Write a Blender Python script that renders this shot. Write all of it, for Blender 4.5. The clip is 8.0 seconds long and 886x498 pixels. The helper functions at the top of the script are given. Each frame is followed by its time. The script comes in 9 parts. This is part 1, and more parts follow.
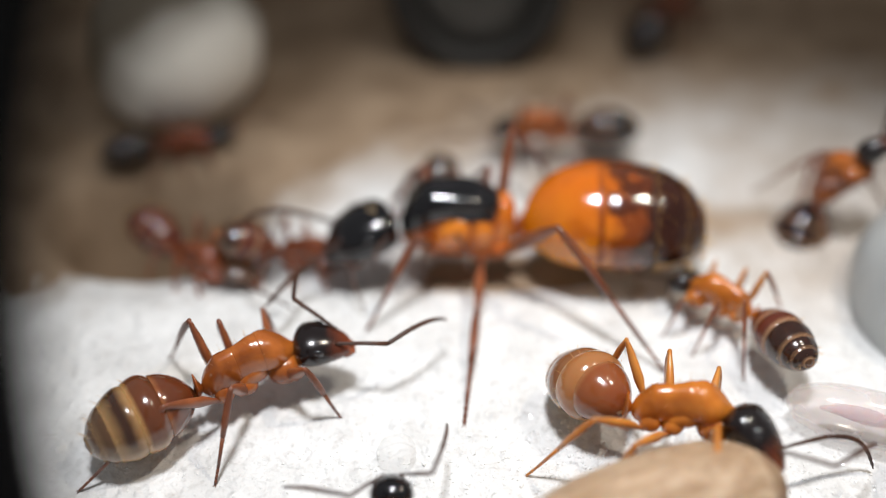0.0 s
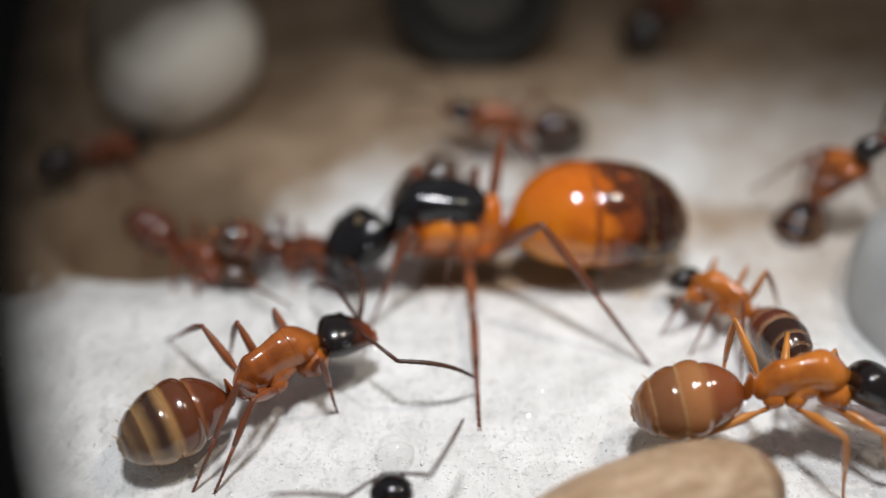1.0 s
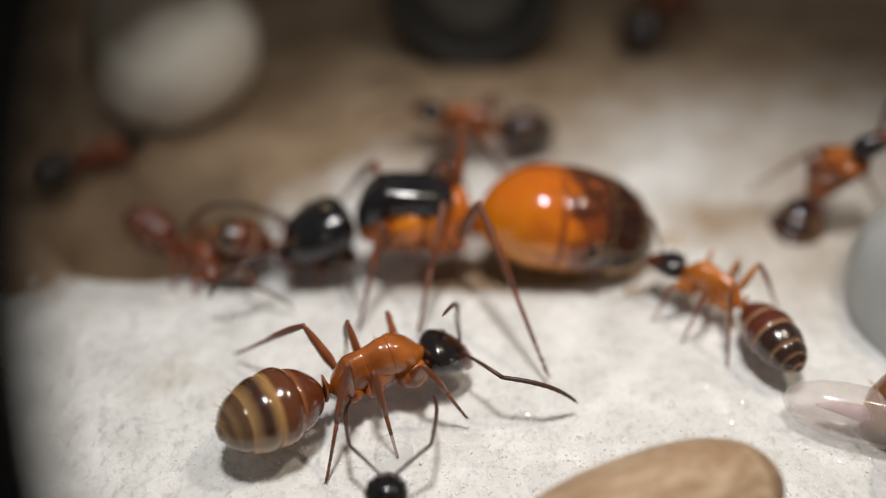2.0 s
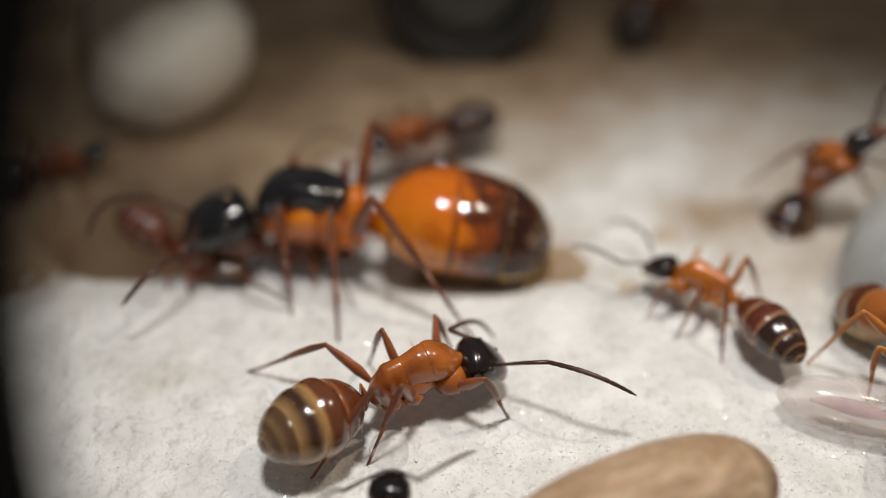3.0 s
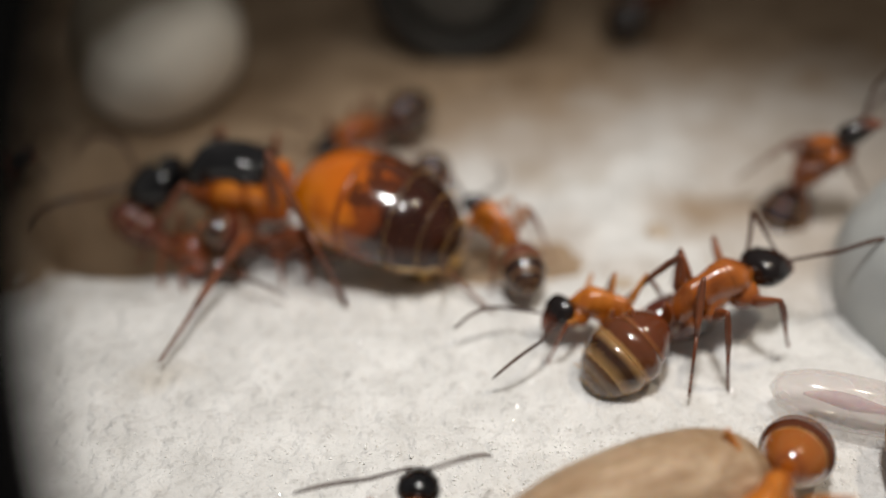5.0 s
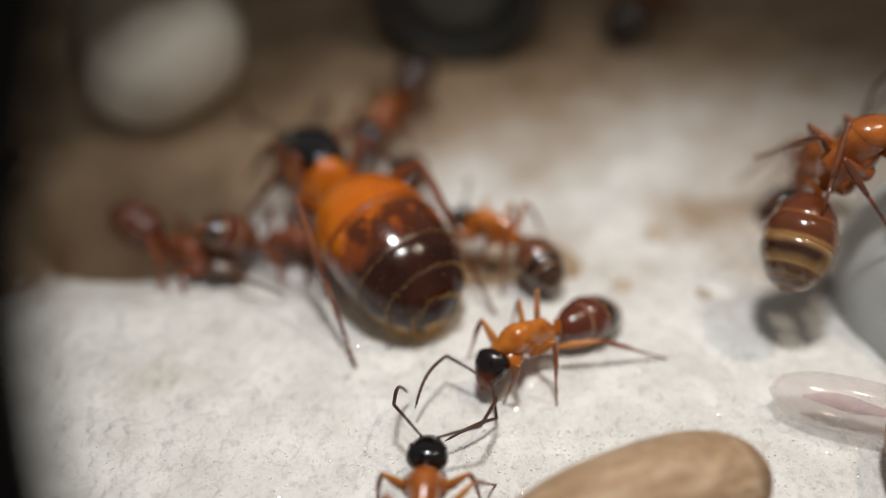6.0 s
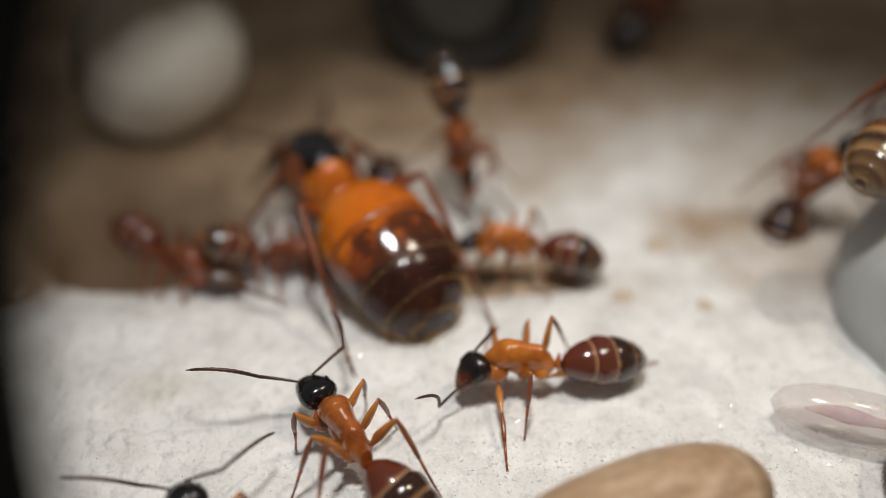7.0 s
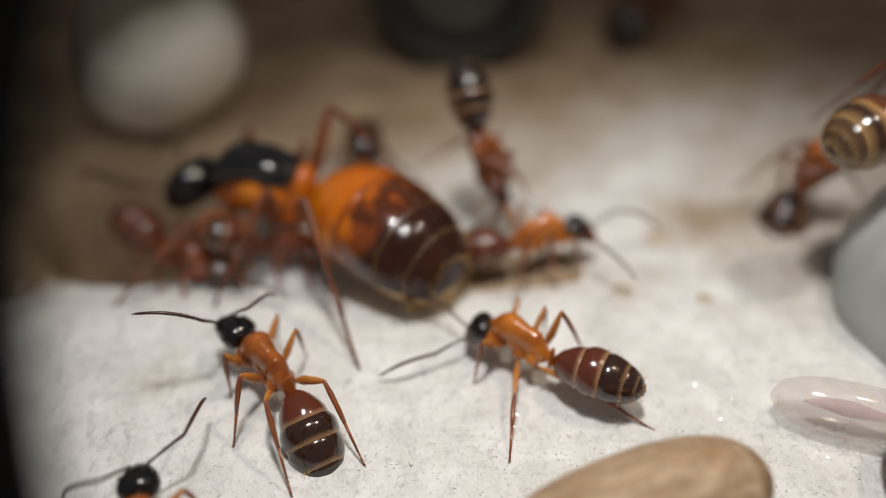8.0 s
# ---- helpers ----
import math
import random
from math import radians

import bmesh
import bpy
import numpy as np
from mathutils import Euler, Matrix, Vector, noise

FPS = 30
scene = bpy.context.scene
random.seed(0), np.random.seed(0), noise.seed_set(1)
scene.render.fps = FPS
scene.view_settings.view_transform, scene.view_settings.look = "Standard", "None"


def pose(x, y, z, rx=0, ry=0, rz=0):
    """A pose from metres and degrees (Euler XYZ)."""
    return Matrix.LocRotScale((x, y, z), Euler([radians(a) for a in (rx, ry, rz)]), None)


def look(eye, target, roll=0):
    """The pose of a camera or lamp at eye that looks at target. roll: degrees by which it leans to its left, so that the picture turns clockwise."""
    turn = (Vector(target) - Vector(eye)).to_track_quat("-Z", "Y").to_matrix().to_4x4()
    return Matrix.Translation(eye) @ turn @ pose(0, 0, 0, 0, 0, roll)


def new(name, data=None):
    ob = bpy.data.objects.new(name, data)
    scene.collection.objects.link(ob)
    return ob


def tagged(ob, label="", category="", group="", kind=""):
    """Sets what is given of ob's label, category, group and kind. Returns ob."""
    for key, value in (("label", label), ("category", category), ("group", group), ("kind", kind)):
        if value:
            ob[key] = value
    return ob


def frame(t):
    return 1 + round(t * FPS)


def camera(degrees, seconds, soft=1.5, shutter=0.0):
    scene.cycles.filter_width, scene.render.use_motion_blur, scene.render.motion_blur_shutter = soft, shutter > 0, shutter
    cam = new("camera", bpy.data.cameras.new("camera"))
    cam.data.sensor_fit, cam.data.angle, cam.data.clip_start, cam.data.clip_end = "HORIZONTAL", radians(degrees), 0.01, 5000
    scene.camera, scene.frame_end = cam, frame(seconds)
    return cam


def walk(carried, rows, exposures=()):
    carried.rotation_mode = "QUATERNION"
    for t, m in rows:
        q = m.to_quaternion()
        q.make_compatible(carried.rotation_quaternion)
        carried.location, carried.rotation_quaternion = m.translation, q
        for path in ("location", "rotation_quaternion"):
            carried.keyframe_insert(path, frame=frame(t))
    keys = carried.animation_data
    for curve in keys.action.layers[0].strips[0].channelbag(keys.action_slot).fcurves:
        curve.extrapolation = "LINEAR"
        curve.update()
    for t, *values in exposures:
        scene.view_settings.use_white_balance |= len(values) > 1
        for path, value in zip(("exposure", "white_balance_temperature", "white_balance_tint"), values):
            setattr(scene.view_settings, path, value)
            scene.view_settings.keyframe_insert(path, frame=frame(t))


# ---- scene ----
# Everything below is planned in millimetres; MM turns it into metres.
MM = 0.001
EYE = (0.0, 0.0, 28.5 * MM)
TILT = -40.0

cam = camera(50.0, 8.0, soft=0.8)
cam.data.dof.use_dof = True
cam.data.dof.focus_distance = 34.9 * MM
cam.data.dof.aperture_fstop = 15.0

# seconds, turn to the left, turn up (degrees)
SWAY = [
    (0, 1.193, 0.443),
    (0.5, 1.091, 0.409),
    (1, 1.022, 0.409),
    (1.2, 0.988, 0.409),
    (2.3, 0.852, 0.307),
    (2.5, 0.750, 0.204),
    (3, 0.477, 0.204),
    (3.5, 0.273, 0.170),
    (4, 0.000, 0.034),
    (4.5, 0.000, 0.000),
    (4.7, 0.000, 0.000),
    (5.8, -0.102, -0.102),
    (6, -0.068, 0.136),
    (6.5, 0.000, 0.613),
    (7, 0.000, 0.818),
    (7.5, 0.000, 0.784),
    (8, 0.000, 0.409),
]
walk(cam, [(t, pose(*EYE, 90 + TILT + up, 0, left)) for t, left, up in SWAY], exposures=[(0, 0.38, 6080, 10), (0.35, 0.12, 6080, 10), (0.8, 0.03, 6080, 10), (1.2, 0.0, 6120, 10), (2.3, -0.10, 6600, 10), (8, -0.17, 6550, 10)])

# ---- light: two small lamps over the nest, and the dim room ----
world = bpy.data.worlds.new("room")
scene.world = world
world.use_nodes = True
world.node_tree.nodes["Background"].inputs[0].default_value = (1.0, 0.96, 0.91, 1)
world.node_tree.nodes["Background"].inputs[1].default_value = 0.17


def spot(name, eye, target, watts, wide, blend, radius, colour):
    data = bpy.data.lights.new(name, "SPOT")
    data.energy, data.spot_size, data.spot_blend, data.shadow_soft_size, data.color = watts, radians(wide), blend, radius * MM, colour
    ob = new(name, data)
    ob.matrix_world = look([v * MM for v in eye], [v * MM for v in target])
    return ob


spot("torch_lamp", (-1, 21, 95), (5.2, 24.2, 0), 0.315, 40.0, 1.0, 6.0, (1.0, 0.97, 0.935))
spot("second_torch_lamp", (40, 34, 84), (6, 25, 0), 0.085, 45, 1.0, 2.5, (1.0, 0.86, 0.68))

# ---- materials ----


def material(name):
    m = bpy.data.materials.new(name)
    m.use_nodes = True
    return m, m.node_tree.nodes, m.node_tree.links, m.node_tree.nodes["Principled BSDF"]


def mottled(name, low, high, scale, rough, bump=0.3, bump_scale=None, coat=0.0, sss=0.0, spec=0.5, trans=0.0, reach=0.02, detail=6.0):
    """Colour that varies between low and high in object space (scale per metre), with fine relief."""
    m, n, l, p = material(name)
    co = n.new("ShaderNodeTexCoord")
    a = n.new("ShaderNodeTexNoise")
    a.inputs["Scale"].default_value, a.inputs["Detail"].default_value = scale, detail
    b = n.new("ShaderNodeTexNoise")
    b.inputs["Scale"].default_value, b.inputs["Detail"].default_value = (bump_scale or scale * 6), 4
    ramp = n.new("ShaderNodeValToRGB")
    ramp.color_ramp.elements[0].position, ramp.color_ramp.elements[1].position = 0.32, 0.68
    ramp.color_ramp.elements[0].color, ramp.color_ramp.elements[1].color = (*low, 1), (*high, 1)
    bp = n.new("ShaderNodeBump")
    bp.inputs["Strength"].default_value, bp.inputs["Distance"].default_value = bump, reach * MM
    l.new(co.outputs["Object"], a.inputs["Vector"])
    l.new(co.outputs["Object"], b.inputs["Vector"])
    l.new(a.outputs["Fac"], ramp.inputs["Fac"])
    l.new(ramp.outputs["Color"], p.inputs["Base Color"])
    l.new(b.outputs["Fac"], bp.inputs["Height"])
    l.new(bp.outputs["Normal"], p.inputs["Normal"])
    rr = n.new("ShaderNodeMapRange")
    rr.inputs["To Min"].default_value, rr.inputs["To Max"].default_value = max(0.03, rough - 0.07), rough + 0.1
    l.new(b.outputs["Fac"], rr.inputs["Value"])
    l.new(rr.outputs["Result"], p.inputs["Roughness"])
    p.inputs["Specular IOR Level"].default_value = spec
    p.inputs["Coat Weight"].default_value, p.inputs["Coat Roughness"].default_value = coat, 0.08
    if sss:
        p.inputs["Subsurface Weight"].default_value = sss
        p.inputs["Subsurface Radius"].default_value = (1.0, 0.45, 0.2)
        p.inputs["Subsurface Scale"].default_value = 0.5 * MM
    p.inputs["Transmission Weight"].default_value = trans
    return m


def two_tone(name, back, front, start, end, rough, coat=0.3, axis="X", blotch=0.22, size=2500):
    """A cuticle whose colour passes from back to front along one axis of its own box, with pores."""
    m, n, l, p = material(name)
    co = n.new("ShaderNodeTexCoord")
    sep = n.new("ShaderNodeSeparateXYZ")
    noi = n.new("ShaderNodeTexNoise")
    noi.inputs["Scale"].default_value = size
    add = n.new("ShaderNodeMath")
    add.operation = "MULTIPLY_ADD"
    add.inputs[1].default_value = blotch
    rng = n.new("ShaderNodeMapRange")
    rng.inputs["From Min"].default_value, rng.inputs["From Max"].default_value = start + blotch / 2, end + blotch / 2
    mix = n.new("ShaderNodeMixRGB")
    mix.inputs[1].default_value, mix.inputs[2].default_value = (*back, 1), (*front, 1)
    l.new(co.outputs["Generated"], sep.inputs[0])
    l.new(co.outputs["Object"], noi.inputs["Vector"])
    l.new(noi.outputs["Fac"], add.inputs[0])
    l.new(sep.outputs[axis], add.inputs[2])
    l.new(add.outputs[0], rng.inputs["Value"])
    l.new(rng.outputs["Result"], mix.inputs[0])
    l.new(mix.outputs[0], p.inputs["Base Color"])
    fine = n.new("ShaderNodeTexNoise")
    fine.inputs["Scale"].default_value = 16000
    bp = n.new("ShaderNodeBump")
    bp.inputs["Strength"].default_value, bp.inputs["Distance"].default_value = 0.25, 0.01 * MM
    l.new(co.outputs["Object"], fine.inputs["Vector"])
    l.new(fine.outputs["Fac"], bp.inputs["Height"])
    l.new(bp.outputs["Normal"], p.inputs["Normal"])
    p.inputs["Roughness"].default_value = rough
    p.inputs["Coat Weight"].default_value, p.inputs["Coat Roughness"].default_value = coat, 0.08
    return m


def banded(name, front, main, margin, width=0.2, rough=0.17, low=0.3, fade=1.8, ahead=0.8):
    """An abdominal plate: pale soft margin behind and below, darker middle, its own tint in front."""
    m, n, l, p = material(name)
    co = n.new("ShaderNodeTexCoord")
    sep = n.new("ShaderNodeSeparateXYZ")
    l.new(co.outputs["Generated"], sep.inputs[0])
    noi = n.new("ShaderNodeTexNoise")
    noi.inputs["Scale"].default_value, noi.inputs["Detail"].default_value = 1500, 5
    l.new(co.outputs["Object"], noi.inputs["Vector"])

    def wobble(socket, amount):
        o = n.new("ShaderNodeMath")
        o.operation = "MULTIPLY_ADD"
        o.inputs[1].default_value = amount
        l.new(noi.outputs["Fac"], o.inputs[0])
        l.new(socket, o.inputs[2])
        return o.outputs[0]

    ramp = n.new("ShaderNodeValToRGB")
    e = ramp.color_ramp.elements
    e[0].position, e[0].color = width * 0.25 + 0.075, (*margin, 1)
    e[1].position, e[1].color = width * fade + 0.105, (*main, 1)
    e.new(ahead).color = (*main, 1)
    e.new(min(1.0, ahead + 0.25)).color = (*front, 1)
    l.new(wobble(sep.outputs["X"], 0.12), ramp.inputs["Fac"])
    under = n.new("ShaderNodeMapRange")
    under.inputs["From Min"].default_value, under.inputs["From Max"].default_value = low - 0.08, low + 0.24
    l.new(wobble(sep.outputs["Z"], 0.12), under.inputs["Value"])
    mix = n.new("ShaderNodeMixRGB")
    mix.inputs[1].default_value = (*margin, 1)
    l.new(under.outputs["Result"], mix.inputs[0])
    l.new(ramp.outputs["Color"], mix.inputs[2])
    l.new(mix.outputs[0], p.inputs["Base Color"])
    fine = n.new("ShaderNodeTexNoise")
    fine.inputs["Scale"].default_value = 14000
    l.new(co.outputs["Object"], fine.inputs["Vector"])
    bp = n.new("ShaderNodeBump")
    bp.inputs["Strength"].default_value, bp.inputs["Distance"].default_value = 0.4, 0.012 * MM
    l.new(fine.outputs["Fac"], bp.inputs["Height"])
    l.new(bp.outputs["Normal"], p.inputs["Normal"])
    p.inputs["Roughness"].default_value = rough
    p.inputs["Coat Weight"].default_value, p.inputs["Coat Roughness"].default_value = 0.6, 0.07
    p.inputs["Subsurface Weight"].default_value, p.inputs["Subsurface Scale"].default_value = 0.12, 0.3 * MM
    return m


PLASTER = mottled("white_plaster", (0.62, 0.62, 0.61), (0.80, 0.805, 0.80), 500, 0.7, 0.6, 2600, spec=0.45, reach=0.3, detail=12)


def speckle(m, size, amount, colour, edge):
    """Dark grains, too small to be meshes, over a material's colour."""
    n, l, p = m.node_tree.nodes, m.node_tree.links, m.node_tree.nodes["Principled BSDF"]
    old = p.inputs["Base Color"].links[0].from_socket
    co = n.new("ShaderNodeTexCoord")
    noi = n.new("ShaderNodeTexNoise")
    noi.inputs["Scale"].default_value, noi.inputs["Detail"].default_value = size, 3
    rng = n.new("ShaderNodeMapRange")
    rng.inputs["From Min"].default_value, rng.inputs["From Max"].default_value, rng.inputs["To Max"].default_value = edge, edge + 0.10, amount
    mix = n.new("ShaderNodeMixRGB")
    mix.inputs[2].default_value = (*colour, 1)
    l.new(co.outputs["Object"], noi.inputs["Vector"])
    l.new(noi.outputs["Fac"], rng.inputs["Value"])
    l.new(rng.outputs["Result"], mix.inputs[0])
    l.new(old, mix.inputs[1])
    l.new(mix.outputs[0], p.inputs["Base Color"])




def pitted(m, size, amount, reach):
    """Rounded grains and pits as relief over a material."""
    n, l, p = m.node_tree.nodes, m.node_tree.links, m.node_tree.nodes["Principled BSDF"]
    old = p.inputs["Normal"].links[0].from_socket
    co = n.new("ShaderNodeTexCoord")
    bend = n.new("ShaderNodeTexNoise")
    bend.inputs["Scale"].default_value = size * 0.7
    mix = n.new("ShaderNodeMixRGB")
    mix.blend_type, mix.inputs[0].default_value = "LINEAR_LIGHT", 0.35 / size
    cells = n.new("ShaderNodeTexVoronoi")
    cells.feature, cells.inputs["Scale"].default_value = "SMOOTH_F1", size
    bp = n.new("ShaderNodeBump")
    bp.invert = True
    bp.inputs["Strength"].default_value, bp.inputs["Distance"].default_value = amount, reach * MM
    l.new(co.outputs["Object"], bend.inputs["Vector"])
    l.new(co.outputs["Object"], mix.inputs[1])
    l.new(bend.outputs["Color"], mix.inputs[2])
    l.new(mix.outputs[0], cells.inputs["Vector"])
    l.new(cells.outputs["Distance"], bp.inputs["Height"])
    l.new(old, bp.inputs["Normal"])
    l.new(bp.outputs["Normal"], p.inputs["Normal"])


def dust_shaded(m, name, colour):
    """Earth dusting and painted soft shade over a material, as thick as the mesh's own value says, broken up by noise.
    """
    n, l, p = m.node_tree.nodes, m.node_tree.links, m.node_tree.nodes["Principled BSDF"]
    old = p.inputs["Base Color"].links[0].from_socket
    att = n.new("ShaderNodeAttribute")
    att.attribute_name = name
    co = n.new("ShaderNodeTexCoord")
    noi = n.new("ShaderNodeTexNoise")
    noi.inputs["Scale"].default_value, noi.inputs["Detail"].default_value = 420, 8
    add = n.new("ShaderNodeMath")
    add.operation = "MULTIPLY_ADD"
    add.inputs[1].default_value = 0.7
    rng = n.new("ShaderNodeMapRange")
    rng.inputs["From Min"].default_value, rng.inputs["From Max"].default_value, rng.inputs["To Max"].default_value = 0.42, 1.28, 0.95
    mix = n.new("ShaderNodeMixRGB")
    mix.inputs[2].default_value = (*colour, 1)
    l.new(co.outputs["Object"], noi.inputs["Vector"])
    l.new(noi.outputs["Fac"], add.inputs[0])
    l.new(att.outputs["Fac"], add.inputs[2])
    l.new(add.outputs[0], rng.inputs["Value"])
    l.new(rng.outputs["Result"], mix.inputs[0])
    l.new(old, mix.inputs[1])
    l.new(mix.outputs[0], p.inputs["Base Color"])


speckle(PLASTER, 1700, 0.30, (0.36, 0.35, 0.33), 0.58)
speckle(PLASTER, 5200, 0.30, (0.36, 0.35, 0.33), 0.60)
speckle(PLASTER, 140, 0.5, (0.50, 0.45, 0.37), 0.60)
pitted(PLASTER, 2000, 0.7, 0.30)
pitted(PLASTER, 4600, 0.3, 0.06)
# The brown blend holds earth and the soft shade behind the floor.
dust_shaded(PLASTER, "dust_and_shade", (0.335, 0.245, 0.165))
DUSTY = mottled("dusty_crumb", (0.42, 0.34, 0.26), (0.58, 0.50, 0.41), 500, 0.95, 0.8, 1800, spec=0.2, reach=0.2, detail=9)
EARTH = mottled("brown_earth", (0.215, 0.148, 0.093), (0.39, 0.288, 0.195), 260, 0.95, 0.8, 1400, spec=0.2, reach=0.3, detail=9)
RUBBER = mottled("dark_rubber", (0.016, 0.014, 0.012), (0.03, 0.027, 0.023), 400, 0.6, 0.3)
GREY = mottled("grey_plug", (0.07, 0.066, 0.058), (0.115, 0.108, 0.095), 300, 0.7, 0.3)
BLACK = mottled("black_felt", (0.002, 0.002, 0.002), (0.005, 0.005, 0.005), 400, 0.9, 0.2, spec=0.05)
# The shell's shaded side is painted: cream passes into dark brown.
CREAM = two_tone("cream_shell_painted_shade", (0.92, 0.89, 0.80), (0.13, 0.105, 0.07), 0.24, 0.56, 0.5, coat=0.1, axis="Z", blotch=0.3, size=160)
STONE = mottled("blue_grey_stone", (0.34, 0.36, 0.365), (0.45, 0.47, 0.465), 200, 0.4, 0.3)
SILK = mottled("beige_cocoon_silk", (0.41, 0.285, 0.18), (0.57, 0.43, 0.30), 380, 0.5, 0.8, 2600, sss=0.15, spec=0.25, reach=0.10, detail=10)
SILK_TIP = mottled("brown_cocoon_tip", (0.27, 0.165, 0.09), (0.45, 0.31, 0.19), 420, 0.62, 0.7, 3200, sss=0.2, reach=0.06)
SKIN = mottled("pale_pink_skin", (0.62, 0.52, 0.49), (0.76, 0.69, 0.66), 300, 0.14, 0.1, coat=0.6, sss=0.2)
SKIN.node_tree.nodes["Principled BSDF"].inputs["Alpha"].default_value = 0.3
PURPLE = mottled("purple_gut", (0.46, 0.26, 0.33), (0.74, 0.60, 0.62), 900, 0.8, 0.3, sss=0.3, spec=0.05)
PURPLE.node_tree.nodes["Principled BSDF"].inputs["Alpha"].default_value = 0.5
GRAIN = mottled("clear_grain", (0.80, 0.80, 0.78), (0.92, 0.92, 0.92), 900, 0.12, 0.1, coat=0.6, spec=0.9)
GEL = mottled("clear_gel", (0.90, 0.90, 0.89), (0.97, 0.97, 0.97), 300, 0.06, 0.05, coat=0.5)
GEL.node_tree.nodes["Principled BSDF"].inputs["Alpha"].default_value = 0.22



def swollen_amber(name, length):
    """Clear amber cuticle: yellow in front and below, painting light that shines through; dark brown blotches on top
    and behind, pale underside.
    """
    m, n, l, p = material(name)
    co = n.new("ShaderNodeTexCoord")
    sep = n.new("ShaderNodeSeparateXYZ")
    l.new(co.outputs["Object"], sep.inputs[0])

    def calc(op, a, b, c=0.0):
        o = n.new("ShaderNodeMath")
        o.operation = op
        for i, v in enumerate((a, b, c)):
            if isinstance(v, float):
                o.inputs[i].default_value = v
            else:
                l.new(v, o.inputs[i])
        return o.outputs[0]

    def cloud(size, detail):
        o = n.new("ShaderNodeTexNoise")
        o.inputs["Scale"].default_value, o.inputs["Detail"].default_value = size, detail
        l.new(co.outputs["Object"], o.inputs["Vector"])
        return o.outputs["Fac"]

    def span(v, lo, hi):
        o = n.new("ShaderNodeMapRange")
        o.interpolation_type = "SMOOTHSTEP"
        o.inputs["From Min"].default_value, o.inputs["From Max"].default_value = lo, hi
        l.new(v, o.inputs["Value"])
        return o.outputs["Result"]

    def blend(fac, a, b):
        o = n.new("ShaderNodeMixRGB")
        l.new(fac, o.inputs[0])
        for i, v in ((1, a), (2, b)):
            if isinstance(v, tuple):
                o.inputs[i].default_value = (*v, 1)
            else:
                l.new(v, o.inputs[i])
        return o.outputs[0]

    along = calc("MULTIPLY", sep.outputs["X"], -1.0 / (length * MM))
    high = calc("MULTIPLY", sep.outputs["Z"], 1.0 / MM)
    big, fine = cloud(420, 3), cloud(1500, 5)
    # Light passing through the body is painted as yellow low down, orange above.
    colour = blend(span(calc("MULTIPLY_ADD", big, 2.4, high), 0.2, 3.8), (0.78, 0.29, 0.006), (0.54, 0.125, 0.002))
    cloudy = span(calc("MULTIPLY_ADD", fine, 0.5, calc("MULTIPLY", big, 0.6)), 0.50, 0.66)
    colour = blend(calc("MULTIPLY", cloudy, span(along, 0.10, 0.34)), colour, (0.46, 0.105, 0.002))
    hem = calc("MULTIPLY", span(along, 0.385, 0.415), calc("SUBTRACT", 1.0, span(along, 0.425, 0.445)))
    colour = blend(calc("MULTIPLY", hem, 0.75), colour, (0.22, 0.045, 0.003))
    edge = calc("MULTIPLY_ADD", big, 0.34, calc("MULTIPLY_ADD", fine, 0.14, calc("MULTIPLY_ADD", high, -0.016, along)))
    colour = blend(calc("MULTIPLY", span(edge, 0.655, 0.755), span(along, 0.40, 0.46)), colour, (0.20, 0.040, 0.004))
    colour = blend(calc("MULTIPLY", span(edge, 0.775, 0.90), span(along, 0.43, 0.51)), colour, (0.030, 0.008, 0.004))
    saddle = calc("MULTIPLY", span(calc("MULTIPLY_ADD", big, 4.0, calc("MULTIPLY_ADD", fine, 4.0, high)), 6.05, 6.85), span(along, 0.42, 0.47))
    colour = blend(calc("MULTIPLY", saddle, 0.85), colour, (0.055, 0.012, 0.003))
    colour = blend(span(calc("MULTIPLY_ADD", big, 0.6, high), -0.95, -0.05), (0.66, 0.42, 0.18), colour)
    l.new(colour, p.inputs["Base Color"])
    bp = n.new("ShaderNodeBump")
    bp.inputs["Strength"].default_value, bp.inputs["Distance"].default_value = 0.4, 0.03 * MM
    l.new(cloud(2600, 3), bp.inputs["Height"])
    l.new(bp.outputs["Normal"], p.inputs["Normal"])
    p.inputs["Roughness"].default_value = 0.14
    p.inputs["Coat Weight"].default_value, p.inputs["Coat Roughness"].default_value = 0.6, 0.04
    p.inputs["Subsurface Weight"].default_value, p.inputs["Subsurface Scale"].default_value = 0.08, 0.3 * MM
    p.inputs["Subsurface Radius"].default_value = (1.0, 0.35, 0.05)
    return m


AMBER = swollen_amber("amber_cuticle", 8.1)
MAROON = mottled("maroon_cuticle", (0.018, 0.005, 0.003), (0.044, 0.012, 0.006), 500, 0.16, 0.35, 12000, coat=0.08, spec=0.4, reach=0.012)
CREAM_BAND = mottled("cream_membrane", (0.46, 0.28, 0.11), (0.66, 0.46, 0.24), 700, 0.4, 0.2, sss=0.3)
AMBER_EDGE = mottled("dark_amber_edge", (0.20, 0.04, 0.003), (0.38, 0.09, 0.006), 900, 0.25, 0.2)
GOLD_EDGE = mottled("golden_brown_edge", (0.022, 0.007, 0.004), (0.065, 0.022, 0.008), 900, 0.3, 0.2)
JET = mottled("black_cuticle", (0.003, 0.003, 0.004), (0.009, 0.008, 0.010), 700, 0.15, 0.45, 1300, coat=0.4, reach=0.10)
RUST = mottled("rust_red_cuticle", (0.26, 0.046, 0.005), (0.58, 0.15, 0.014), 600, 0.24, 0.5, 3500, coat=0.3, sss=0.1, reach=0.03, detail=8)
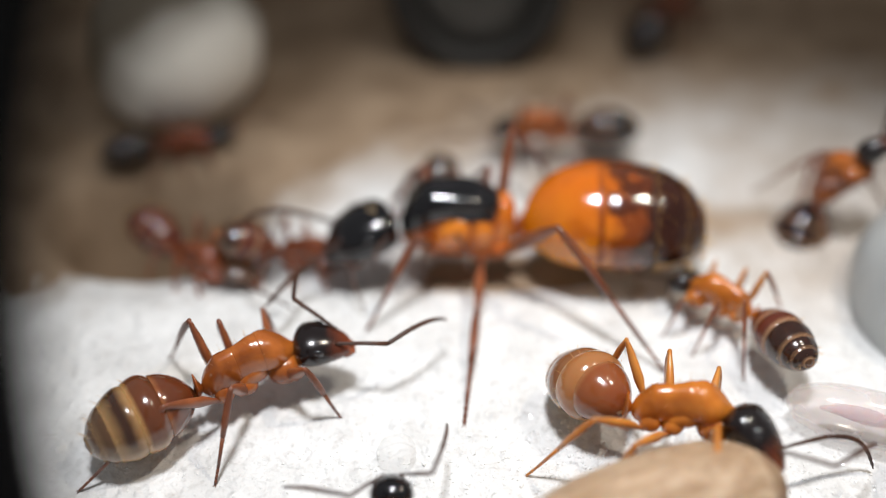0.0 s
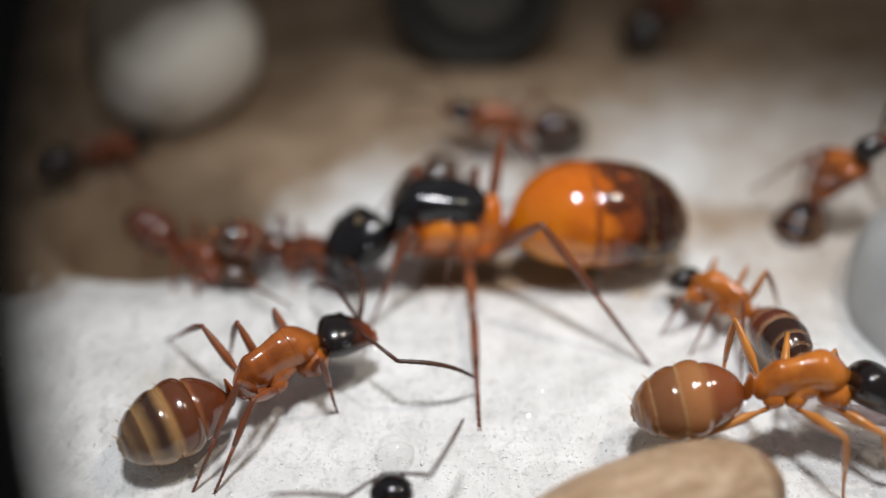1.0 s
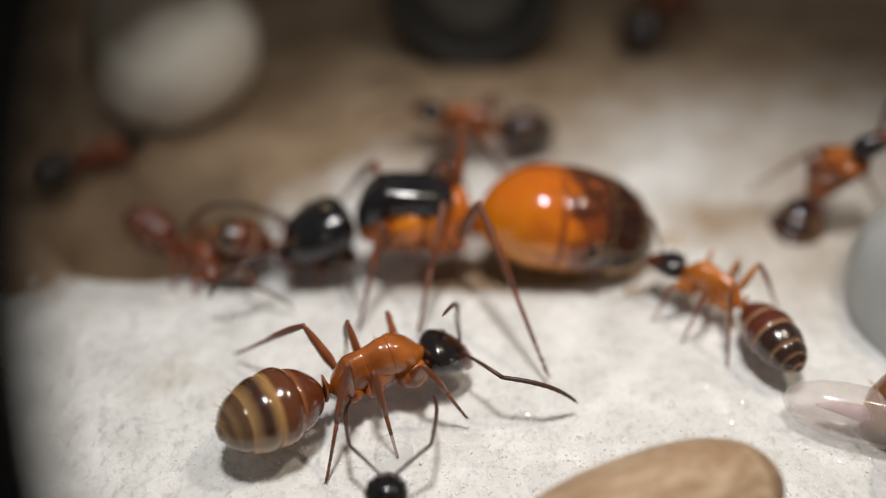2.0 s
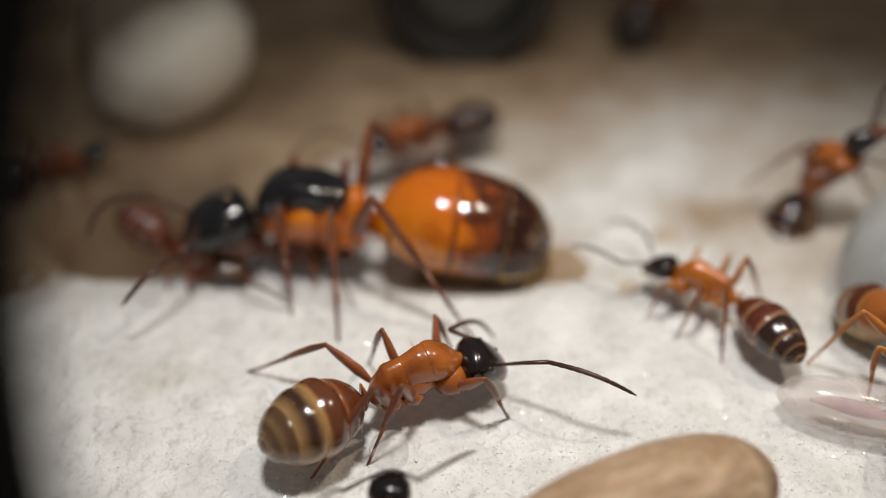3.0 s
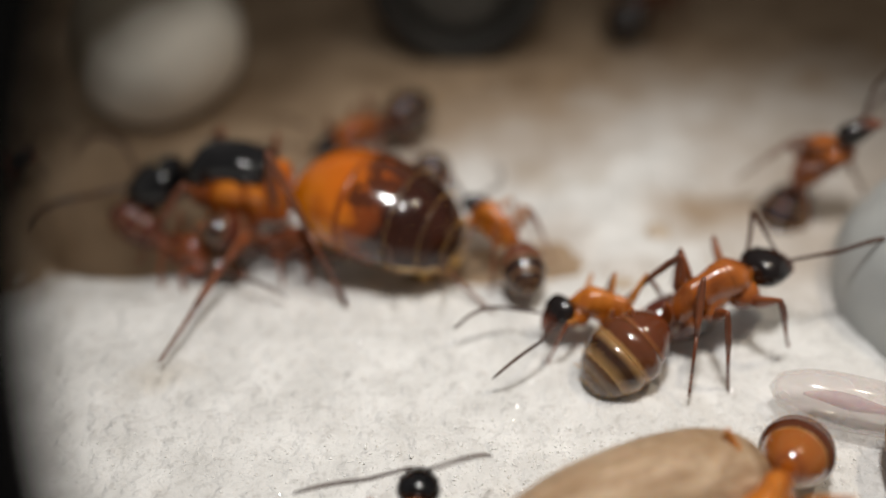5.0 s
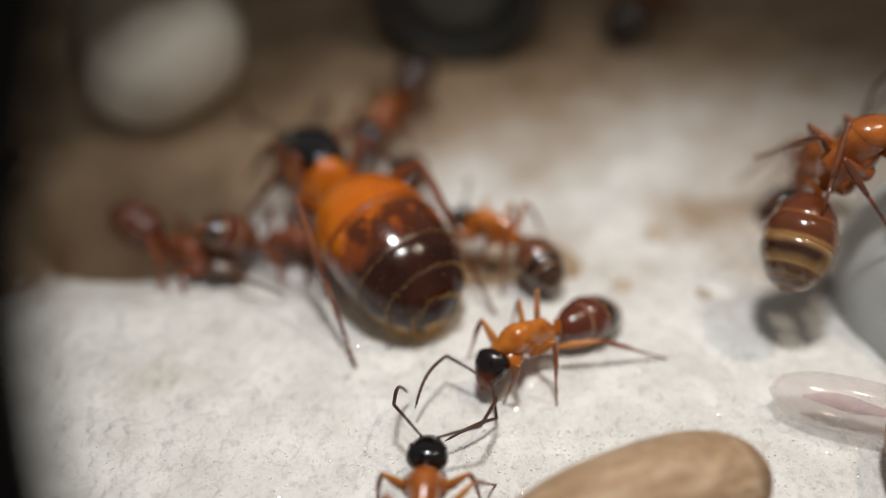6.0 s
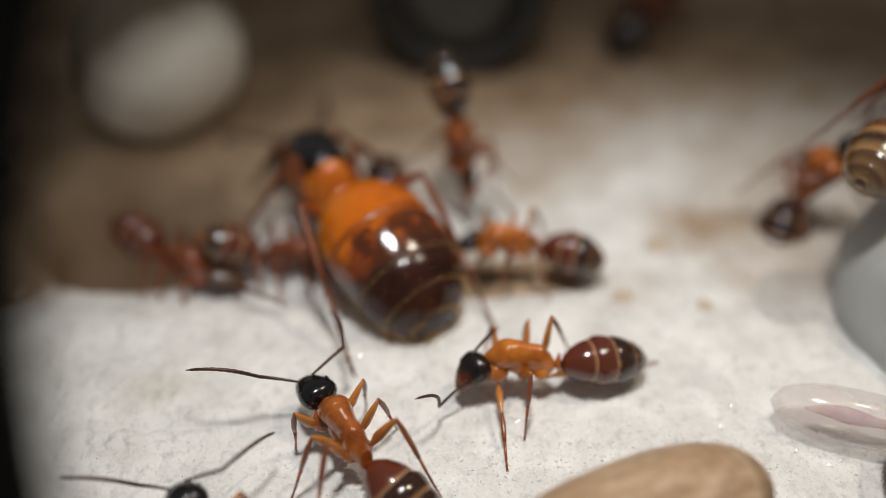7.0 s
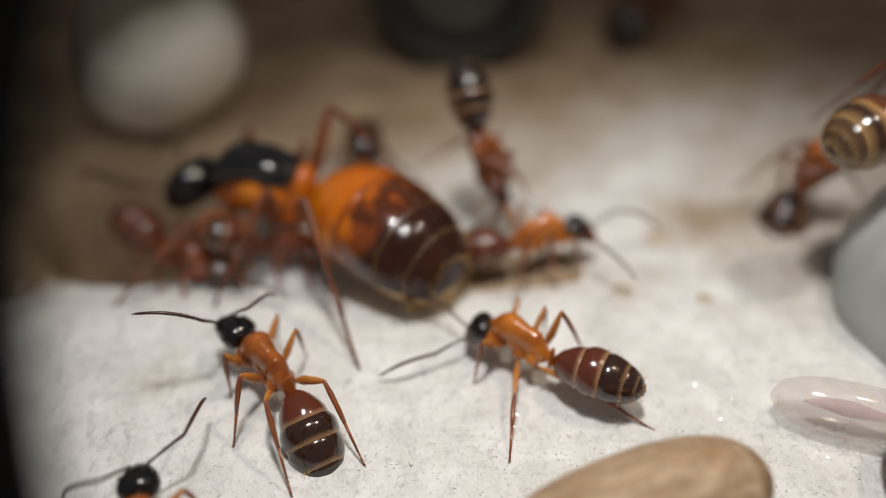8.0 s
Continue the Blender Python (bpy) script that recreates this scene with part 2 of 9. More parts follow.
ORANGE = mottled("orange_cuticle", (0.30, 0.076, 0.008), (0.62, 0.205, 0.022), 800, 0.2, 0.5, 3500, coat=0.35, sss=0.14, reach=0.03, detail=8)
SIDE = mottled("bright_orange_cuticle", (0.46, 0.105, 0.005), (0.76, 0.24, 0.015), 520, 0.2, 0.5, 2200, coat=0.5, sss=0.12, reach=0.06, detail=6)
TAWNY = mottled("tawny_cuticle", (0.18, 0.042, 0.007), (0.44, 0.128, 0.019), 800, 0.2, 0.5, 3500, coat=0.4, sss=0.1, reach=0.03, detail=8)
CHESTNUT = mottled("chestnut_cuticle", (0.13, 0.030, 0.010), (0.25, 0.065, 0.018), 700, 0.2, 0.4, 11000, coat=0.6, sss=0.1, reach=0.012)
UMBER = mottled("dark_brown_cuticle", (0.030, 0.014, 0.008), (0.085, 0.040, 0.018), 700, 0.2, 0.4, 11000, coat=0.6, reach=0.012)
PLATE_RED = banded("chestnut_plate", (0.16, 0.044, 0.013), (0.115, 0.034, 0.012), (0.42, 0.23, 0.08), 0.07, low=0.36)
PLATE_NECK = banded("chestnut_neck_plate", (0.20, 0.050, 0.014), (0.22, 0.062, 0.018), (0.30, 0.12, 0.040), 0.08, low=0.16)
PLATE_BROWN = banded("brown_plate", (0.34, 0.19, 0.075), (0.042, 0.017, 0.009), (0.34, 0.20, 0.080), 0.16, low=0.46, fade=2.2, ahead=0.60)
PLATE_END = banded("brown_end_plate", (0.17, 0.095, 0.042), (0.095, 0.048, 0.023), (0.20, 0.12, 0.055), 0.20, low=0.48)
PLATE_FRONT = banded("brown_front_plate", (0.17, 0.040, 0.012), (0.12, 0.032, 0.011), (0.24, 0.085, 0.028), 0.08, low=0.26)
PLATE_DIM = banded("dull_brown_plate", (0.12, 0.024, 0.010), (0.10, 0.022, 0.010), (0.30, 0.165, 0.09), 0.11, low=0.12, fade=1.4)
PLATE_DARK = banded("dark_plate", (0.050, 0.015, 0.008), (0.028, 0.010, 0.006), (0.25, 0.135, 0.065), 0.11, low=0.12, fade=1.4)
PLATE_AMBER = banded("orange_plate", (0.16, 0.040, 0.010), (0.09, 0.022, 0.007), (0.50, 0.31, 0.12), 0.16, low=0.30)
PLATE_TAN = banded("glassy_tan_plate", (0.28, 0.095, 0.030), (0.34, 0.14, 0.048), (0.44, 0.27, 0.12), 0.04, rough=0.13, low=0.24, fade=1.3)
PLATE_GLASS = banded("glassy_brown_plate", (0.34, 0.14, 0.048), (0.20, 0.080, 0.030), (0.46, 0.31, 0.15), 0.05, rough=0.13, low=0.34, fade=1.3)
PLATE_HONEY = banded("honey_plate", (0.22, 0.055, 0.010), (0.32, 0.095, 0.016), (0.50, 0.29, 0.09), 0.07, low=0.22)
PLATE_BLACK = banded("black_plate", (0.016, 0.010, 0.008), (0.012, 0.008, 0.007), (0.05, 0.028, 0.016), 0.12, low=0.1)
TAN_BAND = mottled("tan_membrane", (0.40, 0.27, 0.13), (0.58, 0.42, 0.23), 800, 0.35, 0.3, coat=0.3)
LEG_RED = mottled("leg_reddish_brown", (0.15, 0.042, 0.016), (0.28, 0.085, 0.028), 900, 0.3, 0.3, coat=0.3, sss=0.1)
LEG_DARK = mottled("leg_dark_brown", (0.10, 0.030, 0.014), (0.20, 0.060, 0.022), 900, 0.35, 0.3, coat=0.2)
LEG_ORANGE = mottled("leg_orange", (0.38, 0.13, 0.020), (0.55, 0.22, 0.040), 900, 0.3, 0.3, coat=0.3, sss=0.2)
FEELER = mottled("feeler_brown", (0.030, 0.013, 0.009), (0.075, 0.030, 0.015), 900, 0.4, 0.3)
HEAD_DARK = two_tone("black_head_red_mouth", (0.007, 0.004, 0.004), (0.16, 0.034, 0.010), 0.58, 1.0, 0.22, coat=0.35)
HEAD_JET = two_tone("black_head", (0.003, 0.003, 0.004), (0.022, 0.008, 0.006), 0.75, 1.05, 0.16, coat=0.4)
EYE_BLACK = mottled("eye", (0.010, 0.010, 0.012), (0.02, 0.02, 0.023), 900, 0.15, 0.1, coat=0.8)
GOLD_HAIR = mottled("golden_hair", (0.50, 0.28, 0.07), (0.70, 0.42, 0.12), 900, 0.35, 0.1)

# ---- mesh helpers ----


def part(name, bm, mat, parent=None, label="", smooth=True):
    me = bpy.data.meshes.new(name)
    bmesh.ops.recalc_face_normals(bm, faces=bm.faces)
    bm.to_mesh(me)
    bm.free()
    for x in mat if isinstance(mat, (list, tuple)) else (mat,):
        me.materials.append(x)
    if smooth:
        me.polygons.foreach_set("use_smooth", [True] * len(me.polygons))
    ob = new(name, me)
    ob.parent = parent
    if label:
        tagged(ob, label)
    return ob


def curve_through(stations, steps):
    """Stations (x, centre z, half width, half height) resampled along a smooth spline."""
    s = np.array(stations, float)
    n = len(s)
    out = []
    for i in range(n - 1):
        p0, p1, p2, p3 = s[max(i - 1, 0)], s[i], s[i + 1], s[min(i + 2, n - 1)]
        for j in range(steps):
            u = j / steps
            out.append(0.5 * (2 * p1 + (p2 - p0) * u + (2 * p0 - 5 * p1 + 4 * p2 - p3) * u * u + (3 * p1 - p0 - 3 * p2 + p3) * u ** 3))
    out.append(s[-1])
    return out


def loft(bm, stations, around=20, steps=4, k=1.0, shift=(0, 0, 0), square=1.0, bands=None, arc=None):
    """A closed body of rings along x. bands(x) gives a face's material slot; arc limits the rings to the upper side."""
    rings = []
    rows = curve_through(stations, steps)
    for x, zc, w, h in rows:
        ring = []
        for i in range(around):
            a = math.tau * i / around
            c, s = math.cos(a), math.sin(a)
            c, s = math.copysign(abs(c) ** square, c), math.copysign(abs(s) ** square, s)
            ring.append(bm.verts.new(((x * k + shift[0]) * MM, (max(w, 0.004) * c * k + shift[1]) * MM, ((zc + max(h, 0.004) * s) * k + shift[2]) * MM)))
        rings.append(ring)
    for r in range(len(rings) - 1):
        for i in range(around):
            j = (i + 1) % around
            f = bm.faces.new((rings[r][i], rings[r][j], rings[r + 1][j], rings[r + 1][i]))
            if bands:
                f.material_index = bands((rows[r][0] + rows[r + 1][0]) / 2, math.sin(math.tau * (i + 0.5) / around))
    bm.faces.new(rings[0][::-1])
    bm.faces.new(rings[-1])
    return rings


def tube(bm, points, radii, around=8):
    """A tapered tube along points (mm)."""
    pts = [Vector(p) for p in points]
    rings = []
    side = None
    for i, p in enumerate(pts):
        d = (pts[min(i + 1, len(pts) - 1)] - pts[max(i - 1, 0)]).normalized()
        if side is None:
            side = d.cross(Vector((0, 0, 1)) if abs(d.z) < 0.9 else Vector((0, 1, 0))).normalized()
        side = (side - d * side.dot(d)).normalized()
        other = d.cross(side)
        rings.append([bm.verts.new((p + (side * math.cos(math.tau * a / around) + other * math.sin(math.tau * a / around)) * radii[i]) * MM) for a in range(around)])
    for a, b in zip(rings, rings[1:]):
        for i in range(around):
            j = (i + 1) % around
            bm.faces.new((a[i], a[j], b[j], b[i]))
    bm.faces.new(rings[0][::-1])
    bm.faces.new(rings[-1])


def ball(bm, centre, size, u=16, v=10):
    m = Matrix.Translation(Vector(centre) * MM) @ Matrix.Diagonal((*[s * MM for s in size], 1))
    bmesh.ops.create_uvsphere(bm, u_segments=u, v_segments=v, radius=1.0, matrix=m)


# ---- ants ----
# each leg: hip (x, y, z), upper length, lower length; for a body 3 mm long from neck to waist
WORKER_LEGS = {"F": ((0.88, 0.42, -0.92), 1.75, 2.45), "M": ((-0.30, 0.42, -0.78), 1.95, 3.0), "R": ((-0.98, 0.38, -0.70), 2.3, 3.7)}
QUEEN_LEGS = {"F": ((0.65, 0.50, -0.75), 1.8, 2.8), "M": ((-0.70, 0.55, -0.80), 2.0, 3.4), "R": ((-1.15, 0.46, -0.72), 3.1, 4.5)}
SIDES = (("LF", 1), ("LM", 1), ("LR", 1), ("RF", -1), ("RM", -1), ("RR", -1))


def aim(d, upward):
    """A turn whose x axis points along d and whose z axis leans to upward."""
    x = d.normalized()
    y = upward.cross(x)
    y = y.normalized() if y.length > 1e-6 else Vector((0, 1, 0))
    return Matrix((x, y, x.cross(y))).transposed()


def rounded(u, xs, values):
    """The value at u of a line through the stations, its corners rounded off."""
    d = max(0.0, min(0.09, u * 0.6, (1 - u) * 0.6))
    return float(np.mean(np.interp([u - d, u - d / 2, u, u + d / 2, u + d], xs, values)))


def plate_rows(value, L, a, b, tuck, swell, n=12):
    """Stations of one overlapping plate from a to b: tucked in ahead, domed, with a rounded rear rim."""
    rows = []
    for i in range(n + 1):
        v = i / n
        u = a + (b - a) * v
        z, w, h = value(u)
        s = 1 + swell * math.sin(math.pi * min(1.0, 0.12 + 0.76 * v)) - tuck * (1 - min(1.0, v / 0.50)) ** 2
        rows.append((-u * L, z, w * s, h * s))
    x, z, w, h = rows[-1]
    edge = 0.012 * L
    rows.append((x - edge * 0.6, z, w * 0.992, h * 0.992))
    rows.append((x - edge, z, w * 0.955, h * 0.955))
    rows.append((x - edge * 0.6, z, w * 0.90, h * 0.90))
    return rows


def ring_body(bm, rows, around, k=1.0, bands=None):
    """A closed body of elliptical rings, one a station, with no smoothing between them."""
    rings = []
    for x, zc, w, h in rows:
        rings.append([bm.verts.new((x * k * MM, max(w, 0.004) * math.cos(math.tau * i / around) * k * MM, (zc + max(h, 0.004) * math.sin(math.tau * i / around)) * k * MM)) for i in range(around)])
    for r, (p, q) in enumerate(zip(rings, rings[1:])):
        for i in range(around):
            j = (i + 1) % around
            f = bm.faces.new((p[i], p[j], q[j], q[i]))
            if bands:
                f.material_index = bands(r, math.sin(math.tau * (i + 0.5) / around))
    bm.faces.new(rings[0][::-1])
    bm.faces.new(rings[-1])


def hair(bm, p, out, thick):
    tube(bm, [p, p + out * 0.6, p + out + Vector((-0.04, 0, -0.02)) * out.length], [thick, thick * 0.8, thick * 0.3], 3)


def worker_gaster(parent, k, mats, length, fat):
    """Five overlapping plates with pale rear margins; it runs back from its joint."""
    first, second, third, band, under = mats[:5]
    L = length / k
    env = [(0.0, 0.0, 0.10, 0.10), (0.04, 0.02, 0.38, 0.40), (0.12, 0.05, 0.66, 0.66), (0.20, 0.07, 0.80, 0.79), (0.34, 0.08, 1.02, 0.98), (0.50, 0.06, 1.12, 1.06), (0.68, 0.0, 1.02, 0.96), (0.84, -0.06, 0.84, 0.77), (0.94, -0.11, 0.57, 0.50), (1.0, -0.13, 0.05, 0.05)]
    xs = [e[0] for e in env]

    def at(u):
        z, w, h = (rounded(u, xs, [e[j] for e in env]) for j in (1, 2, 3))
        return z * fat, w * fat, h * fat

    bm = bmesh.new()
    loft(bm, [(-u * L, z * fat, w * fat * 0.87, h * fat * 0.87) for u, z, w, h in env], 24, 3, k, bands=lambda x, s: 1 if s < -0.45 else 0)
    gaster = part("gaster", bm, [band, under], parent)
    for a, b, m, tuck, swell in ((0.025, 0.32, mats[5], 0.0, 0.09), (0.265, 0.55, first, 0.20, 0.10), (0.505, 0.80, second, 0.15, 0.09), (0.76, 0.905, third, 0.10, 0.07), (0.875, 0.975, third, 0.09, 0.06)):
        bm = bmesh.new()
        ring_body(bm, plate_rows(at, L, a, b, tuck, swell), 30, k)
        part("abdominal_plate", bm, m, gaster)
    bm = bmesh.new()
    rng = random.Random(int(L * 1000))
    for i in range(70):
        u, ang = rng.choice((0.53, 0.78, 0.89, 0.96, rng.uniform(0.2, 0.98))) + rng.uniform(-0.015, 0.015), rng.uniform(-0.5, math.pi + 0.5)
        z, w, h = at(min(u, 0.99))
        p = Vector((-u * L * k, w * math.cos(ang) * k * 1.04, (z + h * math.sin(ang)) * k * 1.04))
        hair(bm, p, Vector((-0.75, math.cos(ang), math.sin(ang))).normalized() * rng.uniform(0.12, 0.3) * k, 0.0065)
    part("bristles", bm, GOLD_HAIR, gaster)
    return gaster


def queen_gaster(parent, length):
    L = length
    env = [(0.0, 0.25, 0.15, 0.15), (0.025, 0.34, 0.90, 0.95), (0.09, 0.52, 1.62, 1.56), (0.22, 0.64, 2.30, 2.08), (0.40, 0.70, 2.62, 2.28), (0.60, 0.62, 2.58, 2.22), (0.77, 0.50, 2.36, 2.04), (0.89, 0.30, 1.92, 1.70), (0.96, 0.10, 1.30, 1.16), (1.0, -0.05, 0.10, 0.10)]
    xs = [e[0] for e in env]

    def val(u):
        return [rounded(u, xs, [e[j] for e in env]) for j in (1, 2, 3)]

    bm = bmesh.new()
    loft(bm, [(-u * L, z, w * 0.92, h * 0.92) for u, z, w, h in env], 32, 3, bands=lambda x, s: 2 if x > -0.4 * L else 1 if s < -0.6 else 0)
    gaster = part("gaster", bm, [MAROON, CREAM_BAND, AMBER], parent, "swollen amber gaster with dark brown rear plates")
    for i, (a, b, m) in enumerate(((0.015, 0.42, AMBER), (0.385, 0.70, AMBER), (0.665, 0.865, MAROON), (0.83, 0.965, MAROON))):
        bm = bmesh.new()
        rows = plate_rows(val, L, a, b, 0.055 if i else 0.0, 0.025, 22)
        last = len(rows) - 5
        ring_body(bm, rows, 56, 1.0, lambda r, s: 1 if r >= last else 2 if i > 1 and s < -0.36 else 0)
        part("abdominal_plate", bm, [m, AMBER_EDGE if i == 0 else GOLD_EDGE, CREAM_BAND], gaster)
    bm = bmesh.new()
    rng = random.Random(4)

    def bristle(u, ang, size, thick):
        z, w, h = val(min(u, 0.99))
        p = Vector((-u * L, w * math.cos(ang) * 1.02, z + h * math.sin(ang) * 1.02))
        hair(bm, p, Vector((-1.0, math.cos(ang) * 0.7, math.sin(ang) * 0.7)).normalized() * size, thick)

    for row in (0.695, 0.862, 0.96):
        for j in range(54):
            bristle(row + rng.uniform(-0.006, 0.006), math.tau * (j + rng.uniform(-0.3, 0.3)) / 54, rng.uniform(0.16, 0.34), 0.016)
    for _ in range(110):
        bristle(rng.uniform(0.54, 0.95), rng.uniform(0.1, math.pi - 0.1), rng.uniform(0.07, 0.16), 0.008)
    for _ in range(60):
        bristle(rng.choice((0.86, rng.uniform(0.93, 0.995))), rng.uniform(-2.8, -0.3), rng.uniform(0.28, 0.62), 0.02)
    part("bristles", bm, GOLD_HAIR, gaster)
    return gaster


WORKER_TRUNK = [(-1.52, -0.28, 0.08, 0.10), (-1.46, -0.24, 0.26, 0.30), (-1.25, -0.14, 0.40, 0.52), (-0.88, 0.07, 0.48, 0.73), (-0.52, 0.11, 0.47, 0.73), (-0.30, 0.14, 0.46, 0.71), (-0.02, 0.19, 0.50, 0.72), (0.20, 0.25, 0.55, 0.71), (0.40, 0.26, 0.58, 0.67), (0.62, 0.25, 0.63, 0.66), (0.82, 0.20, 0.64, 0.63), (1.08, 0.10, 0.54, 0.53), (1.30, -0.02, 0.36, 0.38), (1.45, -0.09, 0.20, 0.20), (1.54, -0.10, 0.13, 0.13)]


def trunk_piece(name, bm_mat, parent, k, a, b, grow, label=""):
    """One of the plates of a worker's thorax, rounded in at both ends."""
    xs = [t[0] for t in WORKER_TRUNK]
    rows = []
    n = 30
    for i in range(n + 1):
        v = 0.5 - 0.5 * math.cos(math.pi * i / n)
        x = a + (b - a) * v
        near = min(x - a, b - x)
        s = grow - 0.11 * max(0.0, 1 - near / 0.07) ** 2
        d = 0.05
        z, w, h = (float(np.mean(np.interp([x - d, x, x + d], xs, [t[j] for t in WORKER_TRUNK]))) for j in (1, 2, 3))
        rows.append((x, z, w * s, h * s))
    bm = bmesh.new()
    ring_body(bm, rows, 28, k)
    for v in bm.verts:
        v.co *= 1 + 0.014 * noise.noise(v.co / MM * 2.2 / k)
    return part(name, bm, bm_mat, parent, label)


def ant(label, lm, head_len, gaster_len, look_, queen=False, fat=1.0, group="nest workers", feelers=None):
    """One ant in its parts; x is ahead. Returns what motions() needs of it."""
    body_mat, head_mat, leg_mat, shin_mat, gaster_mats = look_
    k = lm / 3.0
    root = tagged(new("queen_ant" if queen else "ant"), label, "ant", "" if queen else group)
    bm = bmesh.new()
    if queen:
        loft(bm, [(-1.50, -0.26, 0.10, 0.14), (-1.43, -0.16, 0.38, 0.54), (-1.15, -0.02, 0.53, 0.80), (-0.70, 0.02, 0.62, 0.90), (0.0, 0.0, 0.70, 0.94), (0.7, -0.06, 0.68, 0.86), (1.15, -0.18, 0.55, 0.66), (1.42, -0.30, 0.34, 0.38), (1.52, -0.34, 0.14, 0.14)], 30, 5, k, square=0.88)
        for v in bm.verts:
            v.co *= 1 + 0.04 * noise.noise(v.co / MM * 0.9)
        trunk = part("thorax", bm, body_mat, root, "rust-orange thorax sides")
        bm = bmesh.new()
        loft(bm, [(-1.00, 0.70, 0.10, 0.12), (-0.92, 0.76, 0.40, 0.28), (-0.5, 0.80, 0.60, 0.38), (0.1, 0.80, 0.68, 0.44), (0.6, 0.70, 0.70, 0.50), (0.95, 0.54, 0.70, 0.58), (1.24, 0.32, 0.62, 0.58), (1.46, 0.08, 0.42, 0.46), (1.58, -0.06, 0.12, 0.14)], 36, 5, k, square=0.80)
        for v in bm.verts:
            v.co *= 1 + 0.035 * noise.noise(v.co / MM * 1.1)
        part("thorax_shield", bm, JET, trunk, "glossy black shield on the back")
        bm = bmesh.new()
        ball(bm, (-0.86 * k, 0, 0.70 * k), (0.24 * k, 0.46 * k, 0.28 * k))
        part("scutellum", bm, JET, trunk, "glossy black hump")
        bm = bmesh.new()
        loft(bm, [(-1.50, -0.12, 0.12, 0.30), (-1.46, 0.0, 0.38, 0.62), (-1.34, 0.08, 0.52, 0.80), (-1.16, 0.12, 0.58, 0.88), (-1.02, 0.12, 0.55, 0.86), (-0.96, 0.10, 0.44, 0.76)], 26, 4, k, square=0.85)
        part("propodeum", bm, SIDE, trunk, "bright orange rear block of the thorax")
        for s in (1, -1):
            for x, z, r in ((-0.18, 0.62, 0.14), (-0.46, 0.66, 0.13), (-0.74, 0.66, 0.12), (-0.30, 0.86, 0.13), (-0.60, 0.90, 0.12), (0.12, 0.66, 0.12)):
                bm = bmesh.new()
                ball(bm, (x * k, s * (0.83 - 0.32 * z) * k, z * k), (r * k * 1.25, r * k * 0.62, r * k * 0.85))
                part("wing_scar", bm, JET, trunk)
            for stations, y in (([(-0.92, 0.10, 0.05, 0.06), (-0.84, 0.10, 0.20, 0.40), (-0.62, 0.10, 0.27, 0.50), (-0.42, 0.06, 0.24, 0.48), (-0.34, 0.04, 0.06, 0.2)], 0.56), ([(-0.32, 0.06, 0.05, 0.1), (-0.24, 0.06, 0.22, 0.44), (0.0, 0.04, 0.28, 0.54), (0.30, -0.02, 0.26, 0.50), (0.58, -0.14, 0.17, 0.36), (0.70, -0.22, 0.04, 0.08)], 0.58), ([(0.66, -0.24, 0.04, 0.08), (0.78, -0.22, 0.18, 0.32), (1.02, -0.26, 0.20, 0.36), (1.22, -0.34, 0.12, 0.22), (1.30, -0.36, 0.04, 0.06)], 0.46)):
                bm = bmesh.new()
                loft(bm, stations, 18, 4, k, shift=(0, s * y * k, 0))
                part("side_plate", bm, SIDE if y > 0.5 else body_mat, trunk, "bright orange side plate")
    else:
        bm.free()
        trunk = trunk_piece("thorax", body_mat, root, k, -0.40, 0.52, 0.99)
        trunk_piece("pronotum", body_mat, trunk, k, 0.40, 1.54, 1.02)
        trunk_piece("propodeum", body_mat, trunk, k, -1.52, -0.30, 1.0)
        for side in (1, -1):
            bm = bmesh.new()
            loft(bm, [(-0.52, -0.34, 0.03, 0.05), (-0.42, -0.30, 0.15, 0.24), (-0.10, -0.20, 0.20, 0.34), (0.22, -0.14, 0.19, 0.34), (0.42, -0.16, 0.12, 0.24), (0.50, -0.18, 0.03, 0.05)], 14, 3, k, shift=(0, side * 0.36 * k, 0))
            part("side_plate", bm, body_mat, trunk)
        bm = bmesh.new()
        ball(bm, (0.80 * k, 0, -0.22 * k), (0.42 * k, 0.42 * k, 0.36 * k))
        part("breastplate", bm, body_mat, trunk)
    bm = bmesh.new()
    loft(bm, [(-0.12, -0.30, 0.16, 0.12), (-0.06, -0.2, 0.24, 0.28), (0.02, 0.08, 0.30, 0.46), (0.08, 0.16, 0.26, 0.40), (0.16, 0.0, 0.14, 0.2), (0.24, -0.22, 0.12, 0.12)], 16, 3, k, shift=(-1.68 * k, 0, -0.12 * k))
    part("petiole", bm, body_mat, root)

    # head
    head = None
    bm = bmesh.new()
    h = head_len
    if queen:
        loft(bm, [(-0.02, 0, 0.12, 0.12), (0.05, 0, 0.32, 0.26), (0.2, 0, 0.42, 0.30), (0.45, 0, 0.42, 0.30), (0.68, -0.02, 0.37, 0.26), (0.82, -0.05, 0.28, 0.19), (0.90, -0.07, 0.16, 0.1)], 24, 4, h, square=0.92)
    else:
        loft(bm, [(-0.02, 0, 0.12, 0.12), (0.03, 0.01, 0.29, 0.20), (0.14, 0.02, 0.41, 0.275), (0.34, 0.02, 0.425, 0.29), (0.58, 0.0, 0.355, 0.25), (0.78, -0.03, 0.265, 0.185), (0.92, -0.06, 0.165, 0.105)], 24, 4, h, square=0.95)
    head = part("head", bm, head_mat, root)
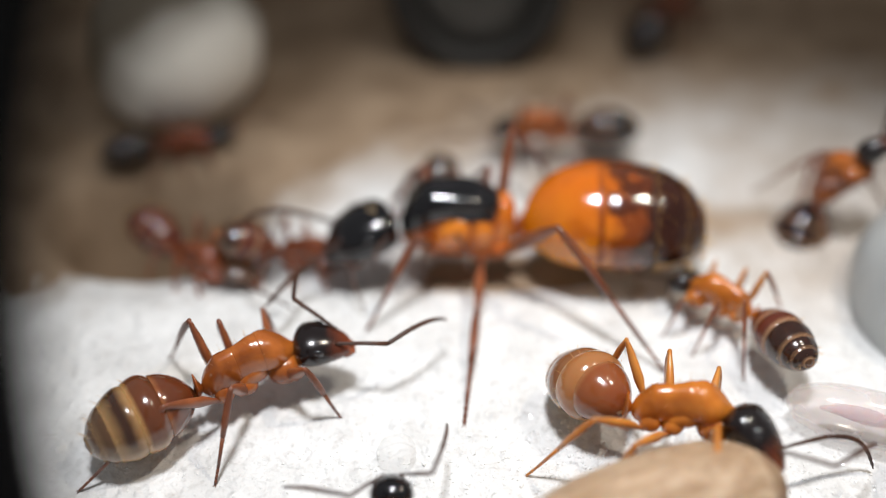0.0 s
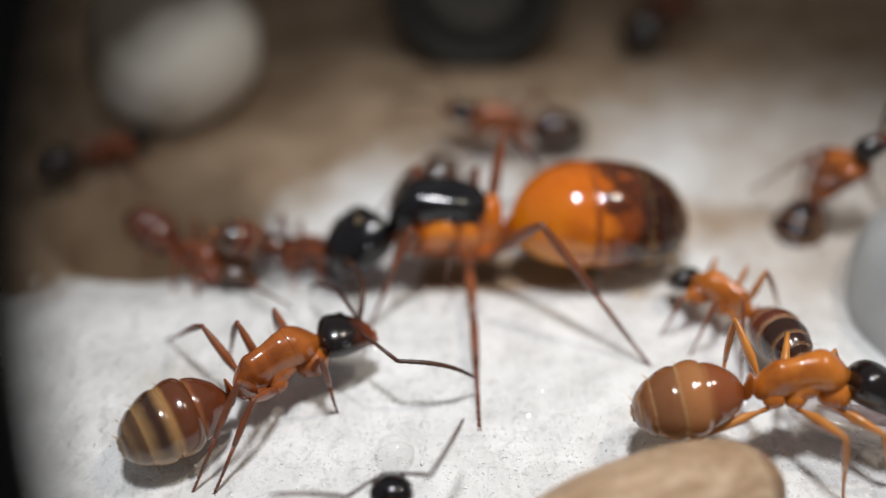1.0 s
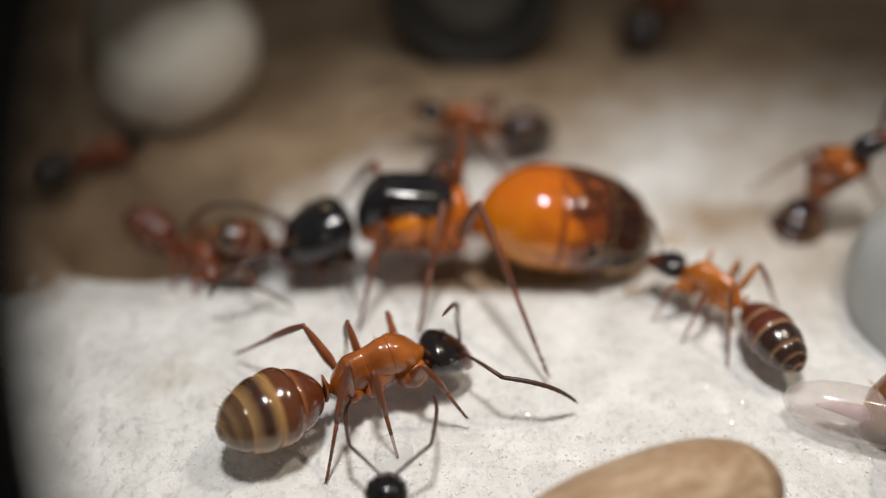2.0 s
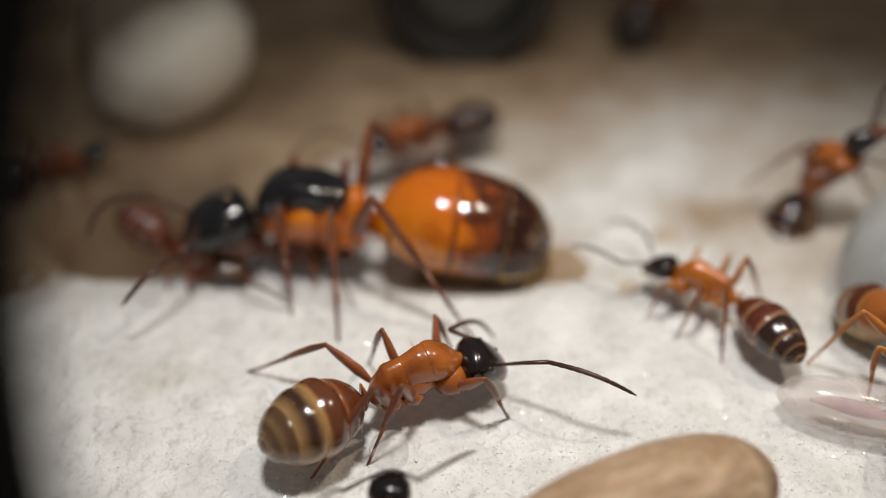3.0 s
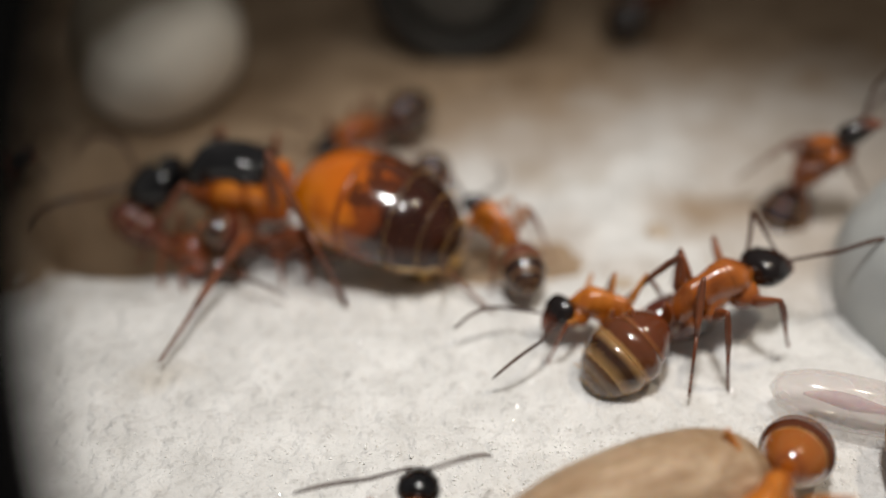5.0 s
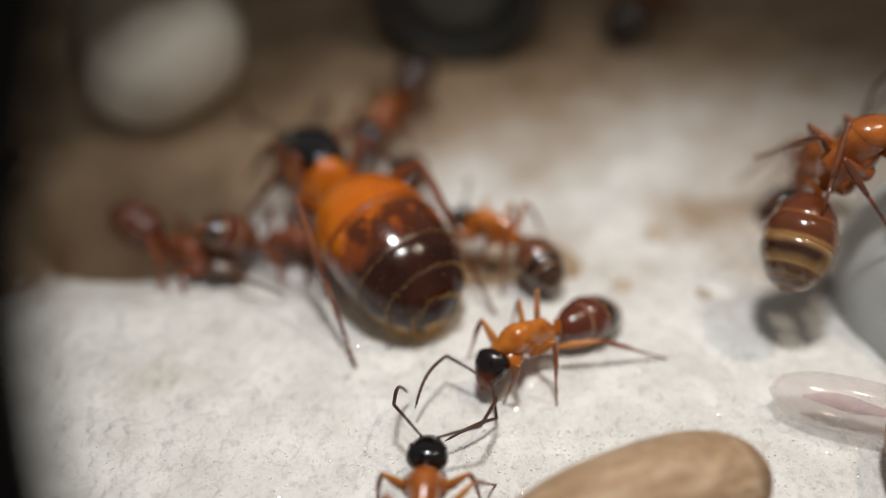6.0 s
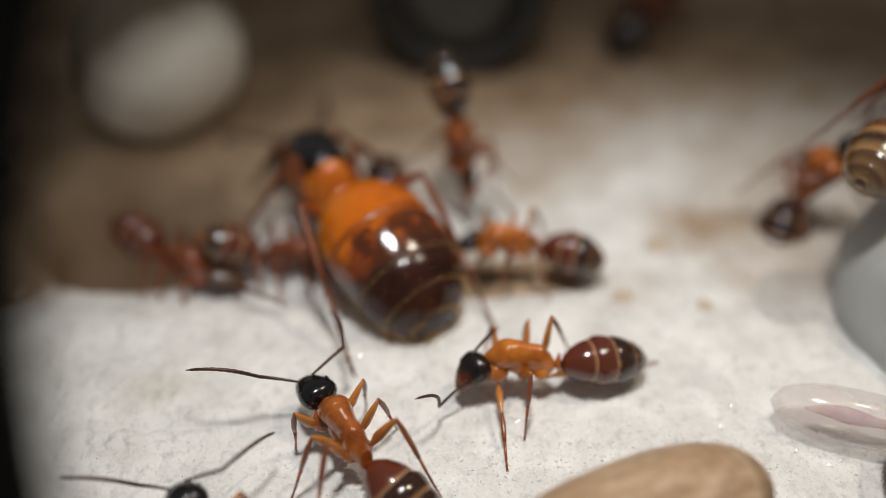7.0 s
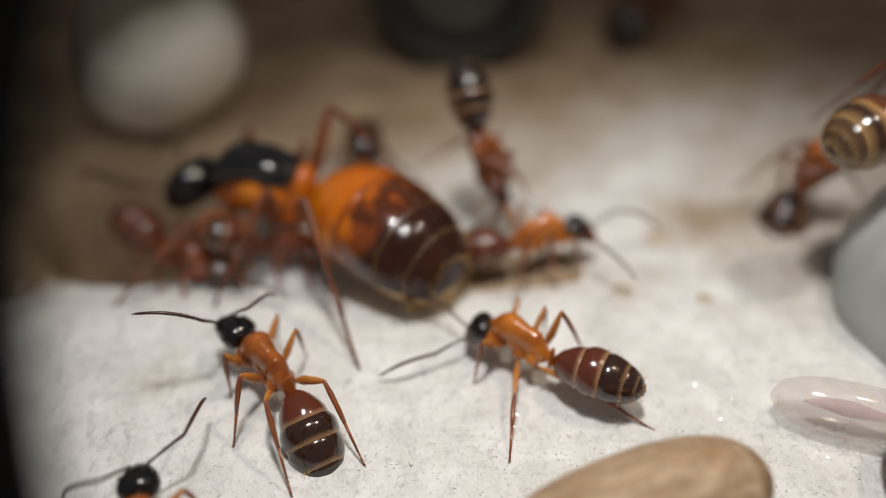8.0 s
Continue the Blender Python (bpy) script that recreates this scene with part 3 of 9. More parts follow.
    for s in (1, -1):
        bm = bmesh.new()
        ball(bm, (0.40 * h, s * 0.345 * h, 0.12 * h), (0.10 * h, 0.045 * h, 0.09 * h))
        part("eye", bm, EYE_BLACK, head)
        bm = bmesh.new()
        tube(bm, [(0.78 * h, s * 0.13 * h, -0.09 * h), (0.88 * h, s * 0.12 * h, -0.12 * h), (0.97 * h, s * 0.07 * h, -0.15 * h), (1.0 * h, s * 0.01 * h, -0.16 * h)], [0.09 * h, 0.085 * h, 0.06 * h, 0.02 * h], 10)
        part("mandible", bm, head_mat if queen else CHESTNUT, head)
    if queen:
        for x, y in ((0.26, 0), (0.2, 0.05), (0.2, -0.05)):
            bm = bmesh.new()
            ball(bm, (x * h, y * h, 0.30 * h), (0.022 * h, 0.022 * h, 0.018 * h), 8, 6)
            part("ocellus", bm, TAN_BAND, head)
    gaster = queen_gaster(root, gaster_len) if queen else worker_gaster(root, k, gaster_mats, gaster_len, fat)

    bm = bmesh.new()
    rng = random.Random(9)
    for _ in range(0 if queen else 26):
        x, ang = rng.uniform(-1.2, 1.2), rng.uniform(0.5, math.pi - 0.5)
        z, w, t = (float(np.interp(x, [r[0] for r in WORKER_TRUNK], [r[j] for r in WORKER_TRUNK])) for j in (1, 2, 3))
        way = Vector((rng.uniform(-0.4, 0.4), math.cos(ang), math.sin(ang)))
        hair(bm, Vector((x, w * math.cos(ang), z + t * math.sin(ang))) * k, way * rng.uniform(0.10, 0.26) * k, 0.006)
    if queen:
        bm.free()
    else:
        part("bristles", bm, GOLD_HAIR, trunk)

    # legs
    legs = {}
    for name, s in SIDES:
        (hx, hy, hz), up_len, low_len = (QUEEN_LEGS if queen else WORKER_LEGS)[name[1]]
        hip = Vector((hx, hy * s, hz)) * k
        a, b = up_len * k, low_len * k
        bm = bmesh.new()
        wide = 1.3 if queen else 1.95 if name[1] == "F" else 1.25
        top = Vector((hip.x + (0.16 if name[1] == "F" else 0.06) * k, hip.y * 0.5, hip.z + (0.85 if name[1] == "F" else 0.6) * k))
        tube(bm, [top.lerp(hip, u) for u in (0.0, 0.25, 0.55, 0.8, 0.95, 1.0)], [v * k * wide for v in (0.16, 0.25, 0.29, 0.24, 0.15, 0.08)], 14)
        part("coxa", bm, body_mat, root)
        bm = bmesh.new()
        tube(bm, [(-0.04 * k, 0, 0), (0.10 * a, 0, 0.02 * k), (0.20 * a, 0, 0.02 * k), (0.45 * a, 0, 0.04 * k), (0.75 * a, 0, 0.02 * k), (0.95 * a, 0, 0), (1.01 * a, 0, -0.01 * k)], [v * k for v in (0.07, 0.11, 0.09, 0.235 if name[1] == "F" else 0.205, 0.165, 0.10, 0.07)], 12)
        for v in bm.verts:
            v.co.y *= 0.72
        leg = part("leg", bm, leg_mat, root)
        bm = bmesh.new()
        c = 0.5 * b
        tube(bm, [(-0.03 * k, 0, 0.01 * k), (0.06 * c, 0, 0), (0.3 * c, 0, 0.03 * k), (0.7 * c, 0, 0.03 * k), (0.97 * c, 0, 0)], [v * k for v in (0.065, 0.085, 0.115, 0.105, 0.08)], 10)
        tube(bm, [(0.96 * c, 0, 0), (1.3 * c, 0, -0.03 * k), (1.62 * c, 0, -0.05 * k)], [v * k for v in (0.066, 0.058, 0.05)], 8)
        for i in range(3):
            u = 1.62 + i * 0.11
            tube(bm, [(u * c, 0, -0.05 * k), ((u + 0.10) * c, 0, -0.045 * k)], [0.042 * k, 0.052 * k], 6)
        for e in (1, -1):
            tube(bm, [(1.94 * c, 0, -0.045 * k), (2.0 * c, e * 0.04 * k, -0.01 * k), (2.02 * c, e * 0.07 * k, -0.06 * k)], [0.018 * k, 0.013 * k, 0.005 * k], 4)
        tube(bm, [(0.95 * c, 0, -0.04 * k), (1.12 * c, 0.05 * k, -0.13 * k)], [0.02 * k, 0.004 * k], 4)
        shin = part("lower_leg", bm, shin_mat, leg)
        legs[name] = (leg, shin, hip, a, b)

    # feelers
    horns = []
    scape, lash = feelers or (1.6 * k, 2.7 * k)
    for s in (1, -1):
        bm = bmesh.new()
        tube(bm, [(-0.02 * k, 0, 0), (0.08 * k, 0, 0), (0.5 * scape, 0, 0.02 * k), (scape, 0, 0)], [v * k for v in (0.06, 0.05, 0.062, 0.072)], 8)
        horn = part("antenna", bm, FEELER, root)
        bm = bmesh.new()
        pts, wide = [], []
        for i in range(31):
            u = i / 30
            pts.append((lash * u, 0.16 * s * k * math.sin(math.pi * u), 0.34 * k * math.sin(math.pi * u) - 0.16 * k * u ** 3))
            wide.append((0.072 + 0.014 * math.sin(math.pi * u)) * k * (1 - 0.3 * u * u) * ((0.86, 1.0, 0.98)[i % 3] if i < 29 else 0.5))
        tube(bm, pts, wide, 7)
        tip = part("funiculus", bm, FEELER, horn)
        horns.append((horn, tip, s))
    return {"root": root, "head": head, "gaster": gaster, "legs": legs, "horns": horns, "lm": lm, "head_len": head_len, "scape": scape, "roll": 0.0, "neck": 0.45 if queen else 0.0, "waist": 0.1 if queen else 0.0}


def turn(yaw, pitch):
    return Matrix.Rotation(radians(yaw), 4, "Z") @ Matrix.Rotation(radians(-pitch), 4, "Y")


def move_ant(a, rows):
    """rows: seconds; body x, y, z, turn, tilt; head turn, tilt; gaster turn, tilt; both feelers' two joints; six feet."""
    lm, k = a["lm"], a["lm"] / 3.0
    tracks = {}

    def put(ob, t, m):
        tracks.setdefault(ob, []).append((t, m))

    for t, x, y, z, yaw, tilt, hy, hp, gy, gp, *rest in rows:
        body = Matrix.Translation(Vector((x, y, z)) * MM) @ turn(yaw, tilt)
        back = body.inverted()
        put(a["root"], t, body)
        neck = Matrix.Translation(Vector((lm * 0.5 + a["neck"], 0, -0.1 * k)) * MM) @ turn(hy, hp) @ Matrix.Rotation(radians(a["roll"]), 4, "X")
        put(a["head"], t, neck)
        put(a["gaster"], t, Matrix.Translation(Vector((-lm * 0.5 - 0.26 * k + a["waist"], 0, -0.2 * k + 4.0 * max(a["waist"], 0.0))) * MM) @ turn(gy, gp))
        for i, (horn, tip, s) in enumerate(a["horns"]):
            sy, sp, fy, fp = rest[4 * i:4 * i + 4]
            base = neck @ (Vector((a["head_len"] * 0.70, s * 0.17 * a["head_len"], 0.17 * a["head_len"])) * MM)
            first, second = turn(sy, sp), turn(fy, fp)
            put(horn, t, Matrix.Translation(base) @ first)
            put(tip, t, Matrix.Translation((a["scape"] * MM, 0, 0)) @ (first.inverted() @ second))
        for i, (name, s) in enumerate(SIDES):
            leg, shin, hip, up_len, low_len = a["legs"][name]
            foot = back @ (Vector(rest[8 + 3 * i:11 + 3 * i]) * MM) / MM
            way = foot - hip
            d = min(max(way.length, abs(low_len - up_len) * 1.03 + 0.02), (up_len + low_len) * 0.995)
            u = way.normalized()
            high = Vector((0, s * 0.25, 1.0))
            w = (high - u * high.dot(u)).normalized()
            ca = (up_len * up_len + d * d - low_len * low_len) / (2 * up_len * d)
            ca = min(max(ca, -1.0), 1.0)
            knee = hip + (u * ca + w * math.sqrt(1 - ca * ca)) * up_len
            ankle = hip + u * d
            first = aim(knee - hip, w).to_4x4()
            second = aim(ankle - knee, w).to_4x4()
            put(leg, t, Matrix.Translation(hip * MM) @ first)
            put(shin, t, Matrix.Translation((up_len * MM, 0, 0)) @ (first.inverted() @ second))
    for ob, track in tracks.items():
        walk(ob, track)


# ---- ground ----


def smoothstep(a, b, v):
    u = min(max((v - a) / (b - a), 0.0), 1.0)
    return u * u * (3 - 2 * u)


def ground_height(x, y):
    """The plaster: a raised floor in front, a hollow and an added darkening pit behind it, a bank at the back."""
    lip = 31.0 + 0.9 * noise.noise((x * 0.09, 3.1, 0)) + 0.25 * noise.noise((x * 0.5, 1.7, 0)) - 0.006 * (x - 2) ** 2 * 0.35
    hollow = smoothstep(lip - 0.6, lip + 2.6, y) * (1 - smoothstep(37.0 + 0.25 * (x + 12), 43.0 + 0.25 * (x + 12), y) * smoothstep(-16, -4, x)) * (1 - smoothstep(1.0, 9.0, x))
    bank = smoothstep(57, 82, y)
    # pit added to darken the left, placed to fit the camera's view
    dark_pit = math.exp(-(((x + 15.2) / 4.2) ** 2 + ((y - 37.6) / 3.0) ** 2) ** 1.6)
    rough = 0.10 * noise.noise((x * 0.35, y * 0.35, 0)) + 0.05 * noise.noise((x * 1.3, y * 1.3, 4)) + 0.055 * noise.noise((x * 2.6, y * 2.6, 9))
    return -1.0 * hollow - 9.0 * dark_pit + 20 * bank + rough * (1 + 3 * bank)


EARTH_X, EARTH_Y = (-60, -22, -14.0, -12.2, -9.3, -6.2, -1.7, 5, 12, 20, 60), (31, 31.4, 32.0, 34.8, 38.4, 41.2, 43.6, 46.5, 51.0, 51.5, 51)


def earth_cover(x, y):
    """Above zero where brown earth lies on the plaster; the strip under the queen paints shade too."""
    start = 1.2 + float(np.interp(x, EARTH_X, EARTH_Y))
    rough = 0.5 * noise.noise((x * 0.22, y * 0.22, 7)) + 0.4 * noise.noise((x * 0.8, y * 0.8, 2)) + 0.2 * noise.noise((x * 2.3, y * 2.3, 2))
    # This strip paints the dark band of shade under the queen, with some earth.
    strip = 0.9 * smoothstep(31.6, 32.6, y) * (1 - smoothstep(34.0, 36.5, y)) * smoothstep(-5, 0, x) * (1 - smoothstep(4, 9, x)) - 0.45
    return max((y - start) / 5.0 + rough, strip + 0.35 * rough)


def dust_shade_cover(x, y):
    """How thick the earth dusting and painted soft shade lie on the plaster: all round the earth, thinning out, and in
    two smudges.
    """
    start = float(np.interp(x, EARTH_X, EARTH_Y))
    soft = 0.5 * noise.noise((x * 0.10, y * 0.10, 7)) + 0.35 * noise.noise((x * 0.35, y * 0.35, 5))
    wide = float(np.interp(x, (-9, 6), (0.5, 2.3)))
    near = smoothstep(-wide, 0.5, (y - start) / 5.0 + soft)
    # Brown earth and painted shade in the hollow under the queen.
    hollow = 0.55 * smoothstep(30.8, 32.8, y) * (1 - smoothstep(35.0, 39.0, y)) * smoothstep(-6, 0, x) * (1 - smoothstep(3, 11, x))
    smudge = 0.85 * math.exp(-((x - 12.3) / 2.4) ** 2 - ((y - 36.8) / 2.2) ** 2) + 0.75 * math.exp(-((x - 16.8) / 3.2) ** 2 - ((y - 37.2) / 2.6) ** 2)
    faint = 0.4 * math.exp(-((x - 8.2) / 2.6) ** 2 - ((y - 32.4) / 1.6) ** 2)
    # Darker plaster towards the right.
    side = 0.55 * smoothstep(9, 16, x) * smoothstep(28, 33, y)
    return min(1.0, max(near, hollow, smudge, faint, side))


def sheet(name, mat, xs, ys, height, label):
    verts = [(x * MM, y * MM, height(x, y) * MM) for y in ys for x in xs]
    n = len(xs)
    faces = [(j * n + i, j * n + i + 1, (j + 1) * n + i + 1, (j + 1) * n + i) for j in range(len(ys) - 1) for i in range(n - 1)]
    me = bpy.data.meshes.new(name)
    me.from_pydata(verts, [], faces)
    me.polygons.foreach_set("use_smooth", [True] * len(me.polygons))
    me.materials.append(mat)
    return tagged(new(name, me), label, kind="structure")


def spread(lo, a, b, hi, fine, coarse):
    """Grid lines, fine between a and b."""
    return list(np.arange(lo, a, coarse)) + list(np.arange(a, b, fine)) + list(np.arange(b, hi + coarse, coarse))


XS, YS = spread(-110, -26, 30, 110, 0.3, 4.0), spread(-60, 12, 66, 130, 0.3, 4.0)
floor = sheet("ground", PLASTER, XS, YS, ground_height, "white rough plaster nest floor")
floor.data.attributes.new("dust_and_shade", "FLOAT", "POINT").data.foreach_set("value", [dust_shade_cover(x, y) for y in YS for x in XS])
sheet("earth_bank", EARTH, XS, spread(28, 30, 66, 130, 0.35, 4.0), lambda x, y: ground_height(x, y) + min(max(earth_cover(x, y), -1.0), 1.0) * 0.35 - 0.03, "brown crumbly earth over the plaster")


def grains():
    """Loose sand on the floor: small uneven eight-sided grains."""
    rng = random.Random(11)
    verts, faces = [], []
    for i in range(7000):
        x, y = rng.uniform(-16, 17), 14 + 20 * rng.random() ** 1.3
        if i > 3000:
            x, y = rng.gauss(5.0, 5.5), rng.gauss(21.5, 2.6)
        r = rng.choice((0.025, 0.03, 0.03, 0.04, 0.05, 0.075)) * rng.uniform(0.7, 1.2) * (2.0 if i % 90 == 0 else 1.0)
        c = Vector((x, y, ground_height(x, y) + r * 0.1))
        m = Euler((rng.random() * 6, rng.random() * 6, rng.random() * 6)).to_matrix()
        n = len(verts)
        for axis in range(3):
            for side in (1, -1):
                v = Vector((0, 0, 0))
                v[axis] = side * r * rng.uniform(0.7, 1.15)
                verts.append((c + m @ v) * MM)
        for p in (0, 1):
            for q in (2, 3):
                for t in (4, 5):
                    flip = (p + q + t) % 2
                    faces.append((n + p, n + t, n + q) if flip else (n + p, n + q, n + t))
    me = bpy.data.meshes.new("sand_grains")
    me.from_pydata(verts, [], faces)
    me.materials.append(GRAIN)
    return tagged(new("sand_grains", me), "clear glinting sand grains scattered on plaster", "sand", kind="stuff")


grains()

# ---- still things ----


def egg(name, length, width, mat, label, category, taper=0.12, lumps=0.02, around=32):
    """A long rounded body along x, its middle at the origin."""
    bm = bmesh.new()
    rows = []
    for i in range(25):
        u = -1 + 2 * i / 24
        r = math.sqrt(max(0.0, 1 - abs(u) ** 2.4)) * (1 + taper * u)
        rows.append((u * length / 2, 0, r * width / 2, r * width / 2))
    loft(bm, rows, around, 2)
    for v in bm.verts:
        v.co *= 1 + lumps * noise.noise(v.co / MM * 0.55)
    return tagged(part(name, bm, mat), label, category)


def place(ob, x, y, z, rx=0, ry=0, rz=0):
    ob.matrix_world = pose(x * MM, y * MM, z * MM, rx, ry, rz)
    return ob


def threads(m, size, amount):
    """Fine crossing threads as relief over a material."""
    n, l, p = m.node_tree.nodes, m.node_tree.links, m.node_tree.nodes["Principled BSDF"]
    old = p.inputs["Normal"].links[0].from_socket
    co = n.new("ShaderNodeTexCoord")
    for turned in (25, -35, 70):
        mp = n.new("ShaderNodeMapping")
        mp.inputs["Rotation"].default_value = (radians(turned), 0.3, radians(turned * 1.7))
        mp.inputs["Scale"].default_value = (0.12, 1, 1)
        noi = n.new("ShaderNodeTexNoise")
        noi.inputs["Scale"].default_value, noi.inputs["Detail"].default_value = size, 4
        bp = n.new("ShaderNodeBump")
        bp.inputs["Strength"].default_value, bp.inputs["Distance"].default_value = amount, 0.08 * MM
        l.new(co.outputs["Object"], mp.inputs["Vector"])
        l.new(mp.outputs["Vector"], noi.inputs["Vector"])
        l.new(noi.outputs["Fac"], bp.inputs["Height"])
        l.new(old, bp.inputs["Normal"])
        old = bp.outputs["Normal"]
    l.new(old, p.inputs["Normal"])


speckle(SILK, 2600, 0.35, (0.21, 0.125, 0.07), 0.54)


def streaks(m, size, amount, colour, turned):
    """Fine darker fibres, drawn out along the body, over a material's colour."""
    n, l, p = m.node_tree.nodes, m.node_tree.links, m.node_tree.nodes["Principled BSDF"]
    old = p.inputs["Base Color"].links[0].from_socket
    co = n.new("ShaderNodeTexCoord")
    mp = n.new("ShaderNodeMapping")
    mp.inputs["Rotation"].default_value = (radians(turned), 0.2, radians(turned))
    mp.inputs["Scale"].default_value = (0.14, 1, 1)
    noi = n.new("ShaderNodeTexNoise")
    noi.inputs["Scale"].default_value, noi.inputs["Detail"].default_value = size, 5
    rng = n.new("ShaderNodeMapRange")
    rng.inputs["From Min"].default_value, rng.inputs["From Max"].default_value, rng.inputs["To Max"].default_value = 0.45, 0.68, amount
    mix = n.new("ShaderNodeMixRGB")
    mix.inputs[2].default_value = (*colour, 1)
    l.new(co.outputs["Object"], mp.inputs["Vector"])
    l.new(mp.outputs["Vector"], noi.inputs["Vector"])
    l.new(noi.outputs["Fac"], rng.inputs["Value"])
    l.new(rng.outputs["Result"], mix.inputs[0])
    l.new(old, mix.inputs[1])
    l.new(mix.outputs[0], p.inputs["Base Color"])


for angle in (20, -35, 65):
    streaks(SILK, 2600, 0.45, (0.26, 0.155, 0.08), angle)
    streaks(SILK_TIP, 2600, 0.5, (0.10, 0.05, 0.025), angle)
threads(SILK, 4200, 0.9)
threads(SILK_TIP, 4200, 0.9)
cocoon = place(egg("cocoon", 10.7, 4.15, SILK, "beige silk ant cocoon lying on the plaster", "cocoon"), 5.98, 18.24, 1.95, 0, 0, 21)
tagged(cocoon, group="brood")


def cocoon_tip(parent, length, width):
    """The darker spun cap at one end."""
    bm = bmesh.new()
    rows = []
    for i in range(9):
        u = 0.80 + 0.199 * i / 8
        r = math.sqrt(1 - u ** 2.4) * (1 + 0.12 * u) * 1.012
        rows.append((u * length / 2 * 1.004, 0, r * width / 2, r * width / 2))
    loft(bm, rows, 32, 2)
    for v in bm.verts:
        v.co *= 1 + 0.02 * noise.noise(v.co / MM * 0.55)
    return part("spun_cap", bm, SILK_TIP, parent, "browner spun end cap")


cocoon_tip(cocoon, 10.7, 4.15)


def silk_fuzz(parent, length, width):
    """Short loose threads all over a cocoon."""
    bm = bmesh.new()
    rng = random.Random(21)
    for _ in range(520):
        u, ang = rng.uniform(-0.96, 0.98), rng.uniform(-0.4, math.pi + 0.4)
        r = math.sqrt(1 - abs(u) ** 2.4) * (1 + 0.12 * u) * width / 2
        p = Vector((u * length / 2, r * math.cos(ang), r * math.sin(ang)))
        way = Vector((rng.uniform(-1.5, 1.5), math.cos(ang) + rng.uniform(-0.8, 0.8), math.sin(ang) + rng.uniform(-0.4, 0.4))).normalized()
        hair(bm, p, way * rng.uniform(0.10, 0.28), 0.007)
    return part("silk_fuzz", bm, SILK, parent, "loose pale silk threads")


silk_fuzz(cocoon, 10.7, 4.15)
other = place(egg("cocoon", 9.0, 4.2, SILK, "beige silk ant cocoon beside the larva", "cocoon"), 17.9, 18.6, 1.9, 0, 0, 100)
tagged(other, group="brood")


def larva():
    body = egg("larva", 8.4, 2.1, SKIN, "glossy pale pink larva lying on the plaster", "larva", taper=-0.25)
    bm = bmesh.new()
    loft(bm, [(-2.9, 0.0, 0.05, 0.05), (-2.1, 0.10, 0.26, 0.22), (-1.2, 0.05, 0.34, 0.30), (-0.2, 0.0, 0.20, 0.18), (1.2, 0.0, 0.10, 0.10), (2.6, 0.0, 0.04, 0.04)], 14, 4)
    part("gut_line", bm, PURPLE, body, "purple line along the back")
    return body


place(larva(), 16.5, 23.3, 1.05, 0, 0, -17)
gel_drop = place(egg("gel_drop", 1.5, 1.5, GEL, "clear jelly drop on the plaster", "drop"), -2.2, 22.2, 0.5)

place(egg("pebble", 10.6, 9.6, STONE, "smooth blue-grey rounded pebble", "pebble", taper=0.05, lumps=0.05), 21.9, 30.4, 1.2, 0, 0, 70)
shell = egg("pale_shell", 9.8, 9.2, CREAM, "rounded cream shell, shade painted on top, half sunk in earth", "shell", taper=0.05)
# turned so the painted shade faces up and left in the camera's view
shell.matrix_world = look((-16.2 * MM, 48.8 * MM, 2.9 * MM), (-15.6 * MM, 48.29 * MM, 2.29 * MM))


def plug():
    """A round stopper with a recessed grey middle, its face to -y."""
    root = tagged(new("tube_stopper"), "dark round rubber stopper set in the earth bank", "stopper")
    n = 48
    outline = [(4.6, 9), (5.3, 8.6), (5.4, 1.2), (5.1, 0.35), (4.6, 0.0), (4.1, 0.1), (3.75, 0.6), (3.6, 2.2), (0.05, 2.3)]
    bm = bmesh.new()
    rings = [[bm.verts.new((r * MM * math.cos(math.tau * i / n), y * MM, r * MM * math.sin(math.tau * i / n))) for i in range(n)] for r, y in outline]
    for a, b in zip(rings, rings[1:]):
        for i in range(n):
            bm.faces.new((a[i], a[(i + 1) % n], b[(i + 1) % n], b[i]))
    part("rubber_ring", bm, RUBBER, root, "dark rubber ring")
    bm = bmesh.new()
    prof = [(3.5, 2.0), (3.2, 1.7), (2.0, 1.4), (0.02, 1.35)]
    rings = [[bm.verts.new((r * MM * math.cos(math.tau * i / n), y * MM, r * MM * math.sin(math.tau * i / n))) for i in range(n)] for r, y in prof]
    for a, b in zip(rings, rings[1:]):
        for i in range(n):
            bm.faces.new((a[i], a[(i + 1) % n], b[(i + 1) % n], b[i]))
    part("grey_disc", bm, GREY, root, "grey recessed disc")
    return root


place(plug(), 0.94, 52.5, 5.1, -22, 0, 0)


def crumb(x, y, size, seed):
    bm = bmesh.new()
    bmesh.ops.create_icosphere(bm, subdivisions=3, radius=1.0, matrix=Matrix.Diagonal((size[0] * MM, size[1] * MM, size[2] * MM, 1)))
    for v in bm.verts:
        v.co *= 1 + 0.35 * noise.noise(v.co / MM * 0.9 + Vector((seed, 0, 0)))
    ob = tagged(part("earth_crumb", bm, DUSTY), "low brown crumb of earth on the plaster", "earth crumb", "earth crumbs")
    return place(ob, x, y, ground_height(x, y))


crumb(10.2, 35.2, (0.7, 0.6, 0.25), 2)
crumb(8.0, 31.6, (0.45, 0.4, 0.12), 3)
crumb(11.6, 31.0, (0.4, 0.35, 0.18), 4)


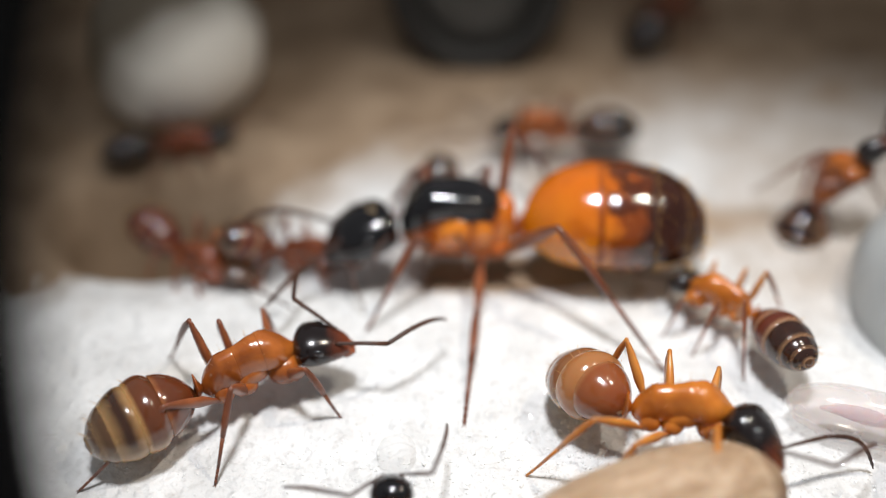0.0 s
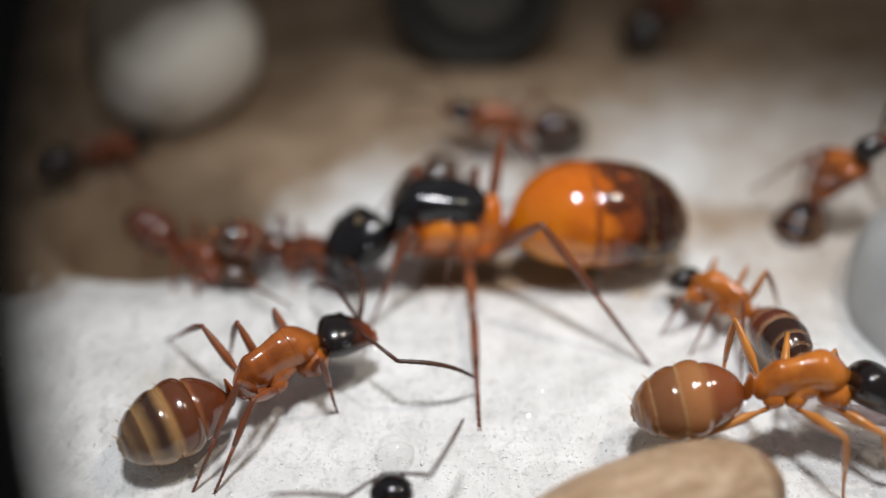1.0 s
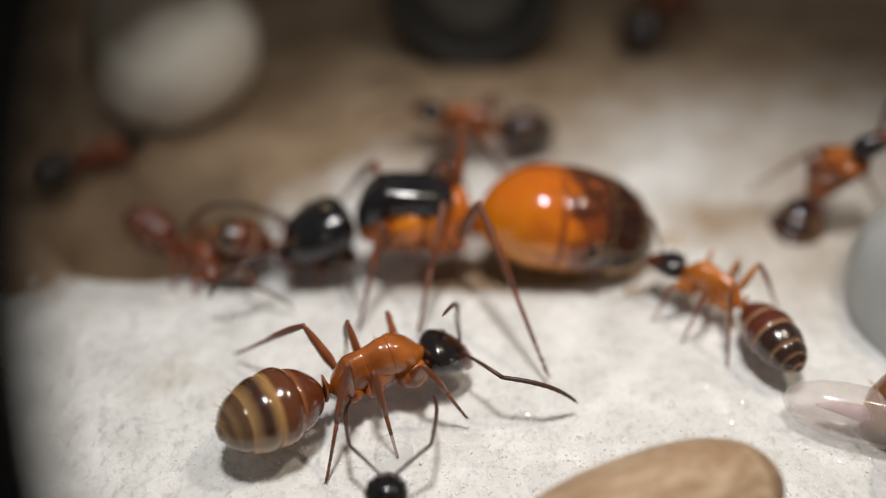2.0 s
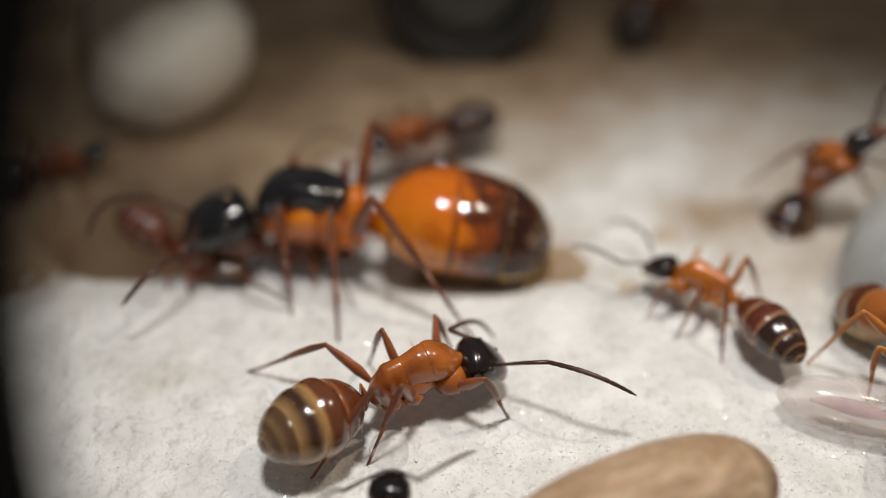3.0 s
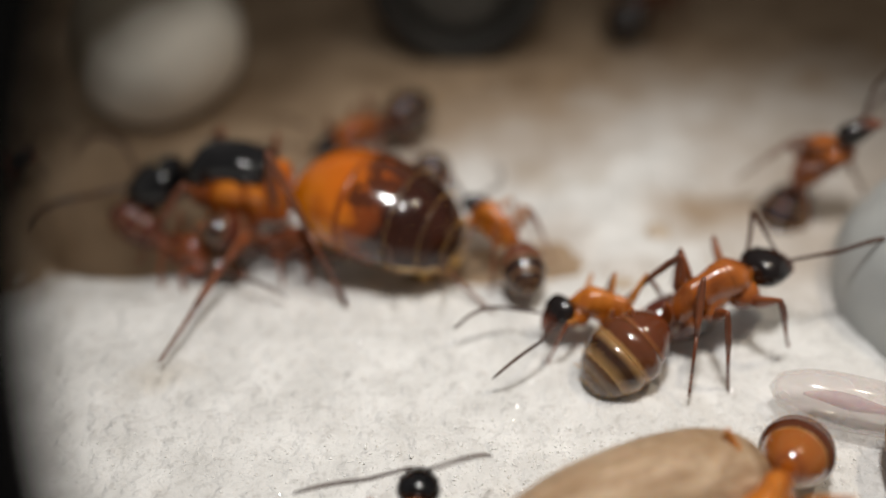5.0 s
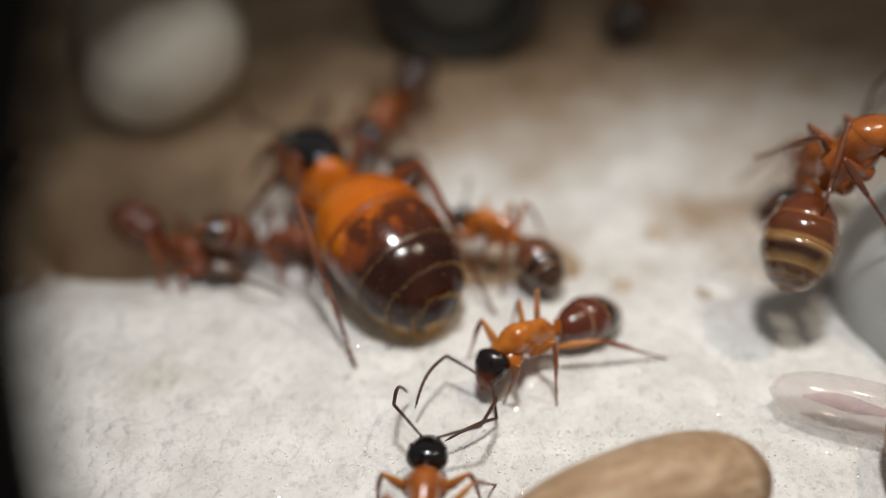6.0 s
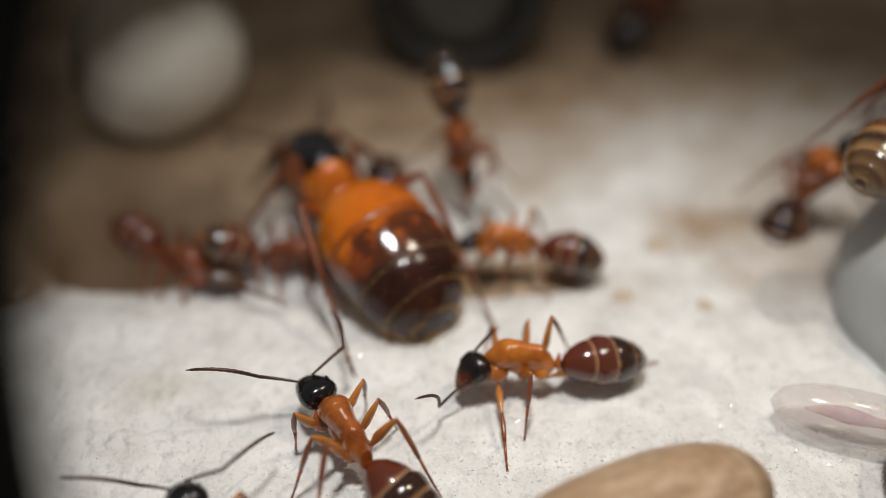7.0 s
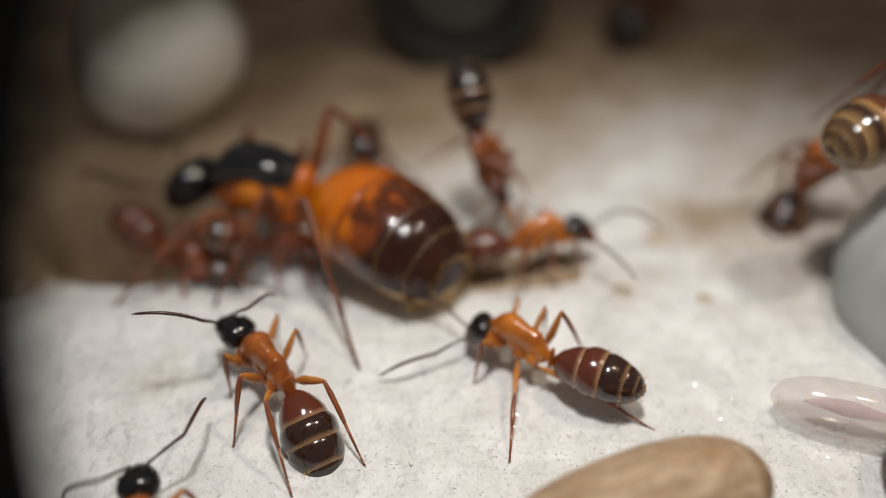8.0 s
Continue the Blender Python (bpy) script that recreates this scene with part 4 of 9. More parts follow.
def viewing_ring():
    """A piece of the black rim of the magnifier through which the nest is seen, fitted to the camera's view to darken
    its left edge.
    """
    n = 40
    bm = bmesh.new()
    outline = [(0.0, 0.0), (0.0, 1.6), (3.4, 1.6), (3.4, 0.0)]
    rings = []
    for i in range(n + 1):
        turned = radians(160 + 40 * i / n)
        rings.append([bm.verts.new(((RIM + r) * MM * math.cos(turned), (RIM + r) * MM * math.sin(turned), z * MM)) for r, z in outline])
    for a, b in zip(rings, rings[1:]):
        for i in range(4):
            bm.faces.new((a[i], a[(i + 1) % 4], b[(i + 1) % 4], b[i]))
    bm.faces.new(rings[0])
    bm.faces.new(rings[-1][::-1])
    ob = tagged(part("magnifier_ring", bm, BLACK), "black rim of a round magnifier, fitted to the camera's view", "magnifier")
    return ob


# radius and shift fitted so the blurred arc darkens the view's left edge
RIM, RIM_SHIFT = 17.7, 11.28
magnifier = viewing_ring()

# ---- the ants ----
RED = (TAWNY, HEAD_DARK, LEG_RED, LEG_DARK, (PLATE_RED, PLATE_BROWN, PLATE_END, UMBER, TAN_BAND, PLATE_FRONT))
LIGHT = (ORANGE, HEAD_DARK, LEG_ORANGE, LEG_RED, (PLATE_DIM, PLATE_DARK, PLATE_DARK, UMBER, UMBER, PLATE_DIM))
BIG = (ORANGE, HEAD_DARK, LEG_ORANGE, LEG_ORANGE, (PLATE_AMBER, PLATE_AMBER, PLATE_AMBER, UMBER, TAN_BAND, PLATE_HONEY))
GLASSY = (ORANGE, HEAD_DARK, LEG_ORANGE, LEG_ORANGE, (PLATE_TAN, PLATE_GLASS, PLATE_GLASS, CHESTNUT, TAN_BAND, PLATE_NECK))
BLACKHEAD = (TAWNY, HEAD_JET, LEG_ORANGE, LEG_RED, (PLATE_DARK, PLATE_DARK, PLATE_DARK, CHESTNUT, UMBER, PLATE_DIM))
DARK = (TAWNY, HEAD_DARK, LEG_DARK, LEG_DARK, (PLATE_DARK, PLATE_BLACK, PLATE_BLACK, UMBER, UMBER, PLATE_DARK))
DUSKY = (CHESTNUT, HEAD_JET, LEG_DARK, LEG_DARK, (PLATE_BLACK, PLATE_BLACK, PLATE_BLACK, UMBER, UMBER, PLATE_BLACK))
FADED = (CHESTNUT, UMBER, LEG_RED, LEG_RED, (PLATE_DIM, PLATE_DIM, PLATE_DARK, CHESTNUT, CHESTNUT, PLATE_DIM))
QUEEN = (RUST, HEAD_JET, LEG_RED, LEG_DARK, None)


def motions():
    """Keys every ant that walks, and the drop that is pushed."""
    queen_rows = [
        (0, 0, 33.58, 2.35, -180, 5, 21, -18, -4, -8, 37, -29, 68, 14, -11, 3, 13, -31, -3.9, 28.9, 0, 0.3, 23.6, 0, 8.6, 26.7, 0, -4.0, 37.0, 0, 0, 38.8, 0, 5.5, 38.8, 0),
        (0.25, -0.15, 33.51, 2.35, -181, 5, 28, -23, 0, -8, 48, -21, 73, 10, -4, 5, 30, -31, -3.9, 28.9, 0, 0.6, 23.5, 0.2, 8.3, 26.8, 0.2, -4.0, 37.0, 0, 0, 38.8, 0, 5.5, 38.8, 0),
        (0.5, -0.35, 33.44, 2.35, -182, 5, 37, -29, 5, -7, 74, -1, 83, 3, 2, 8, 43, -26, -3.9, 29.0, 0, 1.0, 23.4, 0, 8.1, 26.9, 0, -4.0, 37.0, 0, 0, 38.8, 0, 5.5, 38.8, 0),
        (0.75, -0.42, 33.44, 2.35, -182, 5, 40, -31, 7, -5, 99, 19, 94, -5, -9, -2, 57, 0, -3.8, 29.0, 0.1, 1.0, 23.4, 0, 8.1, 27.0, 0, -4.0, 37.0, 0, 0, 38.8, 0, 5.5, 38.8, 0),
        (1, -0.47, 33.44, 2.35, -182, 5, 42, -32, 9, -3, 111, 28, 98, -8, -18, -16, 72, 21, -3.7, 29.1, 0, 1.0, 23.4, 0, 8.1, 27.0, 0, -4.0, 37.0, 0, 0, 38.8, 0, 5.5, 38.8, 0),
        (1.2, -0.52, 33.44, 2.35, -182, 5, 43, -32, 10, -2, 92, 9, 93, 4, -14, -5, 53, 8, -3.7, 29.1, 0, 1.0, 23.4, 0, 8.7, 26.7, 0, -4.0, 37.0, 0, 0, 38.8, 0, 5.5, 38.8, 0),
        (1.25, -0.55, 33.44, 2.35, -182, 5, 43, -32, 10, -2, 91, 9, 90, 1, -13, -3, 48, 6, -3.7, 29.1, 0, 1.0, 23.4, 0, 8.7, 26.7, 0, -4.0, 37.0, 0, 0, 38.8, 0, 5.5, 38.8, 0),
        (1.5, -0.79, 33.50, 2.35, -181, 5, 40, -29, 8, -1, 83, 12, 68, -15, -15, 5, 17, -9, -3.8, 29.0, 0.1, 0.4, 24.5, 0.6, 7.6, 26.5, 0.6, -4.0, 37.0, 0, 0, 38.8, 0, 5.5, 38.8, 0),
        (1.75, -1.24, 33.62, 2.35, -181, 5, 34, -24, 5, 1, 67, 16, 35, -31, -20, 2, 15, -11, -3.9, 28.9, 0.2, -0.5, 26.3, 1.0, 5.7, 26.1, 1.0, -4.0, 37.0, 0, -1.4, 38.9, 0, 5.5, 38.8, 0),
        (2, -1.87, 33.79, 2.35, -180, 5, 27, -19, 2, 3, 59, 14, 22, -31, -23, 2, 18, -17, -4.1, 28.8, 0.1, -1.5, 28.2, 0.6, 3.8, 25.8, 0.6, -6.2, 37.3, 0, -1.4, 38.9, 0, 3.4, 39.1, 0),
        (2.25, -2.67, 34.00, 2.35, -180, 5, 24, -16, 0, 3, 57, 9, 20, -26, -21, 5, 25, -23, -4.2, 28.7, 0, -2.1, 29.2, 0, 2.8, 25.6, 0, -6.2, 37.3, 0, -3.0, 39.3, 0, 3.4, 39.1, 0),
        (2.3, -2.85, 34.04, 2.35, -180, 5, 24, -16, 0, 3, 57, 8, 21, -25, -20, 6, 26, -25, -4.2, 28.7, 0, -2.1, 29.3, 0, 2.7, 25.6, 0, -6.2, 37.3, 0, -3.0, 39.3, 0, 3.4, 39.1, 0),
        (2.5, -4.13, 34.34, 2.35, -184, 5, 32, -18, 0, 1, 70, 4, 37, -20, -6, 9, 38, -29, -4.0, 28.4, 0, -3.9, 28.0, 0, 2.8, 25.5, 0, -8.4, 38.0, 0, -3.0, 39.3, 0, 3.4, 39.1, 0),
        (2.75, -5.41, 34.15, 2.35, -186, 5, 36, -17, 3, 3, 79, 3, 52, -14, 2, 16, 38, -31, -5.4, 29.0, 0.9, -4.2, 28.0, 0.2, 2.0, 26.8, 0.9, -8.4, 38.0, 0, -3.0, 39.3, 0, 0.2, 38.6, 0),
        (3, -6.16, 33.96, 2.35, -187, 5, 37, -16, 6, 5, 86, 7, 60, -10, 6, 20, 30, -30, -6.8, 29.7, 0, -4.6, 28.0, 0, 1.2, 28.1, 0, -8.4, 38.0, 0, -5.7, 39.1, 0, 0.2, 38.6, 0),
        (3.25, -6.27, 34.03, 2.35, -187, 5, -3, -19, -11, -3, 50, 11, 19, -9, -35, 18, -21, -26, -7.6, 29.7, 0.5, -4.7, 26.9, 0.7, 1.2, 28.1, 0, -9.9, 37.9, 0, -5.7, 39.1, 0, 0.2, 38.6, 0),
        (3.5, -6.38, 34.21, 2.35, -186, 6, -43, -25, -30, -10, 12, 13, -30, -11, -79, 11, -65, -20, -8.3, 29.6, 0, -4.8, 25.7, 0, 1.3, 28.1, 0, -9.9, 37.9, 0, -5.7, 39.1, 0, 0.2, 38.6, 0),
        (3.75, -6.90, 34.83, 2.35, -184, 6, -41, -32, -32, -9, 11, 12, -39, -17, -83, 2, -61, -13, -9.2, 29.4, 0.5, -4.7, 25.7, 0, -1.1, 27.3, 1.0, -10.9, 38.8, 0, -5.7, 39.1, 0, -1.3, 39.8, 0),
        (4, -7.68, 35.43, 2.35, -183, 6, -38, -37, -32, -7, 10, 9, -43, -23, -85, -5, -48, -9, -11.1, 28.9, 1.0, -4.7, 25.7, 0, -3.5, 26.6, 0, -10.9, 38.8, 0, -7.7, 40.8, 0, 2.5, 29.7, 0),
        (4.25, -8.68, 35.56, 2.35, -186, 6, -17, -35, -27, -5, 26, 4, -21, -29, -69, -6, -17, -9, -13.0, 28.3, 0.5, -8.2, 25.3, 1.0, -4.1, 29.9, 0, -12.7, 39.4, 0, -7.7, 40.8, 0, 2.4, 29.7, 0),
        (4.5, -9.42, 35.61, 2.35, -188, 5, 5, -32, -20, -4, 43, 0, 9, -31, -49, -2, 11, -12, -13.8, 28.1, 0, -11.8, 24.8, 0, -4.1, 29.9, 0, -12.7, 39.4, 0, -8.9, 40.8, 0, 2.3, 29.6, 0),
        (4.7, -9.55, 35.61, 2.35, -188, 5, 9, -29, -18, -4, 42, -2, 21, -31, -45, 4, 13, -16, -14.0, 32.8, 0, -11.8, 24.8, 0, -4.1, 29.9, 0, -12.7, 39.4, 0, -8.9, 40.8, 0, 2.3, 29.6, 0),
        (4.75, -9.55, 35.62, 2.35, -188, 5, 9, -29, -18, -4, 42, -3, 23, -30, -45, 5, 12, -17, -14.0, 32.8, 0, -11.7, 24.9, 0, -4.1, 29.9, 0, -12.7, 39.4, 0, -8.9, 40.8, 0, 2.3, 29.6, 0),
        (5, -9.37, 35.86, 2.35, -191, 5, 4, -29, -15, -3, 36, -2, 26, -26, -46, 11, -2, -24, -14.0, 32.8, 0, -11.6, 25.5, 0.6, -4.1, 29.9, 0, -12.7, 39.4, 0, -8.9, 40.8, 0, 2.3, 29.6, 0),
        (5.25, -8.97, 36.30, 2.34, -199, 4, -3, -28, -11, 0, 30, 2, 18, -20, -48, 14, -20, -29, -13.6, 34.5, 0, -11.2, 26.8, 1.0, -5.2, 29.8, 0, -12.7, 39.4, 0, -7.1, 41.4, 0, 2.4, 29.6, 0),
        (5.5, -8.36, 36.75, 2.33, -209, 3, -11, -28, -5, 5, 26, 9, 3, -14, -50, 13, -34, -31, -13.6, 34.5, 0, -10.9, 28.0, 0.6, -5.2, 29.8, 0, -9.9, 41.8, 0, -7.1, 41.4, 0, 2.4, 29.6, 0),
        (5.75, -7.57, 37.02, 2.31, -222, 1, -15, -27, 2, 10, 28, 14, -12, -9, -49, 8, -36, -30, -12.5, 37.3, 0, -10.7, 28.6, 0, -6.7, 29.6, 0, -9.9, 41.8, 0, -3.8, 41.0, 0, 2.4, 29.5, 0),
        (5.8, -7.39, 37.04, 2.30, -225, 0, -15, -27, 3, 11, 29, 15, -14, -9, -49, 7, -34, -29, -13.7, 30.8, 0, -10.7, 28.7, 0, -3.5, 26.5, 0, -7.1, 42.3, 0, -3.8, 41.0, 0, 2.4, 29.5, 0),
        (6, -5.87, 37.06, 2.20, -246, -8, -8, -15, 12, 17, 41, 21, -13, -9, -40, 9, -19, -26, -10.2, 39.4, 0, -10.2, 35.0, 0, -3.5, 26.5, 0, -4.0, 42.1, 0, -0.7, 39.2, 0, 2.4, 29.6, 0),
        (6.25, -5.64, 37.26, 2.20, -249, -9, -8, -11, 15, 22, 45, 20, -13, -12, -41, 7, -9, -19, -10.2, 39.4, 0, -10.2, 35.0, 0, -3.5, 26.6, 0.1, -4.0, 42.1, 0, -0.7, 39.2, 0, 2.4, 29.6, 0),
        (6.5, -5.56, 37.53, 2.20, -250, -10, -8, -9, 15, 25, 46, 15, -5, -17, -44, 7, -3, -13, -10.2, 39.4, 0, -10.2, 35.0, 0, -3.6, 26.7, 0, -4.0, 42.1, 0, -0.7, 39.2, 0, 2.3, 29.7, 0),
        (6.75, -5.67, 37.71, 2.20, -248, -9, -8, -12, 14, 24, 45, 8, 5, -24, -50, 10, -4, -9, -10.2, 39.4, 0, -10.2, 35.0, 0, -3.6, 26.7, 0, -4.0, 42.1, 0, -0.7, 39.2, 0, 2.3, 29.6, 0),
        (7, -5.93, 37.80, 2.20, -244, -8, -8, -18, 10, 23, 41, 3, 14, -29, -55, 13, -13, -9, -10.2, 39.4, 0, -10.2, 35.0, 0, -3.6, 26.7, 0, -4.0, 42.1, 0, -1.5, 40.1, 0, 2.3, 29.6, 0),
        (7.25, -6.72, 37.55, 2.27, -225, -4, -5, -27, 0, 24, 38, 0, 17, -31, -57, 14, -21, -12, -12.3, 37.8, 0, -10.7, 33.7, 0, -3.6, 26.7, 0, -7.5, 42.6, 0, -3.4, 41.1, 0, 0.5, 37.2, 0),
        (7.5, -7.62, 37.10, 2.35, -205, 1, -2, -37, -12, 24, 35, 0, 13, -30, -57, 10, -25, -18, -13.0, 35.5, 0, -10.9, 29.6, 0, -3.6, 26.7, 0, -10.1, 41.7, 0, -5.7, 41.6, 0, -0.7, 39.2, 0),
        (7.75, -8.11, 36.58, 2.35, -198, 5, -7, -45, -21, 11, 26, 2, -3, -26, -61, 3, -28, -24, -13.0, 35.5, 0, -10.5, 30.0, 0.4, -3.5, 26.7, 0, -11.0, 40.9, 0, -5.7, 41.6, 0, -0.7, 39.2, 0),
        (8, -8.35, 36.24, 2.35, -195, 7, -12, -48, -26, -3, 20, 4, -16, -19, -62, -4, -24, -29, -14.5, 30.6, 0, -10.1, 30.4, 0, -3.4, 26.7, 0, -11.0, 40.9, 0, -7.1, 41.1, 0, -0.7, 39.2, 0),
    ]
    worker_a_rows = [
        (0, -7.91, 24.85, 2.20, 29, 6, -22, -6, 7, -5, 129, 35, 55, -19, -32, -1, 19, -19, -7.3, 27.9, 0, -9.4, 27.3, 0, -11.9, 27.2, 0, -4.4, 24.1, 0, -8.7, 20.8, 0, -13.6, 20.5, 0),
        (0.25, -7.88, 24.86, 2.20, 29, 6, -20, -5, 8, -5, 102, 4, 68, -20, -55, -2, 30, -24, -7.3, 27.9, 0, -9.4, 27.3, 0, -11.9, 27.4, 0.1, -4.3, 24.1, 0, -8.7, 20.8, 0, -12.6, 20.5, 0.6),
        (0.5, -7.80, 24.89, 2.20, 28, 6, -18, -4, 10, -4, 75, -28, 83, -23, -79, -3, 41, -29, -7.3, 27.9, 0, -9.4, 27.3, 0, -12.0, 27.7, 0, -4.3, 24.1, 0, -8.7, 20.8, 0, -11.7, 20.5, 0),
        (0.75, -7.48, 24.94, 2.20, 34, 6, -21, -5, 3, -5, 77, -17, 89, -30, -80, -3, 18, -29, -7.3, 27.9, 0, -9.4, 27.3, 0, -12.1, 28.0, 0.2, -4.4, 24.2, 0.1, -8.6, 20.6, 0.1, -10.5, 20.5, 0.7),
        (1, -6.77, 24.97, 2.20, 39, 6, -24, -8, -4, -6, 80, -5, 91, -36, -82, -4, -30, -28, -7.3, 27.9, 0, -9.4, 27.3, 0, -12.2, 28.3, 0, -4.5, 24.3, 0, -8.6, 20.5, 0, -9.4, 20.5, 0),
        (1.2, -5.28, 24.67, 2.20, 29, 7, -21, -35, 2, -13, 45, -5, -76, 25, -88, -36, -88, -7, -3.9, 27.6, 0, -6.1, 27.1, 0, -11.3, 28.0, 0, -4.3, 20.8, 0, -3.3, 22.0, 0, -6.1, 20.6, 0),
        (1.25, -5.08, 24.67, 2.20, 28, 7, -20, -35, 3, -13, 45, -5, -83, 28, -88, -36, -88, -7, -3.9, 27.6, 0, -6.1, 27.1, 0, -11.3, 28.0, 0, -4.3, 20.8, 0, -3.3, 22.0, 0, -6.1, 20.6, 0),
        (1.5, -4.16, 24.69, 2.20, 26, 7, -16, -34, 7, -14, 49, -9, -105, 39, -85, -27, -75, -12, -3.9, 27.6, 0, -6.1, 27.1, 0, -10.8, 27.8, 0.5, -3.2, 21.4, 0.6, -3.3, 22.0, 0, -6.1, 20.6, 0),
        (1.75, -3.42, 24.73, 2.20, 25, 7, -11, -33, 10, -15, 58, -15, -113, 47, -80, -11, -50, -22, -2.3, 27.7, 0, -4.5, 27.4, 0, -9.9, 27.4, 0.9, -1.3, 22.5, 1.0, -2.0, 22.1, 0, -6.1, 20.6, 0),
        (2, -2.92, 24.77, 2.20, 24, 7, -7, -31, 12, -16, 72, -21, -121, 52, -70, 6, -21, -32, -2.3, 27.7, 0, -4.5, 27.4, 0, -9.0, 27.0, 0.5, 0.6, 23.6, 0.6, -2.0, 22.1, 0, -4.6, 21.0, 0),
        (2.25, -2.69, 24.79, 2.20, 23, 7, -5, -30, 13, -16, 91, -25, -142, 53, -56, 15, 4, -38, -2.3, 27.7, 0, -4.5, 27.4, 0, -8.5, 26.8, 0, 1.6, 24.2, 0, -2.0, 22.1, 0, -4.6, 21.0, 0),
        (2.3, -2.69, 24.79, 2.20, 23, 7, -4, -30, 13, -16, 95, -25, -149, 54, -52, 15, 7, -38, -2.3, 27.7, 0, -4.5, 27.4, 0, -8.5, 26.8, 0, 1.7, 24.2, 0, -4.5, 21.0, 0, -6.3, 20.8, 0),
        (2.5, -2.75, 24.56, 2.20, 28, 7, -6, -41, 6, -11, 142, 20, -275, -21, -4, -8, 20, -23, -2.3, 27.7, 0, -4.5, 27.4, 0, -8.2, 26.5, 0, 1.6, 24.2, 0, -4.3, 21.1, 0, -5.8, 20.6, 0),
        (2.75, -2.28, 24.37, 2.20, 26, 7, -7, -40, 10, -14, 141, 21, -323, -39, -25, 7, -13, -14, -2.3, 27.7, 0, -3.3, 26.9, 0, -8.2, 26.5, 0, 2.0, 24.1, 0.3, -3.6, 21.4, 0.4, -5.4, 20.9, 0.3),
        (3, -1.26, 24.27, 2.20, 24, 8, -8, -38, 15, -18, 139, 23, -341, -45, -46, 22, -46, -10, 0.3, 27.3, 0, -3.3, 26.9, 0, -8.2, 26.4, 0, 2.4, 24.0, 0, -3.0, 21.7, 0, -5.0, 21.1, 0),
        (3.25, 0.56, 24.73, 2.20, 23, 7, -18, -25, 17, -17, 120, 31, -339, -40, -28, 22, -21, -23, 0.3, 27.3, 0, 0.1, 27.6, 0, -6.3, 25.9, 1.0, 4.7, 24.3, 1.0, -1.1, 21.2, 1.0, -4.6, 21.2, 0.4),
        (3.5, 2.53, 25.19, 2.20, 23, 6, -33, -13, 18, -16, 103, 38, -337, -29, -10, 21, 3, -35, 4.2, 28.2, 0, 0.1, 27.6, 0, -4.3, 25.4, 0, 6.9, 24.5, 0, 0.8, 20.6, 0, -3.7, 21.4, 0.8),
        (3.75, 3.66, 24.99, 2.20, 26, 6, -48, -10, 12, -12, 180, 26, -425, 0, -29, 13, -29, -18, 4.2, 28.2, 0, 2.7, 27.5, 0, 0, 26.0, 0, 7.2, 24.9, 0.3, 3.1, 21.2, 1.0, -2.8, 21.6, 0.4),
        (4, 4.64, 24.79, 2.20, 32, 6, -56, -8, 3, -5, 257, 14, -513, 23, -48, 4, -60, -1, 5.6, 27.9, 0, 2.7, 27.5, 0, 0.8, 25.5, 0, 7.5, 25.3, 0, 5.3, 21.9, 0, -2.4, 21.7, 0),
        (4.25, 5.56, 25.19, 2.20, 37, 6, -54, -5, -6, 2, 217, 15, -466, 5, -31, -3, -46, -9, 5.6, 27.9, 0, 4.2, 27.7, 0, 0.8, 25.5, 0, 9.1, 25.7, 0.9, 5.4, 21.8, 0, -1.3, 22.4, 0.8),
        (4.5, 6.75, 26.05, 2.20, 40, 5, -46, -3, -12, 8, 145, 15, -385, -27, -1, -9, -21, -25, 7.6, 29.6, 0, 4.2, 27.7, 0, 3.3, 26.6, 0, 10.6, 26.0, 0, 5.4, 21.8, 0, 0.5, 23.8, 0.6),
        (4.7, 8.86, 27.21, 2.20, 33, 6, -10, -19, -6, 11, 118, 16, -354, -39, 11, -11, -11, -30, 10.3, 30.8, 0, 8.2, 30.1, 0, 5.7, 28.4, 0, 12.8, 26.9, 0, 5.8, 22.2, 0, 1.2, 24.3, 0),
        (4.75, 9.23, 27.38, 2.22, 31, 6, -7, -19, -5, 11, 110, 16, -320, -36, 5, -8, -12, -28, 10.3, 30.8, 0, 8.2, 30.1, 0, 5.7, 28.4, 0, 12.8, 26.9, 0, 11.3, 25.1, 0, 8.6, 23.6, 0),
        (5, 10.74, 28.01, 2.82, 25, 13, 3, -19, 7, 12, 81, 16, -139, -22, -24, 2, -4, -17, 12.2, 31.2, 0.6, 10.0, 30.8, 0.6, 7.2, 29.4, 0.6, 14.1, 27.0, 0.6, 11.3, 25.1, 0, 9.5, 24.4, 0.6),
        (5.25, 11.92, 28.43, 3.99, 18, 24, 11, -17, 21, 5, 65, 10, 22, -15, -43, 6, 15, -11, 13.6, 31.4, 1.8, 11.4, 31.3, 1.8, 8.5, 30.2, 1.8, 14.1, 27.0, 0.6, 13.2, 25.8, 1.8, 9.5, 24.4, 0.6),
        (5.5, 13.02, 28.85, 5.39, 13, 36, 15, -15, 33, -1, 67, 6, 36, -22, -39, 4, 20, -17, 15.0, 31.8, 3.2, 12.8, 31.9, 3.2, 9.8, 31.0, 3.2, 16.1, 27.3, 3.2, 14.1, 26.2, 3.2, 11.0, 25.6, 3.2),
        (5.75, 14.35, 29.48, 6.66, 11, 46, 17, -14, 40, -5, 64, 4, 40, -28, -35, 6, 14, -23, 16.5, 32.4, 4.5, 14.3, 32.6, 4.5, 11.2, 31.9, 4.5, 17.3, 27.9, 4.5, 15.4, 26.9, 4.5, 12.3, 26.4, 4.5),
